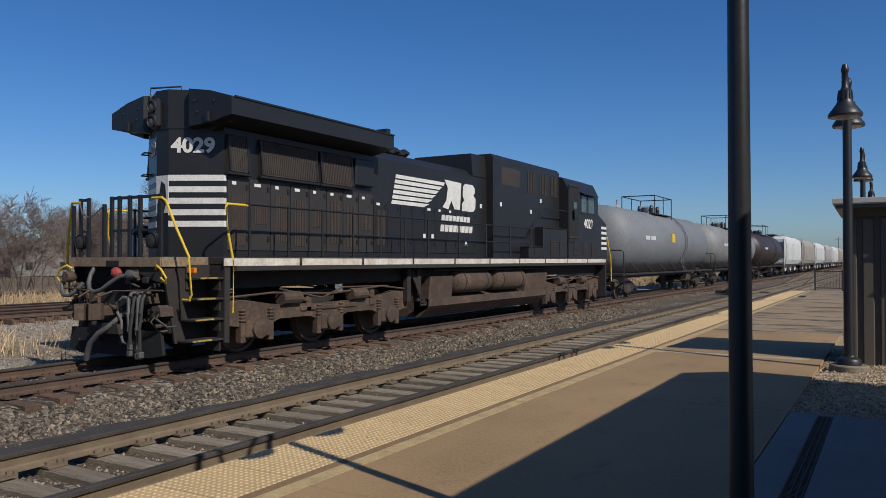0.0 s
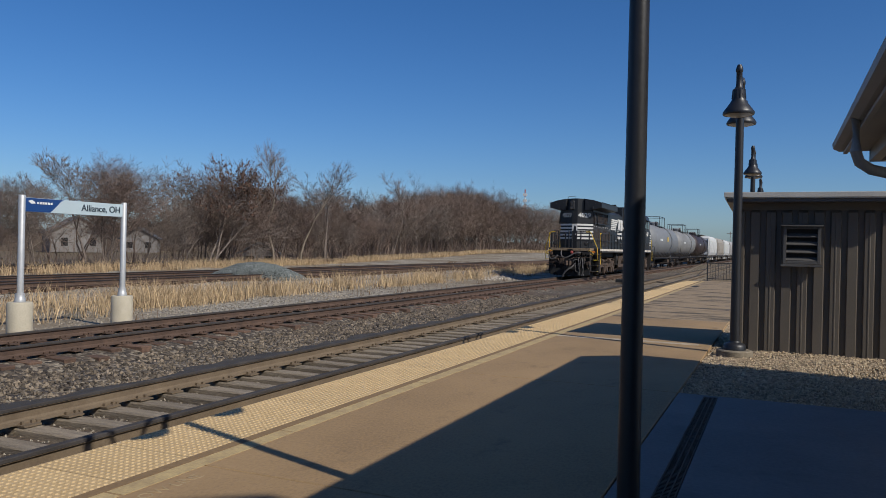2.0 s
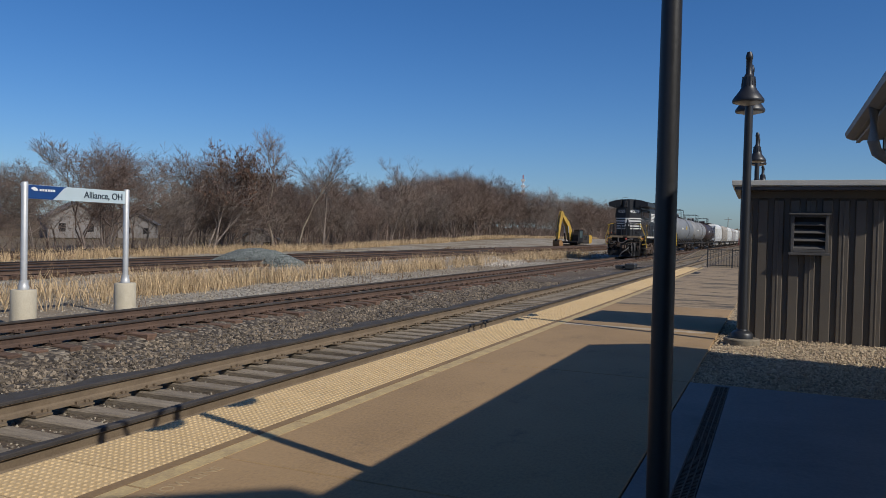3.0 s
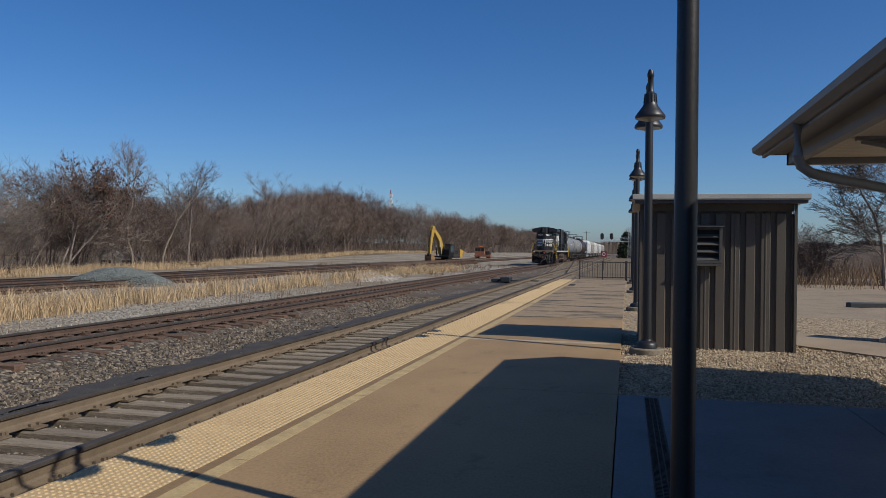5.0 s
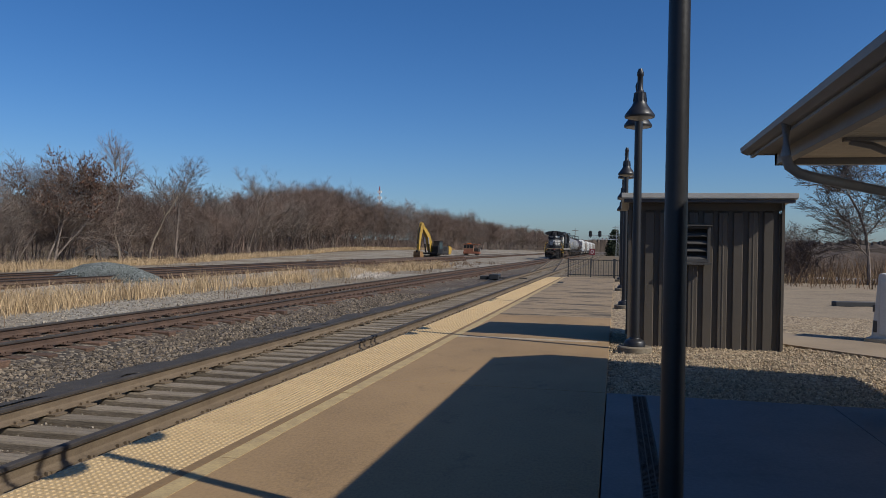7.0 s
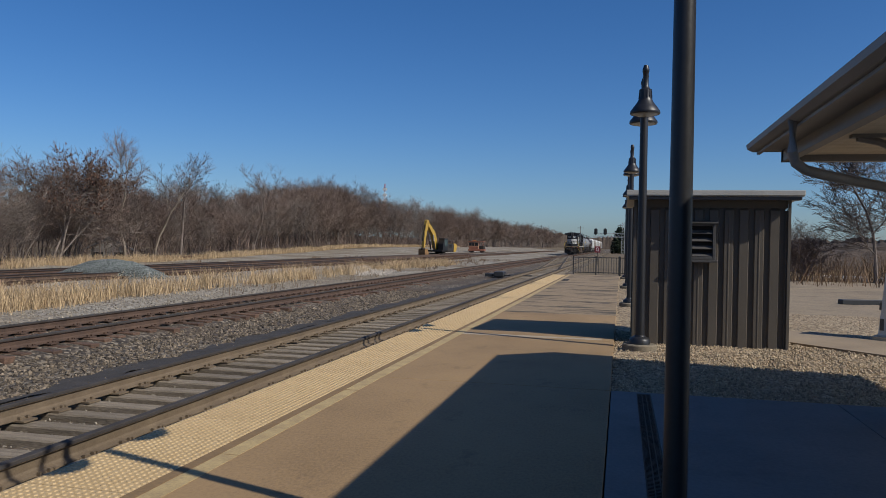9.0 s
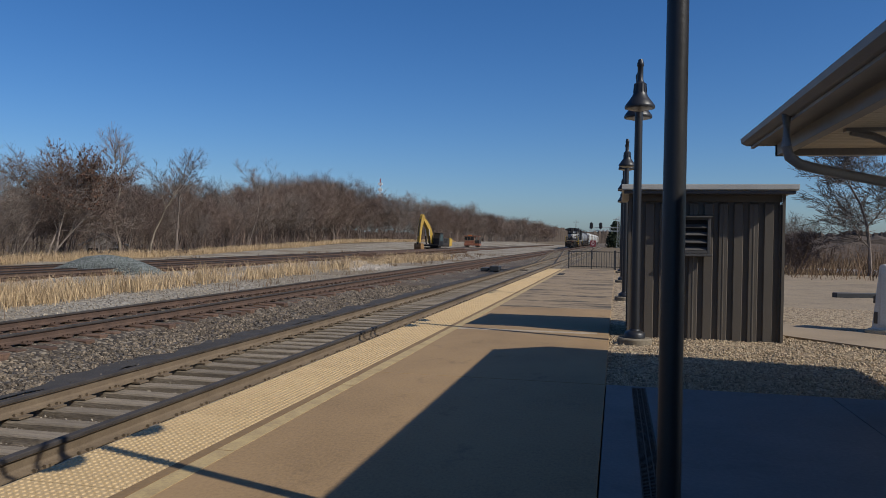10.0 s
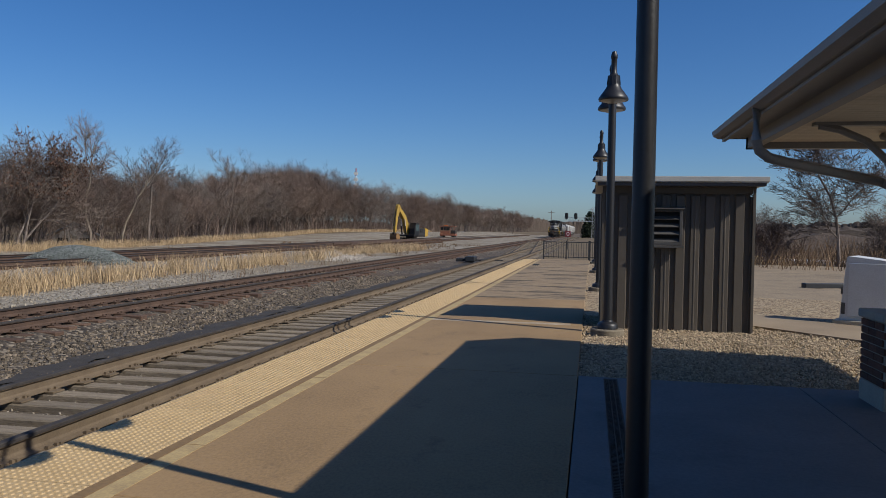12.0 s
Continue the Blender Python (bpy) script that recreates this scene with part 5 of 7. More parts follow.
    part("pin", lathe(B(), [(0.04, 0.66), (0.05, 0.69), (0.05, 1.05), (0.03, 1.09)], (0.08, -0.42, 0), 10), grime_dark, cp)
    part("draft_pocket", prism(B(), [(-0.34, 0.62), (0.34, 0.62), (0.34, 1.1), (0.2, 1.16), (-0.2, 1.16), (-0.34, 1.1)], 0.02, 0.2), grime_dark, lo)
    part("coupler_carrier", prism(B(), [(-0.42, 0.5), (0.42, 0.5), (0.36, 0.66), (-0.36, 0.66)], -0.2, 0.2), grime_dark, lo)
    for s in (-1, 1):
        part("cutting_lever", pipe(B(), [(s * 1.3, -0.06, 1.22), (s * 0.9, -0.1, 1.22), (s * 0.3, -0.24, 1.2), (s * 0.2, -0.5, 1.1)], 0.016, 6), grime, lo)
    # rusty castings bolted to the end
    for x0, x1, z0, z1, d in ((-1.08, -0.82, 0.86, 1.12, 0.1), (-0.78, -0.70, 0.82, 1.14, 0.06), (-0.62, -0.36, 0.80, 1.16, 0.12), (0.42, 0.62, 0.66, 0.86, 0.1), (0.98, 1.2, 0.78, 0.98, 0.12), (0.74, 0.9, 0.98, 1.2, 0.1), (-1.0, -0.88, 0.3, 0.75, 0.05), (0.86, 0.98, 0.26, 0.5, 0.06)):
        f = part("casting", prism(B(), [(x0, z0 + 0.03), (x0 + 0.04, z0), (x1, z0 + 0.02), (x1 - 0.02, z1 - 0.05), (x1 - 0.07, z1), (x0 + 0.01, z1 - 0.02)], 0.1 - d, 0.24), grime, lo)
        for q in (0.28, 0.74):
            part("bolt_head", lathe(B(), [(0.02, 0.0), (0.02, -0.02), (0.004, -0.024)], (x0 + (x1 - x0) * q, 0.1 - d, z0 + (z1 - z0) * 0.55), 6, "y"), grime_dark, f)
    part("lever_handle", tube(B(), (-1.3, -0.02, 0.86), (-1.0, 0.0, 0.88), 0.045, seg=10), grime, lo)
    # looped cables beneath the deck
    for pts, r in (([(-1.22, -0.02, 1.42), (-1.26, -0.08, 1.30), (-1.22, -0.13, 1.18), (-1.1, -0.16, 1.10), (-0.95, -0.16, 1.10), (-0.82, -0.12, 1.18), (-0.74, -0.04, 1.32)], 0.034),
                   ([(-0.52, 0.02, 1.58), (-0.53, -0.05, 1.46), (-0.50, -0.11, 1.32), (-0.40, -0.16, 1.21), (-0.24, -0.18, 1.17), (-0.06, -0.17, 1.22), (0.12, -0.13, 1.34), (0.28, -0.07, 1.44), (0.42, 0.0, 1.46)], 0.038)):
        part("cable", pipe(B(), pts, r, 10), hose_grey, lo, "grey jumper cable", True)
    part("plug", lathe(B(), [(0.075, 0.0), (0.085, 0.05), (0.06, 0.16), (0.04, 0.2)], (0.46, -0.06, 1.46), 12, "x"), hose_grey, lo, smooth=True)
    part("socket", box(B(), 0.3, 0.62, 0.0, 0.1, 1.36, 1.56, 0.02), grime, lo)
    part("socket", lathe(B(), [(0.09, -0.12), (0.1, 0.0), (0.08, 0.06)], (-1.14, 0.0, 1.42), 12, "y"), grime, lo)
    part("red_valve", lathe(B(), [(0.03, -0.1), (0.085, -0.06), (0.1, 0.02), (0.06, 0.08)], (0.1, 0.0, 1.50), 10, "y"), red_paint, lo, "faded red valve")
    # air hoses: a bunch of four, a thick one curving to the rail, and small loops
    for k, (x, dx, z0) in enumerate(((0.56, 0.05, 0.30), (0.70, -0.10, 0.20), (0.80, 0.0, 0.16), (0.90, -0.06, 0.18))):
        part("hose", pipe(B(), [(x, 0.05, 1.18), (x - 0.01, -0.06, 1.17), (x - 0.02, -0.11, 1.08), (x + dx * 0.3, -0.14, 0.85), (x + dx * 0.7, -0.15, 0.58), (x + dx, -0.13, z0 + 0.12), (x + dx - 0.03, -0.1, z0)], 0.03, 8), (hose_grey, hose_black)[k % 2], lo, smooth=True)
        part("glad_hand", box(B(), x + dx - 0.075, x + dx + 0.03, -0.15, -0.05, z0 - 0.06, z0 + 0.05, 0.02), hose_grey, lo)
    part("hose", pipe(B(), [(0.32, 0.1, 0.86), (0.30, -0.08, 0.78), (0.18, -0.2, 0.62), (-0.02, -0.26, 0.50), (-0.2, -0.28, 0.34), (-0.32, -0.26, 0.14), (-0.36, -0.24, 0.05)], 0.048, 10), hose_grey, lo, "thick brake hose", True)
    part("hose", pipe(B(), [(0.50, 0.05, 1.06), (0.36, -0.08, 1.10), (0.26, -0.12, 1.0), (0.28, -0.13, 0.86), (0.38, -0.12, 0.7), (0.36, -0.12, 0.5), (0.42, -0.12, 0.36), (0.54, -0.1, 0.34)], 0.026, 8), hose_grey, lo, smooth=True)
    rnd = random.Random(3)
    for k in range(16):
        x, z = rnd.uniform(-1.1, 1.1), rnd.uniform(0.35, 1.45)
        dx, dz = rnd.uniform(-0.3, 0.3), rnd.uniform(-0.35, -0.1)
        part("pipe", pipe(B(), [(x, 0.2, z), (x + 0.02, 0.04, z), (x + dx * 0.5, 0.0 - 0.05 * (k % 3), z + dz * 0.4), (x + dx, 0.02, z + dz), (x + dx, 0.2, z + dz)], rnd.uniform(0.012, 0.022), 6), (grime, grime_dark, hose_black, grime)[k % 4], lo, smooth=True)
    for k in range(18):
        x, z, w = rnd.uniform(-1.1, 1.05), rnd.uniform(0.3, 1.4), rnd.uniform(0.05, 0.1)
        part("fitting", lathe(B(), [(w * 0.5, 0.0), (w * 0.6, 0.04), (w * 0.6, 0.1), (w * 0.35, 0.14), (w * 0.35, 0.26)], (x, 0.0, z), 8, "y") if k % 2 else box(B(), x - w, x + w, 0.0, 0.24, z - w * 0.7, z + w * 0.7, 0.012), (grime_dark, grime, grime_dark)[k % 3], lo)
    return lo


def car_truck(car, yc):
    tk = new("truck")
    tk.parent = car
    for dy in (-0.89, 0.89):
        wheelset(tk, yc + dy, 0.42)
    for s in (-1, 1):
        x = s * 1.0
        bm = B()
        prism(bm, [(yc - 1.1, 0.48), (yc - 0.9, 0.62), (yc - 0.3, 0.78), (yc + 0.3, 0.78), (yc + 0.9, 0.62), (yc + 1.1, 0.48), (yc + 1.05, 0.34), (yc + 0.72, 0.36), (yc + 0.3, 0.24), (yc - 0.3, 0.24), (yc - 0.72, 0.36), (yc - 1.05, 0.34)], x - 0.07, x + 0.07, "x")
        sf = part("side_frame", bm, grime_dark, tk)
        bm = B()
        for q in (-0.12, 0.0, 0.12):
            tube(bm, (x + s * 0.05, yc + q, 0.3), (x + s * 0.05, yc + q, 0.56), 0.05, seg=8)
        part("springs", bm, grime, sf)
        for dy in (-0.89, 0.89):
            part("bearing", lathe(B(), [(0.11, 0.0), (0.11, s * 0.12), (0.06, s * 0.13)], (x + s * 0.05, yc + dy, 0.43), 10, "x"), grime_dark, sf)
    part("bolster", box(B(), -1.0, 1.0, yc - 0.2, yc + 0.2, 0.55, 0.9), grime_dark, tk)
    return tk


def tank_car(name, label, y0, length, paint, r=1.52, stains=None):
    """A tank car: domed barrel on a stub sill, ladder, railed top platform, walkways and trucks."""
    car = thing(name, label, "tank car", at=pose(TRACK_X, 8.34 + y0, RAIL_TOP))
    zc = 2.62
    prof = [(0.02, 0.75), (0.7, 0.85), (1.15, 1.05), (1.4, 1.3), (r, 1.6), (r, length - 1.6), (1.4, length - 1.3), (1.15, length - 1.05), (0.7, length - 0.85), (0.02, length - 0.75)]
    bar = part("barrel", lathe(B(), prof, (0, 0, zc), 36, "y"), paint, car, smooth=True)
    for y in (1.7, 5.4, 9.1, 12.8, length - 1.7):
        if y < length - 1.5:
            bm = lathe(B(), [(r + 0.002, y), (r + 0.01, y + 0.02), (r + 0.01, y + 0.07), (r + 0.002, y + 0.09)], (0, 0, zc), 36, "y")
            part("weld_band", bm, paint, bar, smooth=True)
    part("sill", box(B(), -0.3, 0.3, 0.2, length - 0.2, 0.85, 1.2, 0.02), grime_dark, car)
    bm = B()
    for s in (-1, 1):
        box(bm, s * 1.48 - 0.04, s * 1.48 + 0.04, 0.3, length - 0.3, 1.05, 1.13)
        for k in range(7):
            y = 2.2 + k * (length - 4.4) / 6
            tube(bm, (s * 1.1, y, 1.6), (s * 1.47, y + 0.35, 1.12), 0.03, seg=6)
    part("side_walk", bm, grime_dark, car)
    for a in (0.1, length - 0.9):
        part("end_platform", box(B(), -1.5, 1.5, a, a + 0.8, 1.02, 1.12, 0.01), grime_dark, car)
        yy = a + 0.1 if a < 1 else a + 0.7
        for s in (-1, 1):
            bm = B()
            pipe(bm, [(s * 1.48, yy, 0.4), (s * 1.48, yy, 2.0), (s * 1.40, yy, 2.1), (s * 0.9, yy, 2.12)], 0.025, 6)
            for z in (0.45, 0.75):
                box(bm, s * 1.3 - 0.2, s * 1.3 + 0.2, yy - 0.03, yy + 0.03, z, z + 0.03)
            part("end_rail", bm, grime_dark, car)
    ym = length / 2
    dm = part("manway", lathe(B(), [(0.4, zc + r - 0.08), (0.4, zc + r + 0.3), (0.3, zc + r + 0.38)], (0, ym + 0.2, 0), 16), paint, car, smooth=True)
    bm = B()
    for k, (x, y) in enumerate(((0.35, ym - 0.5), (-0.3, ym - 0.4), (0.3, ym + 0.9), (-0.2, ym + 1.2))):
        lathe(bm, [(0.11, zc + r - 0.1), (0.11, zc + r + 0.25), (0.06, zc + r + 0.4)], (x, y, 0), 10)
    part("valves", bm, black, car)
    for x in (-0.85, 0.85):
        pts = [(x, ym - 1.7, zc + 1.2), (x, ym - 1.7, zc + r + 0.82), (x, ym + 1.7, zc + r + 0.82), (x, ym + 1.7, zc + 1.2)]
        for a, b in zip(pts, pts[1:]):
            part("rail_bar", tube(B(), a, b, 0.026, seg=6), black, car)
        part("rail_bar", tube(B(), (x, ym, zc + 1.25), (x, ym, zc + r + 0.82), 0.022, seg=6), black, car)
    for y in (ym - 1.7, ym + 1.7):
        part("rail_bar", tube(B(), (-0.85, y, zc + r + 0.82), (0.85, y, zc + r + 0.82), 0.026, seg=6), black, car)
    part("top_platform", box(B(), -0.85, 0.85, ym - 1.7, ym + 1.7, zc + r - 0.12, zc + r - 0.08), black, car)
    bm = B()
    yl = ym + 2.0
    for dy in (-0.2, 0.2):
        pts = [(1.5, yl + dy, 1.05)] + [((r + 0.07) * math.cos(a), yl + dy, zc + (r + 0.07) * math.sin(a)) for a in (-0.6, -0.2, 0.2, 0.6, 1.0, 1.3)]
        pipe(bm, pts, 0.022, 6)
    for k in range(14):
        a = -0.6 + k * 0.14
        x, z = (r + 0.07) * math.cos(a), zc + (r + 0.07) * math.sin(a)
        tube(bm, (x, yl - 0.2, z), (x, yl + 0.2, z), 0.014, seg=5)
    part("ladder", bm, paint, car)
    for k in range(10):
        if k == 4:
            continue
        y = 3.4 + k * 0.17
        part("marking_bar", box(B(), r - 0.01, r + 0.006, y, y + 0.11, zc + 0.02, zc + 0.2), sticker, bar)
    if stains:
        part("placard", box(B(), r - 0.02, r + 0.008, ym - 1.0, ym - 0.4, zc - 0.02, zc + 0.42), stains, bar, "small yellow placard")
    car_truck(car, 2.2)
    car_truck(car, length - 2.2)
    for a, b in ((-0.45, 0.3), (length - 0.3, length + 0.45)):
        part("coupler", box(B(), -0.14, 0.14, a, b, 0.75, 0.98, 0.02), grime, car)
    return car


def hopper_car(y0, length, paint, label):
    """A covered hopper: ribbed curved sides, sloped ends, roof walk and hopper bays."""
    car = thing("hopper_car", label, "hopper car", at=pose(TRACK_X, 8.34 + y0, RAIL_TOP))
    sec = [(-1.35, 1.25), (-1.55, 1.7), (-1.58, 3.2), (-1.45, 3.9), (-1.0, 4.3), (1.0, 4.3), (1.45, 3.9), (1.58, 3.2), (1.55, 1.7), (1.35, 1.25)]
    part("body", prism(B(), sec, 1.6, length - 1.6), paint, car)
    for a, b, c in ((1.6, 0.5, 2.6), (length - 1.6, length - 0.5, length - 2.6)):
        part("end_sheet", prism(B(), [(a, 4.2), (b, 3.9), (b, 3.6), (a, 1.9)], -1.4, 1.4, "x"), paint, car)
        for s in (-1, 1):
            part("end_post", tube(B(), (s * 1.4, b, 1.1), (s * 1.4, b, 3.9), 0.05, seg=6), paint, car)
            part("end_brace", tube(B(), (s * 1.4, b, 3.6), (s * 1.4, a, 1.4), 0.05, seg=6), paint, car)
    for s in (-1, 1):
        for k in range(13):
            y = 1.7 + k * (length - 3.4) / 12
            bm = box(B(), s * 1.58 - 0.015, s * 1.58 + 0.015, y - 0.02, y + 0.02, 1.5, 3.5)
            part("side_post", bm, paint, car)
    part("roof_walk", box(B(), -0.45, 0.45, 0.4, length - 0.4, 4.36, 4.42), grime_dark, car)
    part("sill", box(B(), -1.4, 1.4, 0.3, length - 0.3, 1.05, 1.25), grime_dark, car)
    for k in range(3):
        y = 4.2 + k * (length - 8.4) / 2
        part("hopper_bay", prism(B(), [(y - 1.7, 1.25), (y + 1.7, 1.25), (y + 0.4, 0.45), (y - 0.4, 0.45)], -1.1, 1.1, "x"), paint, car)
    car_truck(car, 2.0)
    car_truck(car, length - 2.0)
    for a, b in ((-0.45, 0.3), (length - 0.3, length + 0.45)):
        part("coupler", box(B(), -0.14, 0.14, a, b, 0.75, 0.98, 0.02), grime, car)
    return car


def build_train():
    cars = [(build_loco(), 0.0)]
    grey = M("tank_grey", (0.185, 0.19, 0.195), (0.125, 0.13, 0.135), 0.6, 12, 0.62, 0.03, third=(0.165, 0.17, 0.175), stretch=(1, 0.4, 1))
    grey2 = M("tank_grey_soiled", (0.24, 0.235, 0.228), (0.13, 0.126, 0.118), 0.8, 10, 0.62, 0.03, stretch=(1, 0.3, 1))
    brown = M("tank_black_brown", (0.026, 0.018, 0.017), (0.042, 0.024, 0.02), 0.7, 12, 0.5, 0.05)
    y = 23.3
    for name, label, ln, paint, r, st in (("tank_car", "light grey tank car with railed top platform", 18.4, grey, 1.55, yellow), ("tank_car", "soiled light grey tank car with railed top platform", 18.4, grey2, 1.5, None), ("tank_car", "dark brown tank car with railed top platform", 16.6, brown, 1.5, None)):
        cars.append((tank_car(name, label, y, ln, paint, r, st), y))
        y += ln + 0.9
    white = M("hopper_white", (0.60, 0.60, 0.58), (0.45, 0.44, 0.41), 0.6, 12, 0.6, 0.03)
    beige = M("hopper_beige", (0.36, 0.32, 0.27), (0.26, 0.23, 0.19), 0.6, 12, 0.6, 0.03)
    tan = M("hopper_grey", (0.42, 0.40, 0.38), (0.29, 0.27, 0.25), 0.6, 12, 0.6, 0.03)
    for k, (p, lab) in enumerate(((white, "clean white covered hopper car"), (beige, "beige covered hopper car"), (white, "white covered hopper car"), (tan, "grey covered hopper car"), (white, "white covered hopper car"), (beige, "beige covered hopper car"), (tan, "grey covered hopper car"))):
        cars.append((hopper_car(y, 17.8, p, lab), y))
        y += 18.7
    return cars


# ---- yard, woods, distance ----
def bare_tree(rnd, height, spread, levels, trunks=1, droop=0.0, clear=1):
    """Vertices and faces of a leafless tree: trunk and limbs apart from the fine twigs."""
    wood, twig = ([], []), ([], [])

    def limb(store, a, b, r0, r1, n):
        verts, faces = store
        d = (b - a).normalized()
        u = d.orthogonal().normalized()
        w = d.cross(u)
        k = len(verts)
        for p, r in ((a, r0), (b, r1)):
            for i in range(n):
                t = 2 * math.pi * i / n
                verts.append(p + (u * math.cos(t) + w * math.sin(t)) * max(r, 0.009))
        for i in range(n):
            j = (i + 1) % n
            faces.append((k + i, k + j, k + n + j, k + n + i))

    def grow(p, d, length, r, lev):
        steps = 5 if lev == 0 else 3 if lev == 1 else 2
        for s in range(steps):
            q = p + d * (length / steps)
            r1 = r * (0.80 if lev else 0.86)
            limb(wood if lev < 2 else twig, p, q, r, r1, 6 if lev == 0 else 4 if lev == 1 else 3)
            if lev < levels and (s >= clear or lev > 0):
                for _ in range(3 if lev == 1 else 4 if lev == 2 else 2):
                    side = Vector((rnd.gauss(0, 1), rnd.gauss(0, 1), rnd.gauss(0.1, 0.4))).normalized()
                    nd = (d * rnd.uniform(0.35, 0.8) + side * rnd.uniform(0.55, 1.0) * spread + Vector((0, 0, 0.10 - droop))).normalized()
                    grow(q, nd, length * (rnd.uniform(0.30, 0.52) * (1.2 - 0.12 * s) if lev == 0 else rnd.uniform(0.36, 0.66)), r1 * rnd.uniform(0.38, 0.58), lev + 1)
            p, r = q, r1
            d = (d + Vector((rnd.gauss(0, 0.16), rnd.gauss(0, 0.16), 0.05 if lev < 2 else 0.0))).normalized()
        if lev < levels:
            for _ in range(2):
                side = Vector((rnd.gauss(0, 1), rnd.gauss(0, 1), rnd.gauss(0.2, 0.3))).normalized()
                grow(p, (d + side * 0.45 * spread).normalized(), length * (rnd.uniform(0.2, 0.32) if lev == 0 else rnd.uniform(0.5, 0.7)), r * 0.7, lev + 1)

    for _ in range(trunks):
        lean = Vector((rnd.gauss(0, 0.03 if clear > 2 else 0.08 + 0.1 * (trunks > 1)), rnd.gauss(0, 0.08 + 0.1 * (trunks > 1)), 1)).normalized()
        grow(Vector((rnd.gauss(0, 0.25 * (trunks > 1)), rnd.gauss(0, 0.25 * (trunks > 1)), -0.3)), lean, height * 0.86, height * (0.016 if trunks == 1 else 0.011), 0)
    return wood, twig


def tree_thing(label, seed, height, spread, levels, material, trunks=1, leaves=None, twig_material=None, clear=1):
    rnd = random.Random(seed)
    wood, twig = bare_tree(rnd, height, spread, levels, trunks, clear=clear)
    t = thing("tree", label, "tree", "bare trees of the wood")
    raw("trunk", wood[0], wood[1], material, t)
    raw("crown", twig[0], twig[1], twig_material or material, t)
    if leaves:
        verts, faces = [], []
        for v in twig[0][::7]:
            if v.z > height * 0.5 and rnd.random() < 0.6:
                k = len(verts)
                a, b = Vector((rnd.gauss(0, 0.06), rnd.gauss(0, 0.06), -0.05)), Vector((rnd.gauss(0, 0.05), rnd.gauss(0, 0.05), -0.12))
                verts += [v, v + a, v + a + b, v + b]
                faces.append((k, k + 1, k + 2, k + 3))
        raw("dead_leaves", verts, faces, leaves, t)
    return t


def wood_edge(y):
    """x of the wood's near edge at y."""
    return -40.0 - 0.16 * (y - 50) if y < 170 else -59.2 + 0.055 * (y - 170)


def build_woods():
    rnd = random.Random(21)
    kinds = [tree_thing("bare grey-brown tree at the edge of the wood", 31 + k, 8.6 + k % 3, 1.08, 3, (bark, bark_warm, bark)[k % 3], 2 + k % 3, None, (bark, bark_warm, bark_warm)[k % 3]) for k in range(6)]
    home = [o for o in kinds]
    spots = []
    y = -12.0
    while y < 520:
        for row in range(3 if y < 200 else 2):
            x = wood_edge(y) - 1.5 - row * 3.6 - rnd.uniform(0, 2.2)
            if y < 57 and row and rnd.random() < 0.65:
                continue
            spots.append((x, y + rnd.uniform(-1.4, 1.4)))
        y += 2.4 if y < 80 else 3.2 if y < 180 else 5.5
    used = set()
    for i, (x, y) in enumerate(spots):
        k = rnd.randrange(len(kinds))
        sc = rnd.uniform(0.40, 0.59) * (0.84 + 0.2 * smooth01(y, 22, 42) + 0.92 * smooth01(y, 60, 170) - 0.25 * smooth01(y, 260, 480))
        m = pose(x, y, ground_z(x, y), 0, 0, rnd.uniform(0, 360))
        src = kinds[k]
        if k not in used:
            used.add(k)
            src.scale = (sc, sc, sc)
            src.matrix_basis = m @ Matrix.Diagonal((sc, sc, sc, 1))
        else:
            o = copy_thing(src, m)
            o.scale = (sc, sc, sc)
    # trees that stand out over the wood
    for label, seed, h, sp, x, y, mat, lv, tr in (
            ("bare multi-stemmed tree keeping some dark dead leaves", 5, 7.6, 1.1, -40.6, 47.5, bark, leaf_dead, 3),
            ("tall slender pale-barked bare tree", 6, 8.6, 0.6, -42.6, 59, bark_pale, None, 1),
            ("broken pale-barked bare tree", 16, 7.2, 0.5, -42.8, 63.5, bark_pale, None, 1),
            ("tall bare tree with a rounded crown", 7, 9.0, 0.85, -44.8, 71, bark, None, 1),
            ("tall bare tree above the wood", 8, 9.4, 0.9, -49.5, 96, bark, None, 1),
            ("tall bare tree above the wood", 9, 12.2, 0.95, -61, 176, bark, None, 1),
            ("tall bare tree above the wood", 19, 12.6, 1.0, -56, 245, bark, None, 1),
            ("wide bare tree at the wood's edge", 10, 4.6, 1.05, -39.5, 24, bark, None, 2),
            ("slender bare tree at the wood's edge", 17, 6.0, 0.8, -40.5, 36, bark, None, 1),
            ("wide bare tree at the wood's edge", 11, 4.8, 1.05, -39.0, 13, bark, None, 1),
            ("wide-crowned bare tree behind the shed", 12, 6.4, 1.3, 11.6, 42, bark, None, 1),
            ("bare bush tree behind the shed", 13, 2.6, 1.2, 8.8, 43, bark_warm, None, 3),
            ("bare bush tree behind the shed", 14, 3.0, 1.2, 15.2, 47, bark, None, 3)):
        t = tree_thing(label, seed, h, sp, 4 if label.startswith("wide-crowned") else 3, mat, tr, lv, bark if mat is bark_pale else None, 3 if label.startswith(("tall", "broken", "slender")) else 1)
        t.matrix_basis = pose(x, y, ground_z(x, y), 0, 0, seed * 40)
    for x, y, sc in ((8.5, 46, 0.3), (10.2, 52, 0.36), (16.5, 47, 0.4), (19, 55, 0.45), (23, 50, 0.4), (27, 58, 0.5), (12, 62, 0.4), (32, 55, 0.45), (38, 62, 0.5)):
        o = copy_thing(kinds[rnd.randrange(6)], pose(x, y, -0.55, 0, 0, rnd.uniform(0, 360)))
        o.scale = (sc, sc, sc)
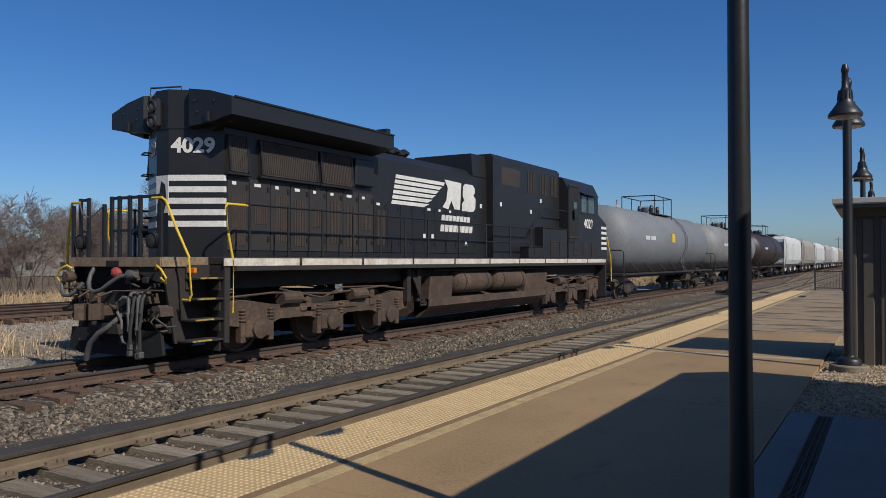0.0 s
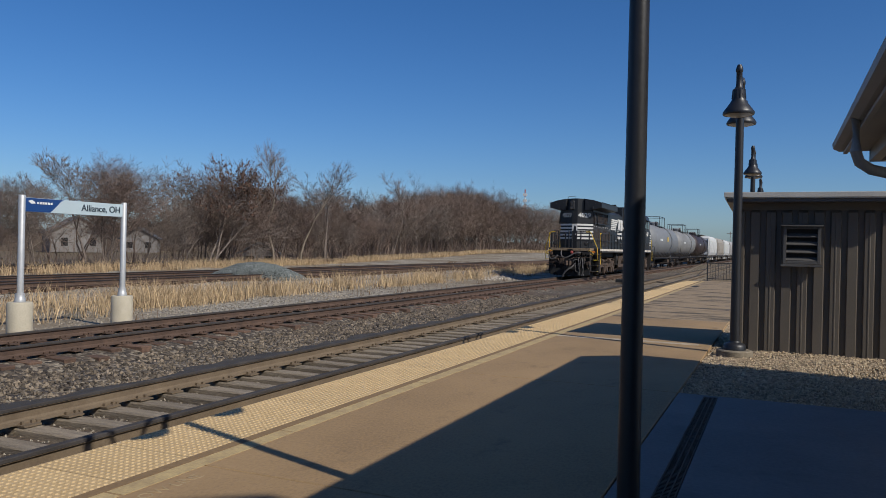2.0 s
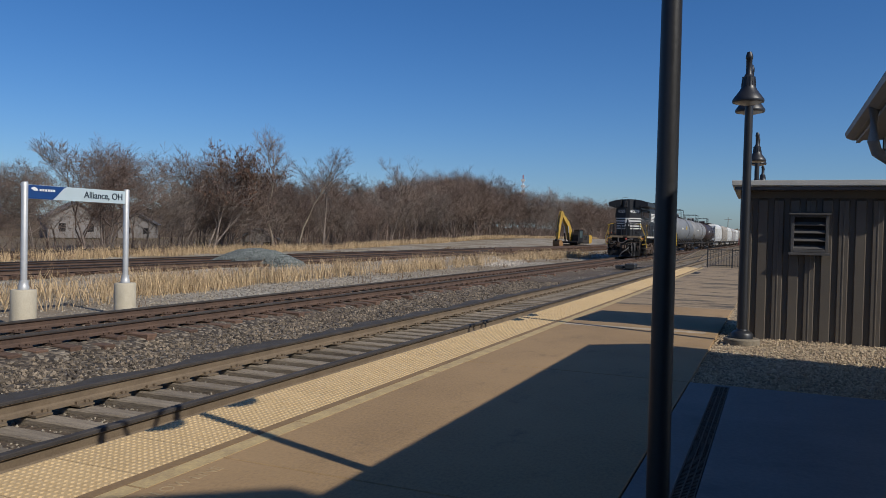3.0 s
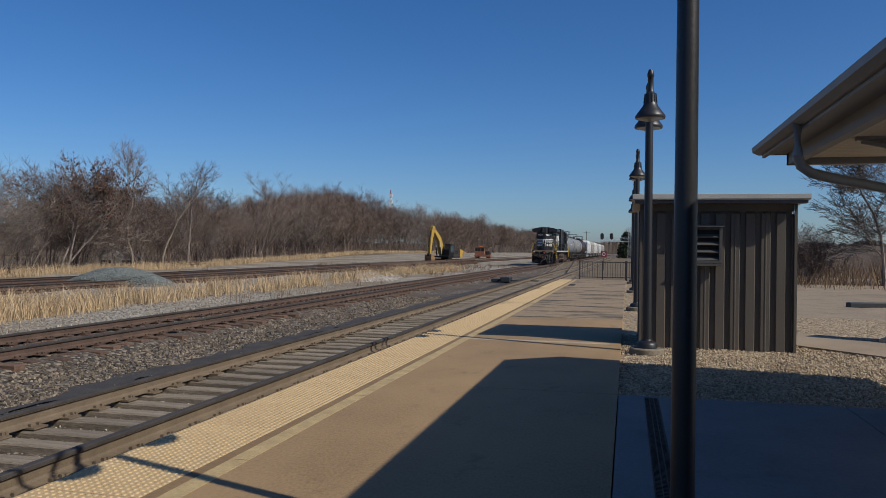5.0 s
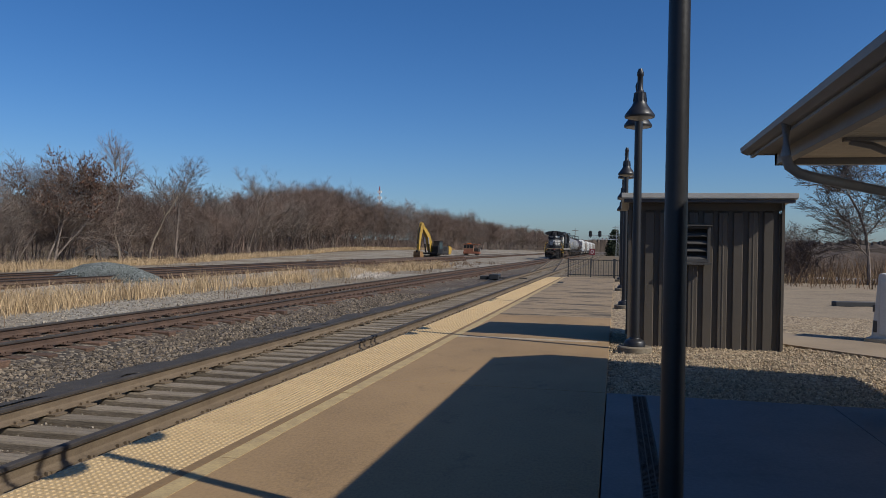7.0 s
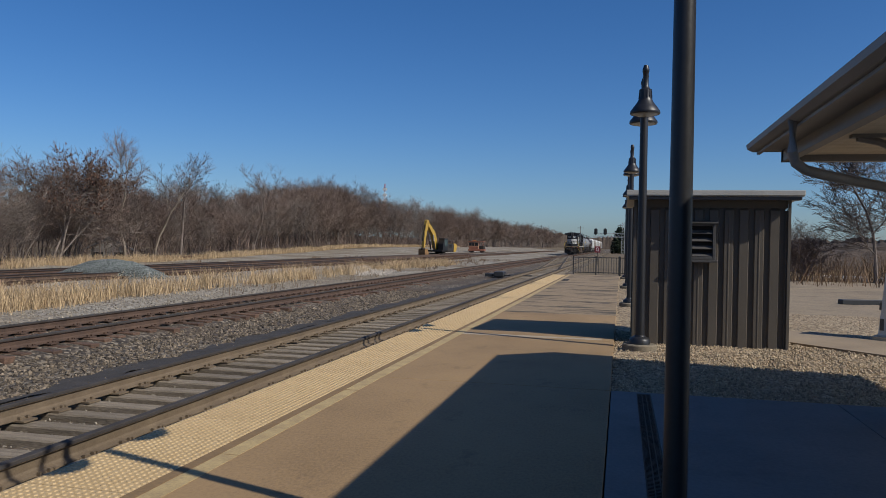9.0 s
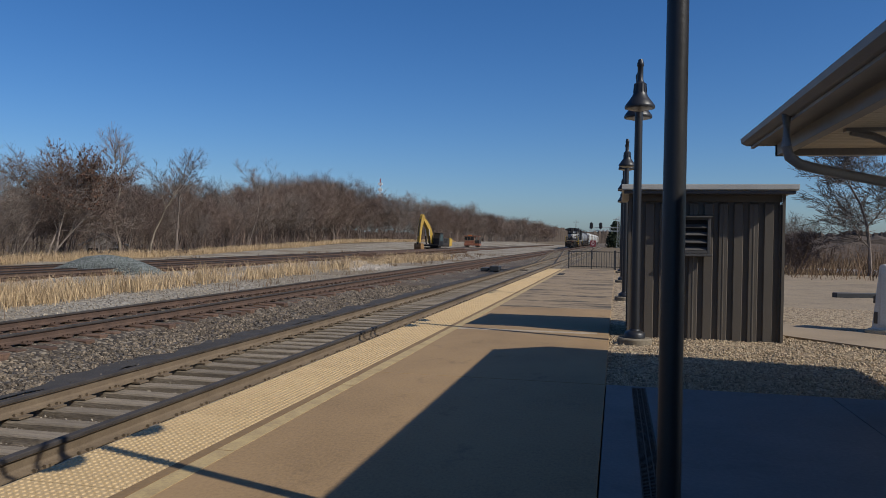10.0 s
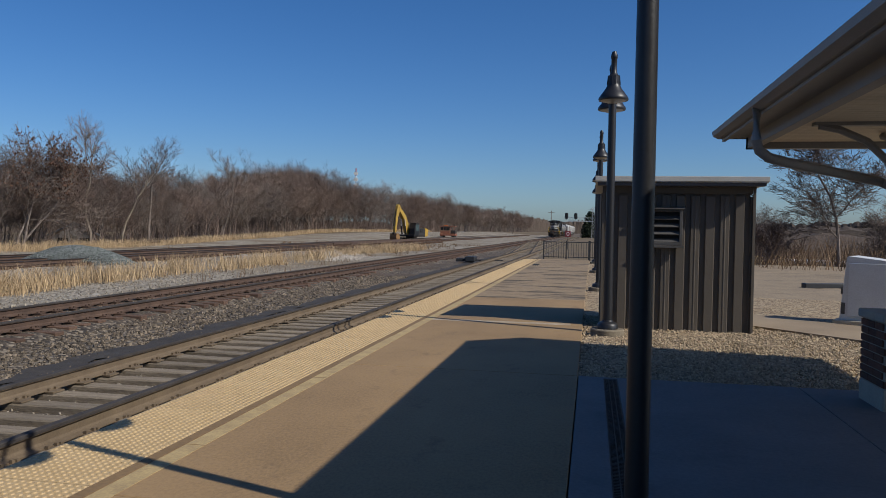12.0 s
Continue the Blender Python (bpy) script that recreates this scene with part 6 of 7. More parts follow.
        tagged(o, "small bare tree in the brush beyond the gravel")
    # undergrowth: dense upright stems
    verts, faces = [], []
    for _ in range(12000):
        y = -14 + 300 * rnd.random() ** 1.1
        x = wood_edge(y) - rnd.uniform(0.3, 14)
        if y < 57 and rnd.random() < 0.5:
            continue
        h = rnd.uniform(0.8, 3.0) * (1 + 0.4 * smooth01(y, 80, 250))
        w = rnd.uniform(0.008, 0.02) * (1 + smooth01(y, 60, 250) * 1.6)
        a = rnd.uniform(0, 3.14)
        lx, ly = rnd.gauss(0, 0.42) * h, rnd.gauss(0, 0.42) * h
        z = ground_z(x, y) - 0.1
        k = len(verts)
        dx, dy = math.cos(a) * w, math.sin(a) * w
        verts += [(x - dx, y - dy, z), (x + dx, y + dy, z), (x + lx + dx * 0.3, y + ly + dy * 0.3, z + h), (x + lx - dx * 0.3, y + ly - dy * 0.3, z + h)]
        faces.append((k, k + 1, k + 2, k + 3))
        for _ in range(5):
            f = rnd.uniform(0.25, 0.95)
            px, py, pz = x + lx * f, y + ly * f, z + h * f
            qx, qy, qz = px + rnd.gauss(0, 0.8), py + rnd.gauss(0, 0.8), pz + rnd.uniform(0.0, 0.9)
            k = len(verts)
            verts += [(px, py, pz), (px + dx * 0.6, py + dy * 0.6, pz), (qx, qy, qz)]
            faces.append((k, k + 1, k + 2))
    o = raw("undergrowth", verts, faces, bark_warm)
    tagged(o, "dense leafless undergrowth of russet stems along the wood", "undergrowth", kind="stuff")
    # brush on the right, beyond the gravel
    verts, faces = [], []
    for _ in range(14000):
        x, y = rnd.uniform(3.5, 60), rnd.uniform(36, 66)
        h, w, a = rnd.uniform(0.4, 2.3), rnd.uniform(0.012, 0.03), rnd.uniform(0, 3.14)
        lx, ly = rnd.gauss(0, 0.3) * h, rnd.gauss(0, 0.3) * h
        k = len(verts)
        dx, dy = math.cos(a) * w, math.sin(a) * w
        verts += [(x - dx, y - dy, -0.6), (x + dx, y + dy, -0.6), (x + lx, y + ly, -0.6 + h)]
        faces.append((k, k + 1, k + 2))
    o = raw("brush", verts, faces, straw_red)
    tagged(o, "dry brown weeds and brush in the field", "brush", kind="stuff")
    # bank of brown earth and brush beyond the field
    verts, faces = [], []
    nx, ny = 90, 12
    for j in range(ny):
        for i in range(nx):
            x, y = 5 + i * 1.1, 74 + j * 1.3
            z = -0.6 + 2.5 * math.sin(math.pi * j / (ny - 1)) ** 0.8 * (0.85 + 0.35 * noise.noise((x * 0.12, y * 0.2, 4.0))) + 0.35 * noise.noise((x * 0.9, y * 0.9, 2.0)) * (0 < j < ny - 1)
            verts.append((x, y, z))
    for j in range(ny - 1):
        for i in range(nx - 1):
            k = j * nx + i
            faces.append((k, k + 1, k + nx + 1, k + nx))
    tagged(raw("earth_bank", verts, faces, M("bank_earth", (0.105, 0.07, 0.046), (0.035, 0.025, 0.018), 0.5, 3, 0.95, 0.6, third=(0.07, 0.048, 0.033), rdist=0.3)), "low bank of brown earth and brush beyond the field", "bank", kind="structure")
    # far woods: long uneven ridges
    for name, lab, pts, h in (("far_woods", "distant leafless woods on low hills", [(-150, 560), (-70, 640), (-30, 690), (10, 700), (120, 640), (300, 500)], 14.0), ("far_woods", "distant leafless woods beyond the field", [(30, 230), (120, 200), (300, 120)], 5.0), ("far_woods", "distant leafless woods behind the yard", [(-120, -60), (-112, 40), (-84, 110), (-76, 170), (-80, 330)], 4.6)):
        verts, faces = [], []
        n = 0
        for (xa, ya), (xb, yb) in zip(pts, pts[1:]):
            steps = int(math.hypot(xb - xa, yb - ya) / 1.6)
            for i in range(steps):
                t = i / steps
                x, y = xa + (xb - xa) * t, ya + (yb - ya) * t
                top = h * (0.72 + 0.3 * noise.noise((x * 0.05, y * 0.05, 3)) + 0.14 * rnd.random())
                verts += [(x, y, -2), (x + rnd.gauss(0, 0.6), y + 4, top * 0.75), (x + rnd.gauss(0, 0.6), y + 7, top)]
                if n:
                    k = len(verts) - 6
                    faces += [(k, k + 3, k + 4, k + 1), (k + 1, k + 4, k + 5, k + 2)]
                n += 1
        o = raw(name, verts, faces, woods_far)
        tagged(o, lab, "woods", kind="stuff")


def build_grass():
    """Dry straw tufts by the yard tracks and along the wood."""
    rnd = random.Random(77)
    for name, lab, mat, count, pick, h0, h1 in (
            ("tall_grass", "tall dry straw-coloured grass between the tracks", straw, 1900, lambda: (rnd.uniform(-18.6, -16.4), 17 + 58 * rnd.random() ** 1.25), 0.38, 0.82),
            ("tall_grass", "dry straw-coloured grass by the name sign", straw, 260, lambda: (rnd.uniform(-19.0, -15.6), rnd.uniform(9, 19)), 0.2, 0.65),
            ("tall_grass", "dry straw-coloured grass along the wood's foot", straw, 6500, lambda: (0, -10 + 260 * rnd.random() ** 1.5), 0.35, 0.8),
            ("tall_grass", "dry straw-coloured grass in the field beyond the gravel", straw, 1500, lambda: (rnd.uniform(4, 45), rnd.uniform(46, 70)), 0.4, 1.1),
            ("weeds", "low reddish dry weeds in the yard", straw_red, 1300, lambda: (rnd.uniform(-36, -14), 8 + 90 * rnd.random()), 0.12, 0.4)):
        verts, faces = [], []
        for _ in range(count):
            x, y = pick()
            if x == 0:
                x = wood_edge(y) + rnd.uniform(-1.0, 1.9)
            if noise.noise((x * 0.45, y * 0.3, 1.7)) < -0.06 and rnd.random() < 0.8:
                continue
            g = ground_z(x, y)
            far = 1 + smooth01(y, 40, 200) * 2.5
            for _ in range(9):
                h = rnd.uniform(h0 * 0.5, h1) * (0.98 + 0.5 * noise.noise((x * 0.8, y * 0.5, 5.1)))
                bx, by = x + rnd.gauss(0, 0.17), y + rnd.gauss(0, 0.17)
                a, w = rnd.uniform(0, 3.14), rnd.uniform(0.006, 0.012) * far
                dx, dy = math.cos(a) * w, math.sin(a) * w
                lx, ly = rnd.gauss(0, 0.34) * h, rnd.gauss(0, 0.34) * h
                k = len(verts)
                verts += [(bx - dx, by - dy, g - 0.03), (bx + dx, by + dy, g - 0.03), (bx + lx * 0.4 + dx * 0.8, by + ly * 0.4 + dy * 0.8, g + h * 0.6), (bx + lx * 0.4 - dx * 0.8, by + ly * 0.4 - dy * 0.8, g + h * 0.6), (bx + lx, by + ly, g + h)]
                faces += [(k, k + 1, k + 2, k + 3), (k + 3, k + 2, k + 4)]
        tagged(raw(name, verts, faces, mat), lab, "grass", kind="stuff")


def build_pile():
    rnd = random.Random(13)
    pl = thing("gravel_pile", "low heap of grey-green crushed stone in the yard", "gravel heap", at=pose(-25.9, 34.4, -0.55, 0, 0, 30))
    bm = B()
    rings = []
    for r, h in ((2.3, 0.0), (1.9, 0.22), (1.4, 0.55), (0.85, 0.8), (0.35, 0.9)):
        rings.append([bm.verts.new((1.25 * r * math.cos(a * 0.3142) * (1 + rnd.uniform(-0.08, 0.08)), 0.8 * r * math.sin(a * 0.3142) * (1 + rnd.uniform(-0.08, 0.08)), h + rnd.uniform(-0.05, 0.05))) for a in range(20)])
    for a, b in zip(rings, rings[1:]):
        for i in range(20):
            bm.faces.new((a[i], a[(i + 1) % 20], b[(i + 1) % 20], b[i]))
    bm.faces.new(rings[-1])
    part("mound", bm, pile_heap, pl, smooth=True)
    verts, faces = [], []
    for _ in range(9000):
        a, q = rnd.uniform(0, 6.283), math.sqrt(rnd.random())
        x, y = 2.9 * q * math.cos(a), 1.9 * q * math.sin(a)
        z = 0.92 * (1 - q ** 1.7) ** 1.1
        s = rnd.uniform(0.025, 0.065)
        k = len(verts)
        for v in STONE:
            verts.append((x + v.x * s * rnd.uniform(0.7, 1.3), y + v.y * s, min(z, 1.0) + v.z * s))
        faces += [(i + k, j + k, l + k) for i, j, l in STONE_F]
    raw("stones", verts, faces, pile_stone, pl)["kind"] = "stuff"


def build_pale_heap():
    """A low spread of pale broken stone at the end of the stacked panels."""
    rnd = random.Random(23)
    hp = thing("stone_heap", "low spread of pale broken stone in the yard", "gravel heap", at=pose(-17.6, 50, -0.56, 0, 0, 10))
    verts, faces = [], []
    for _ in range(4200):
        a, q = rnd.uniform(0, 6.283), rnd.random() ** 0.7
        x, y = 2.1 * q * math.cos(a), 6.0 * q * math.sin(a)
        z = 0.5 * (1 - q) * (0.8 + 0.5 * noise.noise((x, y * 0.5, 1)))
        s = rnd.uniform(0.04, 0.11)
        k = len(verts)
        for v in STONE:
            verts.append((x + v.x * s * rnd.uniform(0.7, 1.3), y + v.y * s, z + v.z * s))
        faces += [(i + k, j + k, l + k) for i, j, l in STONE_F]
    raw("stones", verts, faces, M("broken_stone_pale", (0.42, 0.37, 0.31), (0.22, 0.19, 0.155), 3, 25, 0.9, 0.3, var=0.4), hp)["kind"] = "stuff"


def build_excavator():
    ex = thing("excavator", "yellow tracked excavator with its boom folded up, beside stacked track", "excavator", at=pose(-24.2, 96, -0.48, 0, 0, 68) @ Matrix.Scale(0.95, 4))
    ye = M("machine_yellow", (0.50, 0.31, 0.045), (0.33, 0.20, 0.035), 2.5, 20, 0.55, 0.1, stain=((0.12, 0.07, 0.03), 2.0, 0.52, 0.7, 0.7))
    for y in (-1.05, 1.05):
        tr = part("crawler", prism(B(), [(0.0, 0.35), (0.2, 0.05), (0.5, 0.0), (3.1, 0.0), (3.4, 0.05), (3.6, 0.35), (3.5, 0.66), (3.2, 0.78), (0.4, 0.78), (0.1, 0.66)], y - 0.28, y + 0.28), grime_dark, ex)
        for k in range(6):
            part("roller", lathe(B(), [(0.13, -0.3), (0.13, 0.3)], (0.5 + k * 0.52, y, 0.2), 10, "y"), grime, tr)
        for x in (0.36, 3.24):
            part("sprocket", lathe(B(), [(0.27, -0.3), (0.27, 0.3)], (x, y, 0.4), 14, "y"), grime, tr)
        part("track_guard", box(B(), 0.7, 2.9, y - 0.2, y + 0.2, 0.78, 0.86, 0.01), grime, tr)
    part("turntable", lathe(B(), [(0.75, 0.7), (0.75, 1.0)], (1.7, 0, 0), 18), grime_dark, ex)
    part("house", box(B(), 0.5, 3.2, -1.25, 1.25, 0.98, 1.25, 0.04), grime_dark, ex)
    hood = part("engine_cover", prism(B(), [(1.75, 1.25), (3.2, 1.25), (3.2, 2.0), (3.0, 2.15), (1.75, 2.15)], -1.22, 1.22), black_dusty, ex)
    for k in range(4):
        part("grille_slat", box(B(), 2.0 + k * 0.2, 2.1 + k * 0.2, -1.235, -1.215, 1.5, 2.0), void_dark, hood)
    part("counterweight", prism(B(), [(3.2, 1.0), (3.75, 1.05), (3.9, 1.4), (3.85, 2.05), (3.2, 2.2)], -1.25, 1.25), ye, ex)
    cb = part("cab", prism(B(), [(0.62, 1.05), (1.72, 1.05), (1.72, 2.75), (0.92, 2.75), (0.66, 2.1)], -1.25, -0.35), black, ex, "dark glazed cab")
    part("window", box(B(), 1.0, 1.62, -1.262, -1.248, 1.75, 2.62), cab_glass, cb)
    part("cab_roof", box(B(), 0.88, 1.76, -1.28, -0.32, 2.75, 2.84, 0.03), black, cb)
    part("handrail", pipe(B(), [(1.8, -1.2, 2.15), (1.8, -1.2, 2.55), (2.9, -1.2, 2.55), (2.9, -1.2, 2.15)], 0.025, 6), black, ex)
    part("exhaust", tube(B(), (2.5, 0.5, 2.1), (2.5, 0.5, 2.7), 0.07, seg=8), black, ex)
    part("boom", prism(B(), [(0.95, 1.25), (1.2, 1.6), (1.0, 2.7), (0.45, 3.7), (-0.35, 4.45), (-1.05, 4.9), (-1.2, 4.65), (-0.65, 4.05), (0.0, 3.3), (0.35, 2.5), (0.5, 1.5)], 0.02, 0.48), ye, ex)
    st = part("stick", prism(B(), [(-1.0, 5.2), (-0.78, 4.85), (-1.35, 3.6), (-1.75, 1.5), (-2.0, 1.5), (-1.85, 3.4), (-1.42, 5.1), (-1.2, 5.3)], 0.06, 0.44), ye, ex)
    part("bucket_link", box(B(), -2.2, -1.7, 0.1, 0.4, 1.25, 1.55, 0.03), grime_dark, st)
    part("bucket", prism(B(), [(-2.15, 1.4), (-1.6, 1.4), (-1.35, 0.85), (-1.5, 0.3), (-2.0, 0.02), (-2.35, 0.1), (-2.1, 0.5), (-2.2, 0.9)], -0.3, 0.8), M("bucket_rust", (0.30, 0.17, 0.06), (0.16, 0.08, 0.035), 2, 20, 0.7, 0.2), ex, "worn rusty bucket")
    for y in (-0.08, 0.58):
        part("boom_ram", tube(B(), (0.3, y, 1.3), (0.1, y, 2.4), 0.1, seg=8), grime_dark, ex)
        part("ram_rod", tube(B(), (0.1, y, 2.4), (0.0, y, 3.3), 0.06, seg=8), steel_pole, ex)
    part("stick_ram", tube(B(), (0.35, 0.25, 4.15), (-0.85, 0.25, 5.05), 0.09, seg=8), grime_dark, ex)
    part("bucket_ram", tube(B(), (-1.55, 0.25, 4.6), (-2.05, 0.25, 2.4), 0.08, seg=8), grime_dark, st)


def build_cart():
    ct = thing("rail_machine", "faded red and cream track maintenance machine in the yard", "rail machine", at=pose(-31.9, 166, ground_z(-31.9, 166) + 0.05, 0, 0, 0))
    red = M("machine_red", (0.30, 0.115, 0.06), (0.18, 0.065, 0.04), 1.5, 20, 0.6, 0.05)
    cream = M("machine_cream", (0.40, 0.24, 0.14), (0.26, 0.13, 0.08), 1.5, 20, 0.6, 0.05)
    part("chassis", box(B(), -1.3, 2.2, -1.2, 1.2, 0.3, 0.75, 0.05), red, ct)
    part("body", box(B(), -1.2, 1.0, -1.1, 1.1, 0.75, 2.3, 0.06), cream, ct)
    part("roof", box(B(), -1.35, 2.1, -1.2, 1.2, 2.3, 2.45, 0.03), red, ct)
    for a, b in ((-1.1, -0.55), (-0.45, 0.05), (0.15, 0.9)):
        part("window", box(B(), a, b, -1.13, -1.09, 1.45, 2.15), void_dark, ct)
    part("side_panel", box(B(), -1.1, 0.9, -1.125, -1.095, 0.82, 1.3, 0.01), red, ct)
    part("light_bar", box(B(), -0.4, 0.4, -0.9, -0.7, 2.45, 2.6, 0.02), orange, ct)
    part("engine", box(B(), 1.1, 2.1, -1.0, 1.0, 0.75, 1.5, 0.08), grime_dark, ct)
    for x in (-0.8, 1.6):
        part("wheel", lathe(B(), [(0.38, -1.15), (0.38, 1.15)], (x, 0, 0.35), 14, "y"), grime_dark, ct)
    for x in (1.15, 2.0):
        part("post", box(B(), x - 0.04, x + 0.04, -1.05, -0.97, 1.5, 2.3), red, ct)


def build_tie_stack():
    """Panels of old track stacked beside the yard lead."""
    st = thing("track_panel_stack", "stacked rusty track panels beside the yard lead", "track panels", at=pose(-21.2, 62, -0.5, 0, 0, 2.3))
    for lev in range(2):
        for k in range(54):
            if lev and k % 2:
                continue
            part("tie", box(B(), -1.3, 1.3, k * 0.9, k * 0.9 + 0.25, 0.02 + lev * 0.36, 0.18 + lev * 0.36), tie_brown, st)
        for x in (-0.75, 0.75):
            part("rail", box(B(), x - 0.07, x + 0.07, 0, 48.5, 0.18 + lev * 0.36, 0.34 + lev * 0.36, 0.01), rail_rust, st)


def build_houses():
    wall_p = M("house_siding", (0.24, 0.22, 0.20), (0.17, 0.155, 0.14), 1, 10, 0.8, 0.05, stretch=(1, 1, 12))
    roof_p = M("house_roof", (0.11, 0.11, 0.115), (0.07, 0.07, 0.075), 1, 10, 0.9, 0.2)
    for x, y, w, d, h, rot, lab in ((-86, 86, 5, 6, 1.9, 40, "white gabled house beyond the wood"), (-88, 76, 7, 6, 2.4, 60, "low grey-roofed house beyond the wood"), (-96, 60, 8, 7, 2.2, 70, "grey-roofed house beyond the wood"), (-98, 45, 9, 7, 1.2, 30, "low brown-roofed house beyond the wood"), (-46.5, 62, 3.4, 2.4, 0.7, 35, "small white shed in the wood")):
        hs = thing("house", lab, "house", at=pose(x, y, -0.4, 0, 0, rot))
        part("wall", box(B(), -w / 2, w / 2, -d / 2, d / 2, 0, h), wall_p, hs)
        part("roof", prism(B(), [(-w / 2 - 0.4, h), (0, h + w * 0.32), (w / 2 + 0.4, h), (w / 2 + 0.4, h + 0.15), (0, h + w * 0.32 + 0.2), (-w / 2 - 0.4, h + 0.15)], -d / 2 - 0.3, d / 2 + 0.3), roof_p, hs)
        part("gable", prism(B(), [(-w / 2, h), (0, h + w * 0.31), (w / 2, h)], -d / 2, d / 2), wall_p, hs)
        for q in (-0.25, 0.25):
            part("window", box(B(), q * w - 0.4, q * w + 0.4, -d / 2 - 0.03, -d / 2 + 0.02, h * 0.35, h * 0.8), void_dark, hs)
    sp = thing("steeple", "white church steeple above the trees", "steeple", at=pose(-150, 118, 0))
    part("tower", box(B(), -1.1, 1.1, -1.1, 1.1, -1, 5.5), wall_p, sp)
    part("belfry", box(B(), -0.8, 0.8, -0.8, 0.8, 5.5, 7.2), wall_p, sp)
    part("spire", lathe(B(), [(0.9, 7.2), (0.5, 8.4), (0.05, 10.6)], seg=8), wall_p, sp)


def build_far_fittings():
    mt = thing("radio_mast", "slender red and white radio mast beyond the wood", "mast", at=pose(-126.5, 400, 0))
    red = M("mast_red", (0.4, 0.1, 0.08), (0.3, 0.08, 0.07), 2, 10, 0.6, 0.0)
    for k in range(8):
        part("section", box(B(), -0.22, 0.22, -0.22, 0.22, k * 4.2, k * 4.2 + 4.2), red if k % 2 else white_paint, mt)
    for k in range(3):
        part("antenna", box(B(), -1.1, 1.1, -0.3, 0.3, 30 - k * 3.2, 31.4 - k * 3.2), white_paint, mt)
    wood_pole = M("pole_wood", (0.17, 0.13, 0.10), (0.1, 0.075, 0.06), 2, 20, 0.9, 0.2)
    for x, y, h in ((24, 150, 8), (34, 200, 8.5), (6, 300, 11), (-1, 330, 12), (12, 360, 12), (-16, 300, 10), (-34, 330, 11)):
        up = thing("utility_pole", "weathered wooden utility pole with a crossarm", "utility pole", "utility poles", at=pose(x, y, -0.6))
        part("pole", tube(B(), (0, 0, 0), (0, 0, h), 0.15, 0.1, 8), wood_pole, up)
        part("crossarm", box(B(), -1.2, 1.2, -0.06, 0.06, h - 0.8, h - 0.65), wood_pole, up)
    eg = thing("evergreen_tree", "dark evergreen beside the far tracks", "tree", at=pose(-1.0, 246, -0.6))
    rnd = random.Random(4)
    part("trunk", tube(B(), (0, 0, 0), (0, 0, 6), 0.25, 0.05, 8), bark, eg)
    verts, faces = [], []
    for _ in range(2600):
        z = rnd.uniform(0.3, 8.0)
        r = 2.9 * (1 - (z / 9.0) ** 2) * math.sqrt(rnd.random())
        a = rnd.uniform(0, 6.283)
        k = len(verts)
        c = Vector((r * math.cos(a), r * math.sin(a), z))
        verts += [c + Vector((rnd.gauss(0, 0.3), rnd.gauss(0, 0.3), rnd.gauss(0, 0.3))) for _ in range(3)]
        faces.append((k, k + 1, k + 2))
    raw("crown", verts, faces, evergreen, eg)
    lg = thing("log", "dark fallen timber lying on the gravel", "log", at=pose(6.9, 24.6, -0.02, 0, 0, -77))
    part("timber", box(B(), -0.13, 0.13, -1.4, 1.4, -0.03, 0.13, 0.02), iron, lg)
    pp = thing("pipe_stack", "pale pipes lying in the field", "pipes", at=pose(14.6, 56, -0.55, 0, 0, 60))
    for k in range(3):
        part("pipe", tube(B(), (k * 0.4, -3, 0.2), (k * 0.4, 3, 0.2), 0.2, seg=10), cab_paint, pp)


def build_switch():
    """Switch machine and rods by the turnout, and the crossover that leads between the tracks."""
    sw = thing("switch_machine", "dark low switch machine with rods between the tracks", "switch machine", at=pose(-7.95, 47.5, -0.5))
    part("case", box(B(), -0.3, 0.3, -0.5, 0.5, 0.02, 0.34, 0.04), iron, sw)
    part("motor", box(B(), -0.25, 0.2, 0.5, 1.0, 0.02, 0.26, 0.04), iron, sw)
    part("rod", tube(B(), (0.2, 0.2, 0.12), (2.0, 0.2, 0.12), 0.03, seg=6), iron, sw)
    part("rod", tube(B(), (0.2, -0.2, 0.12), (2.0, -0.2, 0.12), 0.03, seg=6), iron, sw)
    part("cover", box(B(), -0.9, -0.4, -0.3, 0.4, 0.02, 0.22, 0.03), iron, sw)
    a = math.degrees(math.atan2(5.28, 92.0))
    build_track("crossover_track", "weathered crossover track between the two main tracks", -5.8, 0.0, 92.1, 400, 401, tie_grey, rail_side, rail_top, 0.0, 0.004, 0.5, 8).matrix_basis = pose(-5.8, 57, 0.004, 0, 0, a)


def build_field():
    """Gravel lane and the dark cinder strip beside the near track."""
    bm = B()
    rnd = random.Random(5)
    y = -6.0
    pts_l, pts_r = [], []
    while y < 60:
        pts_l.append((-8.12 + rnd.uniform(-0.15, 0.15), y))
        pts_r.append((-7.75 + rnd.uniform(-0.15, 0.15), y))
        y += 0.5
    vl = [bm.verts.new((x, y, ground_z(x, y) + 0.03)) for x, y in pts_l]
    vr = [bm.verts.new((x, y, ground_z(x, y) + 0.03)) for x, y in pts_r]
    for i in range(len(vl) - 1):
        bm.faces.new((vl[i], vr[i], vr[i + 1], vl[i + 1]))
    o = part("cinder_strip", bm, oily)
    tagged(o, "dark cinder strip between the tracks", "ground", kind="structure")


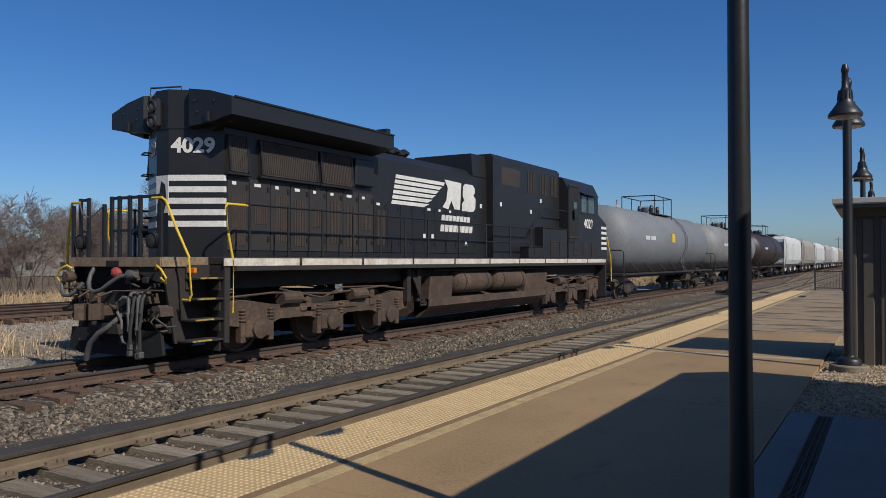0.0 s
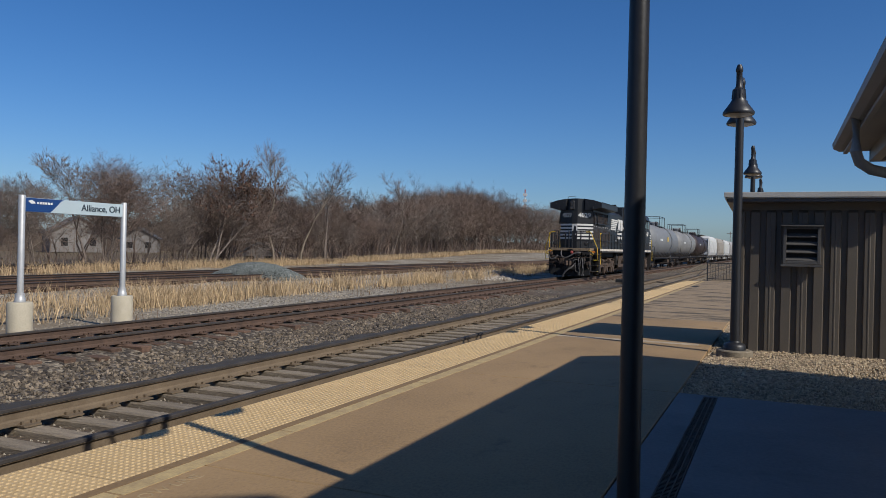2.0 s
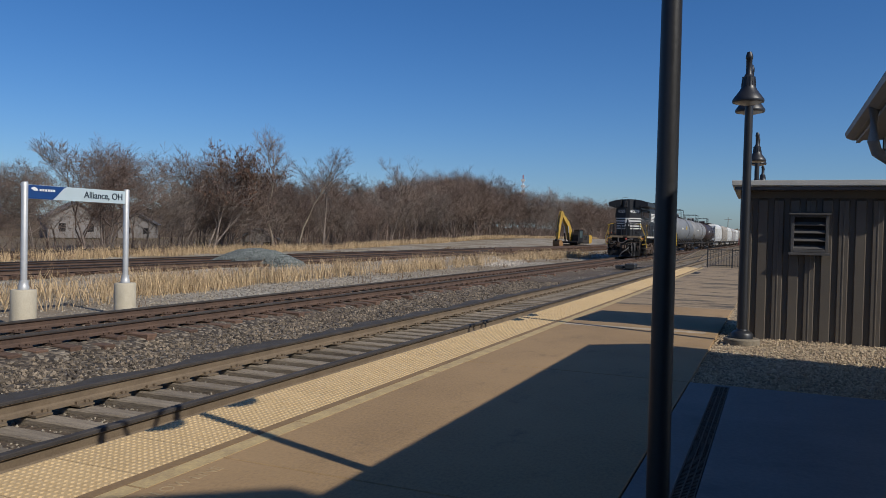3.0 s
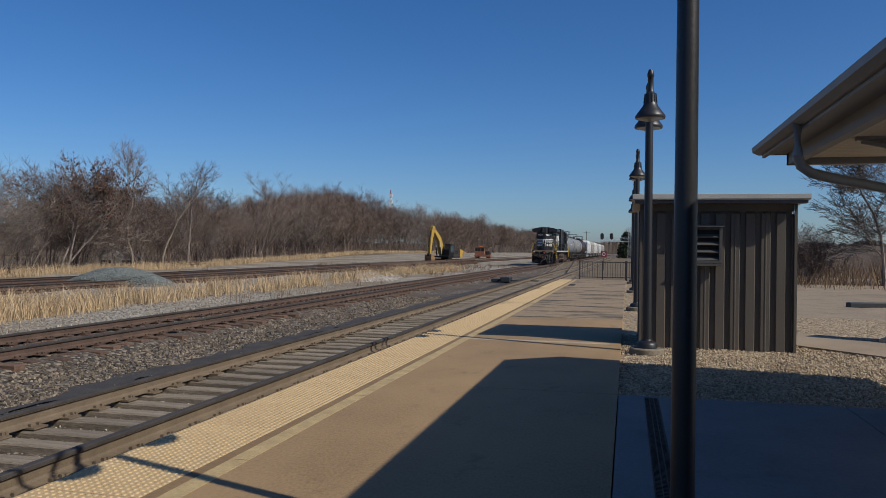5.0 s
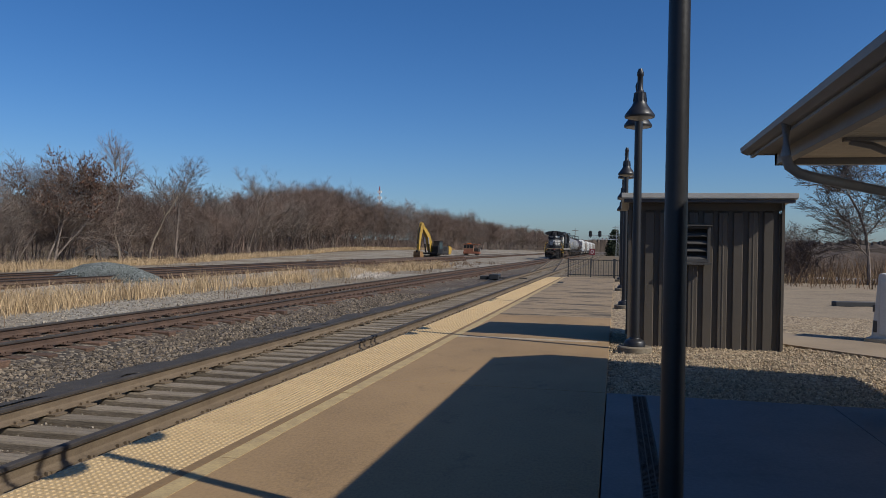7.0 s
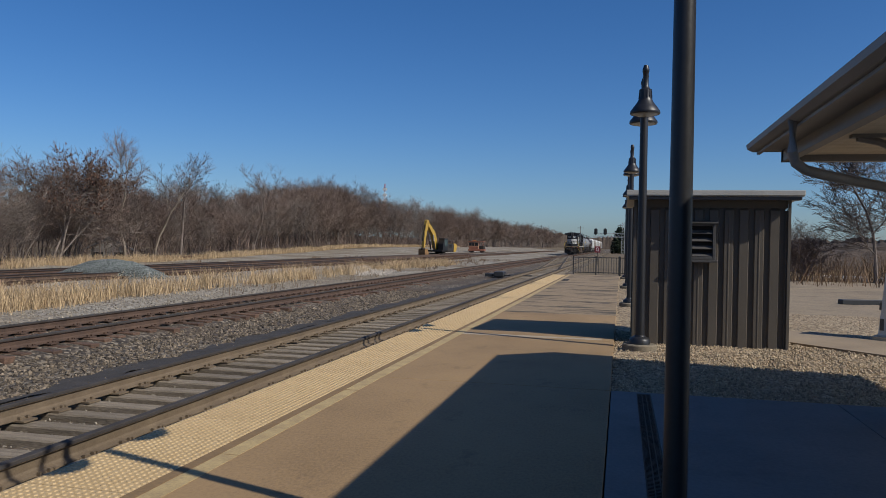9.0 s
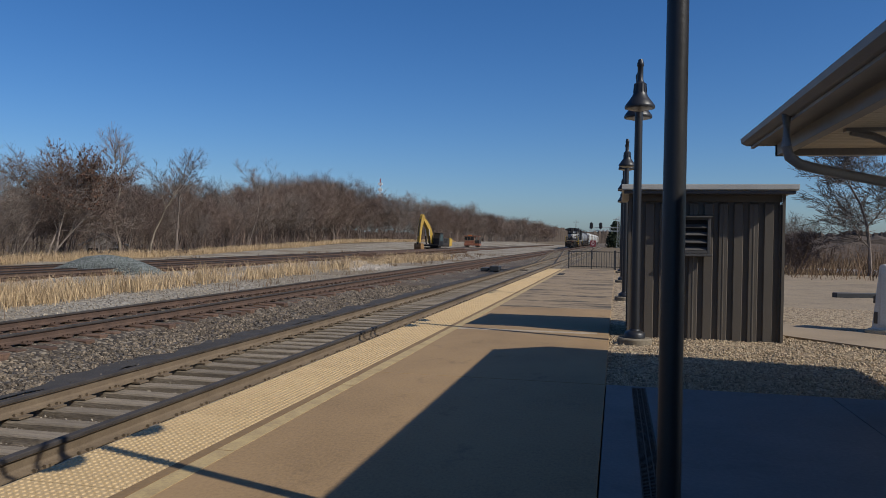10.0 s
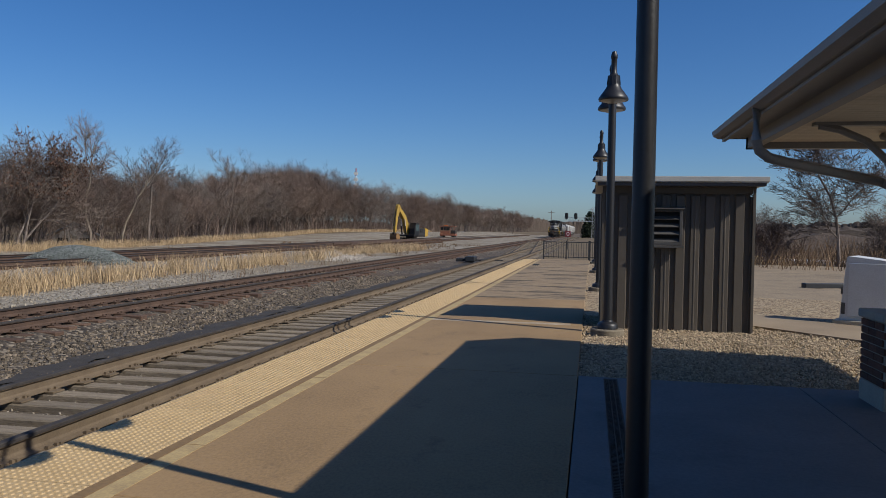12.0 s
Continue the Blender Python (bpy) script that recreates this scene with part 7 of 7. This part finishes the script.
# ---- build ----
build_ground()
build_platform()
build_track("near_track", "grey weathered wooden-tie track along the platform", -5.80, -8, 250, 0.5, 62, tie_grey, rail_side, rail_top, seed=3)
build_track("main_track", "rusty brown wooden-tie main track", -11.08, -8, 420, 5, 80, tie_brown, rail_rust, rail_top, seed=4, jit=0.16)
build_track("yard_track", "rusty yard track among gravel and grass", -25.5, -20, 300, 400, 401, tie_brown, rail_rust, rail_top_dull, 0.0, 0.0, 0.55, 5)
build_track("yard_track", "rusty yard track among gravel and grass", -28.7, -20, 300, 400, 401, tie_brown, rail_rust, rail_top_dull, 0.8, 0.0, 0.55, 6)
build_track("yard_track", "rusty yard track at the foot of the wood", -33.8, -20, 330, 400, 401, tie_brown, rail_rust, rail_top_dull, 9.0, 0.1, 0.6, 7)
build_field()
build_switch()
build_shed()
LAMP = lamp_post(0.062, "dark bronze twin-head platform lamp post with bell shades")
LAMP.matrix_basis = pose(-0.335, 11.93, 0)
for ly in (20.6, 29.4, 38.0):
    copy_thing(LAMP, pose(-0.40, ly, 0))
lamp_post(0.048, "slim dark bronze twin-head lamp post half in shade").matrix_basis = pose(-0.387, 3.58, 0)
build_canopy()
build_station()
build_sign()
build_fence()
build_cabinet()
build_marker()
build_signal_bridge()
CARS = build_train()
build_woods()
build_grass()
build_pile()
build_pale_heap()
build_excavator()
build_cart()
build_tie_stack()
build_houses()
build_far_fittings()
pebbles("ballast_stones", ballast_stone, 34000, -12.9, -4.3, 3.0, 32, ground_z, 0.018, 0.05, 9, None, lambda x, y: not -8.05 < x < -7.8 and abs(x + 5.8) > 1.2 and abs(x + 11.08) > 1.38 or abs(x + 11.08) < 0.6 and (x * 7 + y * 13) % 1 > 0.6)["label"] = "loose grey-brown ballast stones between the tracks"
pebbles("ballast_stones", pale_stone, 11000, -8.4, -4.4, 3.0, 30, ground_z, 0.010, 0.026, 10, None, lambda x, y: not -8.0 < x < -7.85)["label"] = "loose pale ballast stones by the near track"
pebbles("yard_stones", pale_stone, 9000, -24, -12.9, 8.0, 45, ground_z, 0.02, 0.05, 11)["label"] = "loose pale stones in the yard"


def way(t):
    return 18.3 * t - 0.06 * t * t


def motions():
    for car, off in CARS:
        walk(car, [(t, pose(TRACK_X, 8.34 + off + way(t), RAIL_TOP)) for t in (0, 1.5, 3, 4.5, 6, 7.5, 9, 10.5, 12)])
    for wheels, y, r in SPIN[:10]:
        walk(wheels, [(k / 30, pose(0, y, r + 0.004, -math.degrees(way(k / 30) / r))) for k in range(361)])


motions()
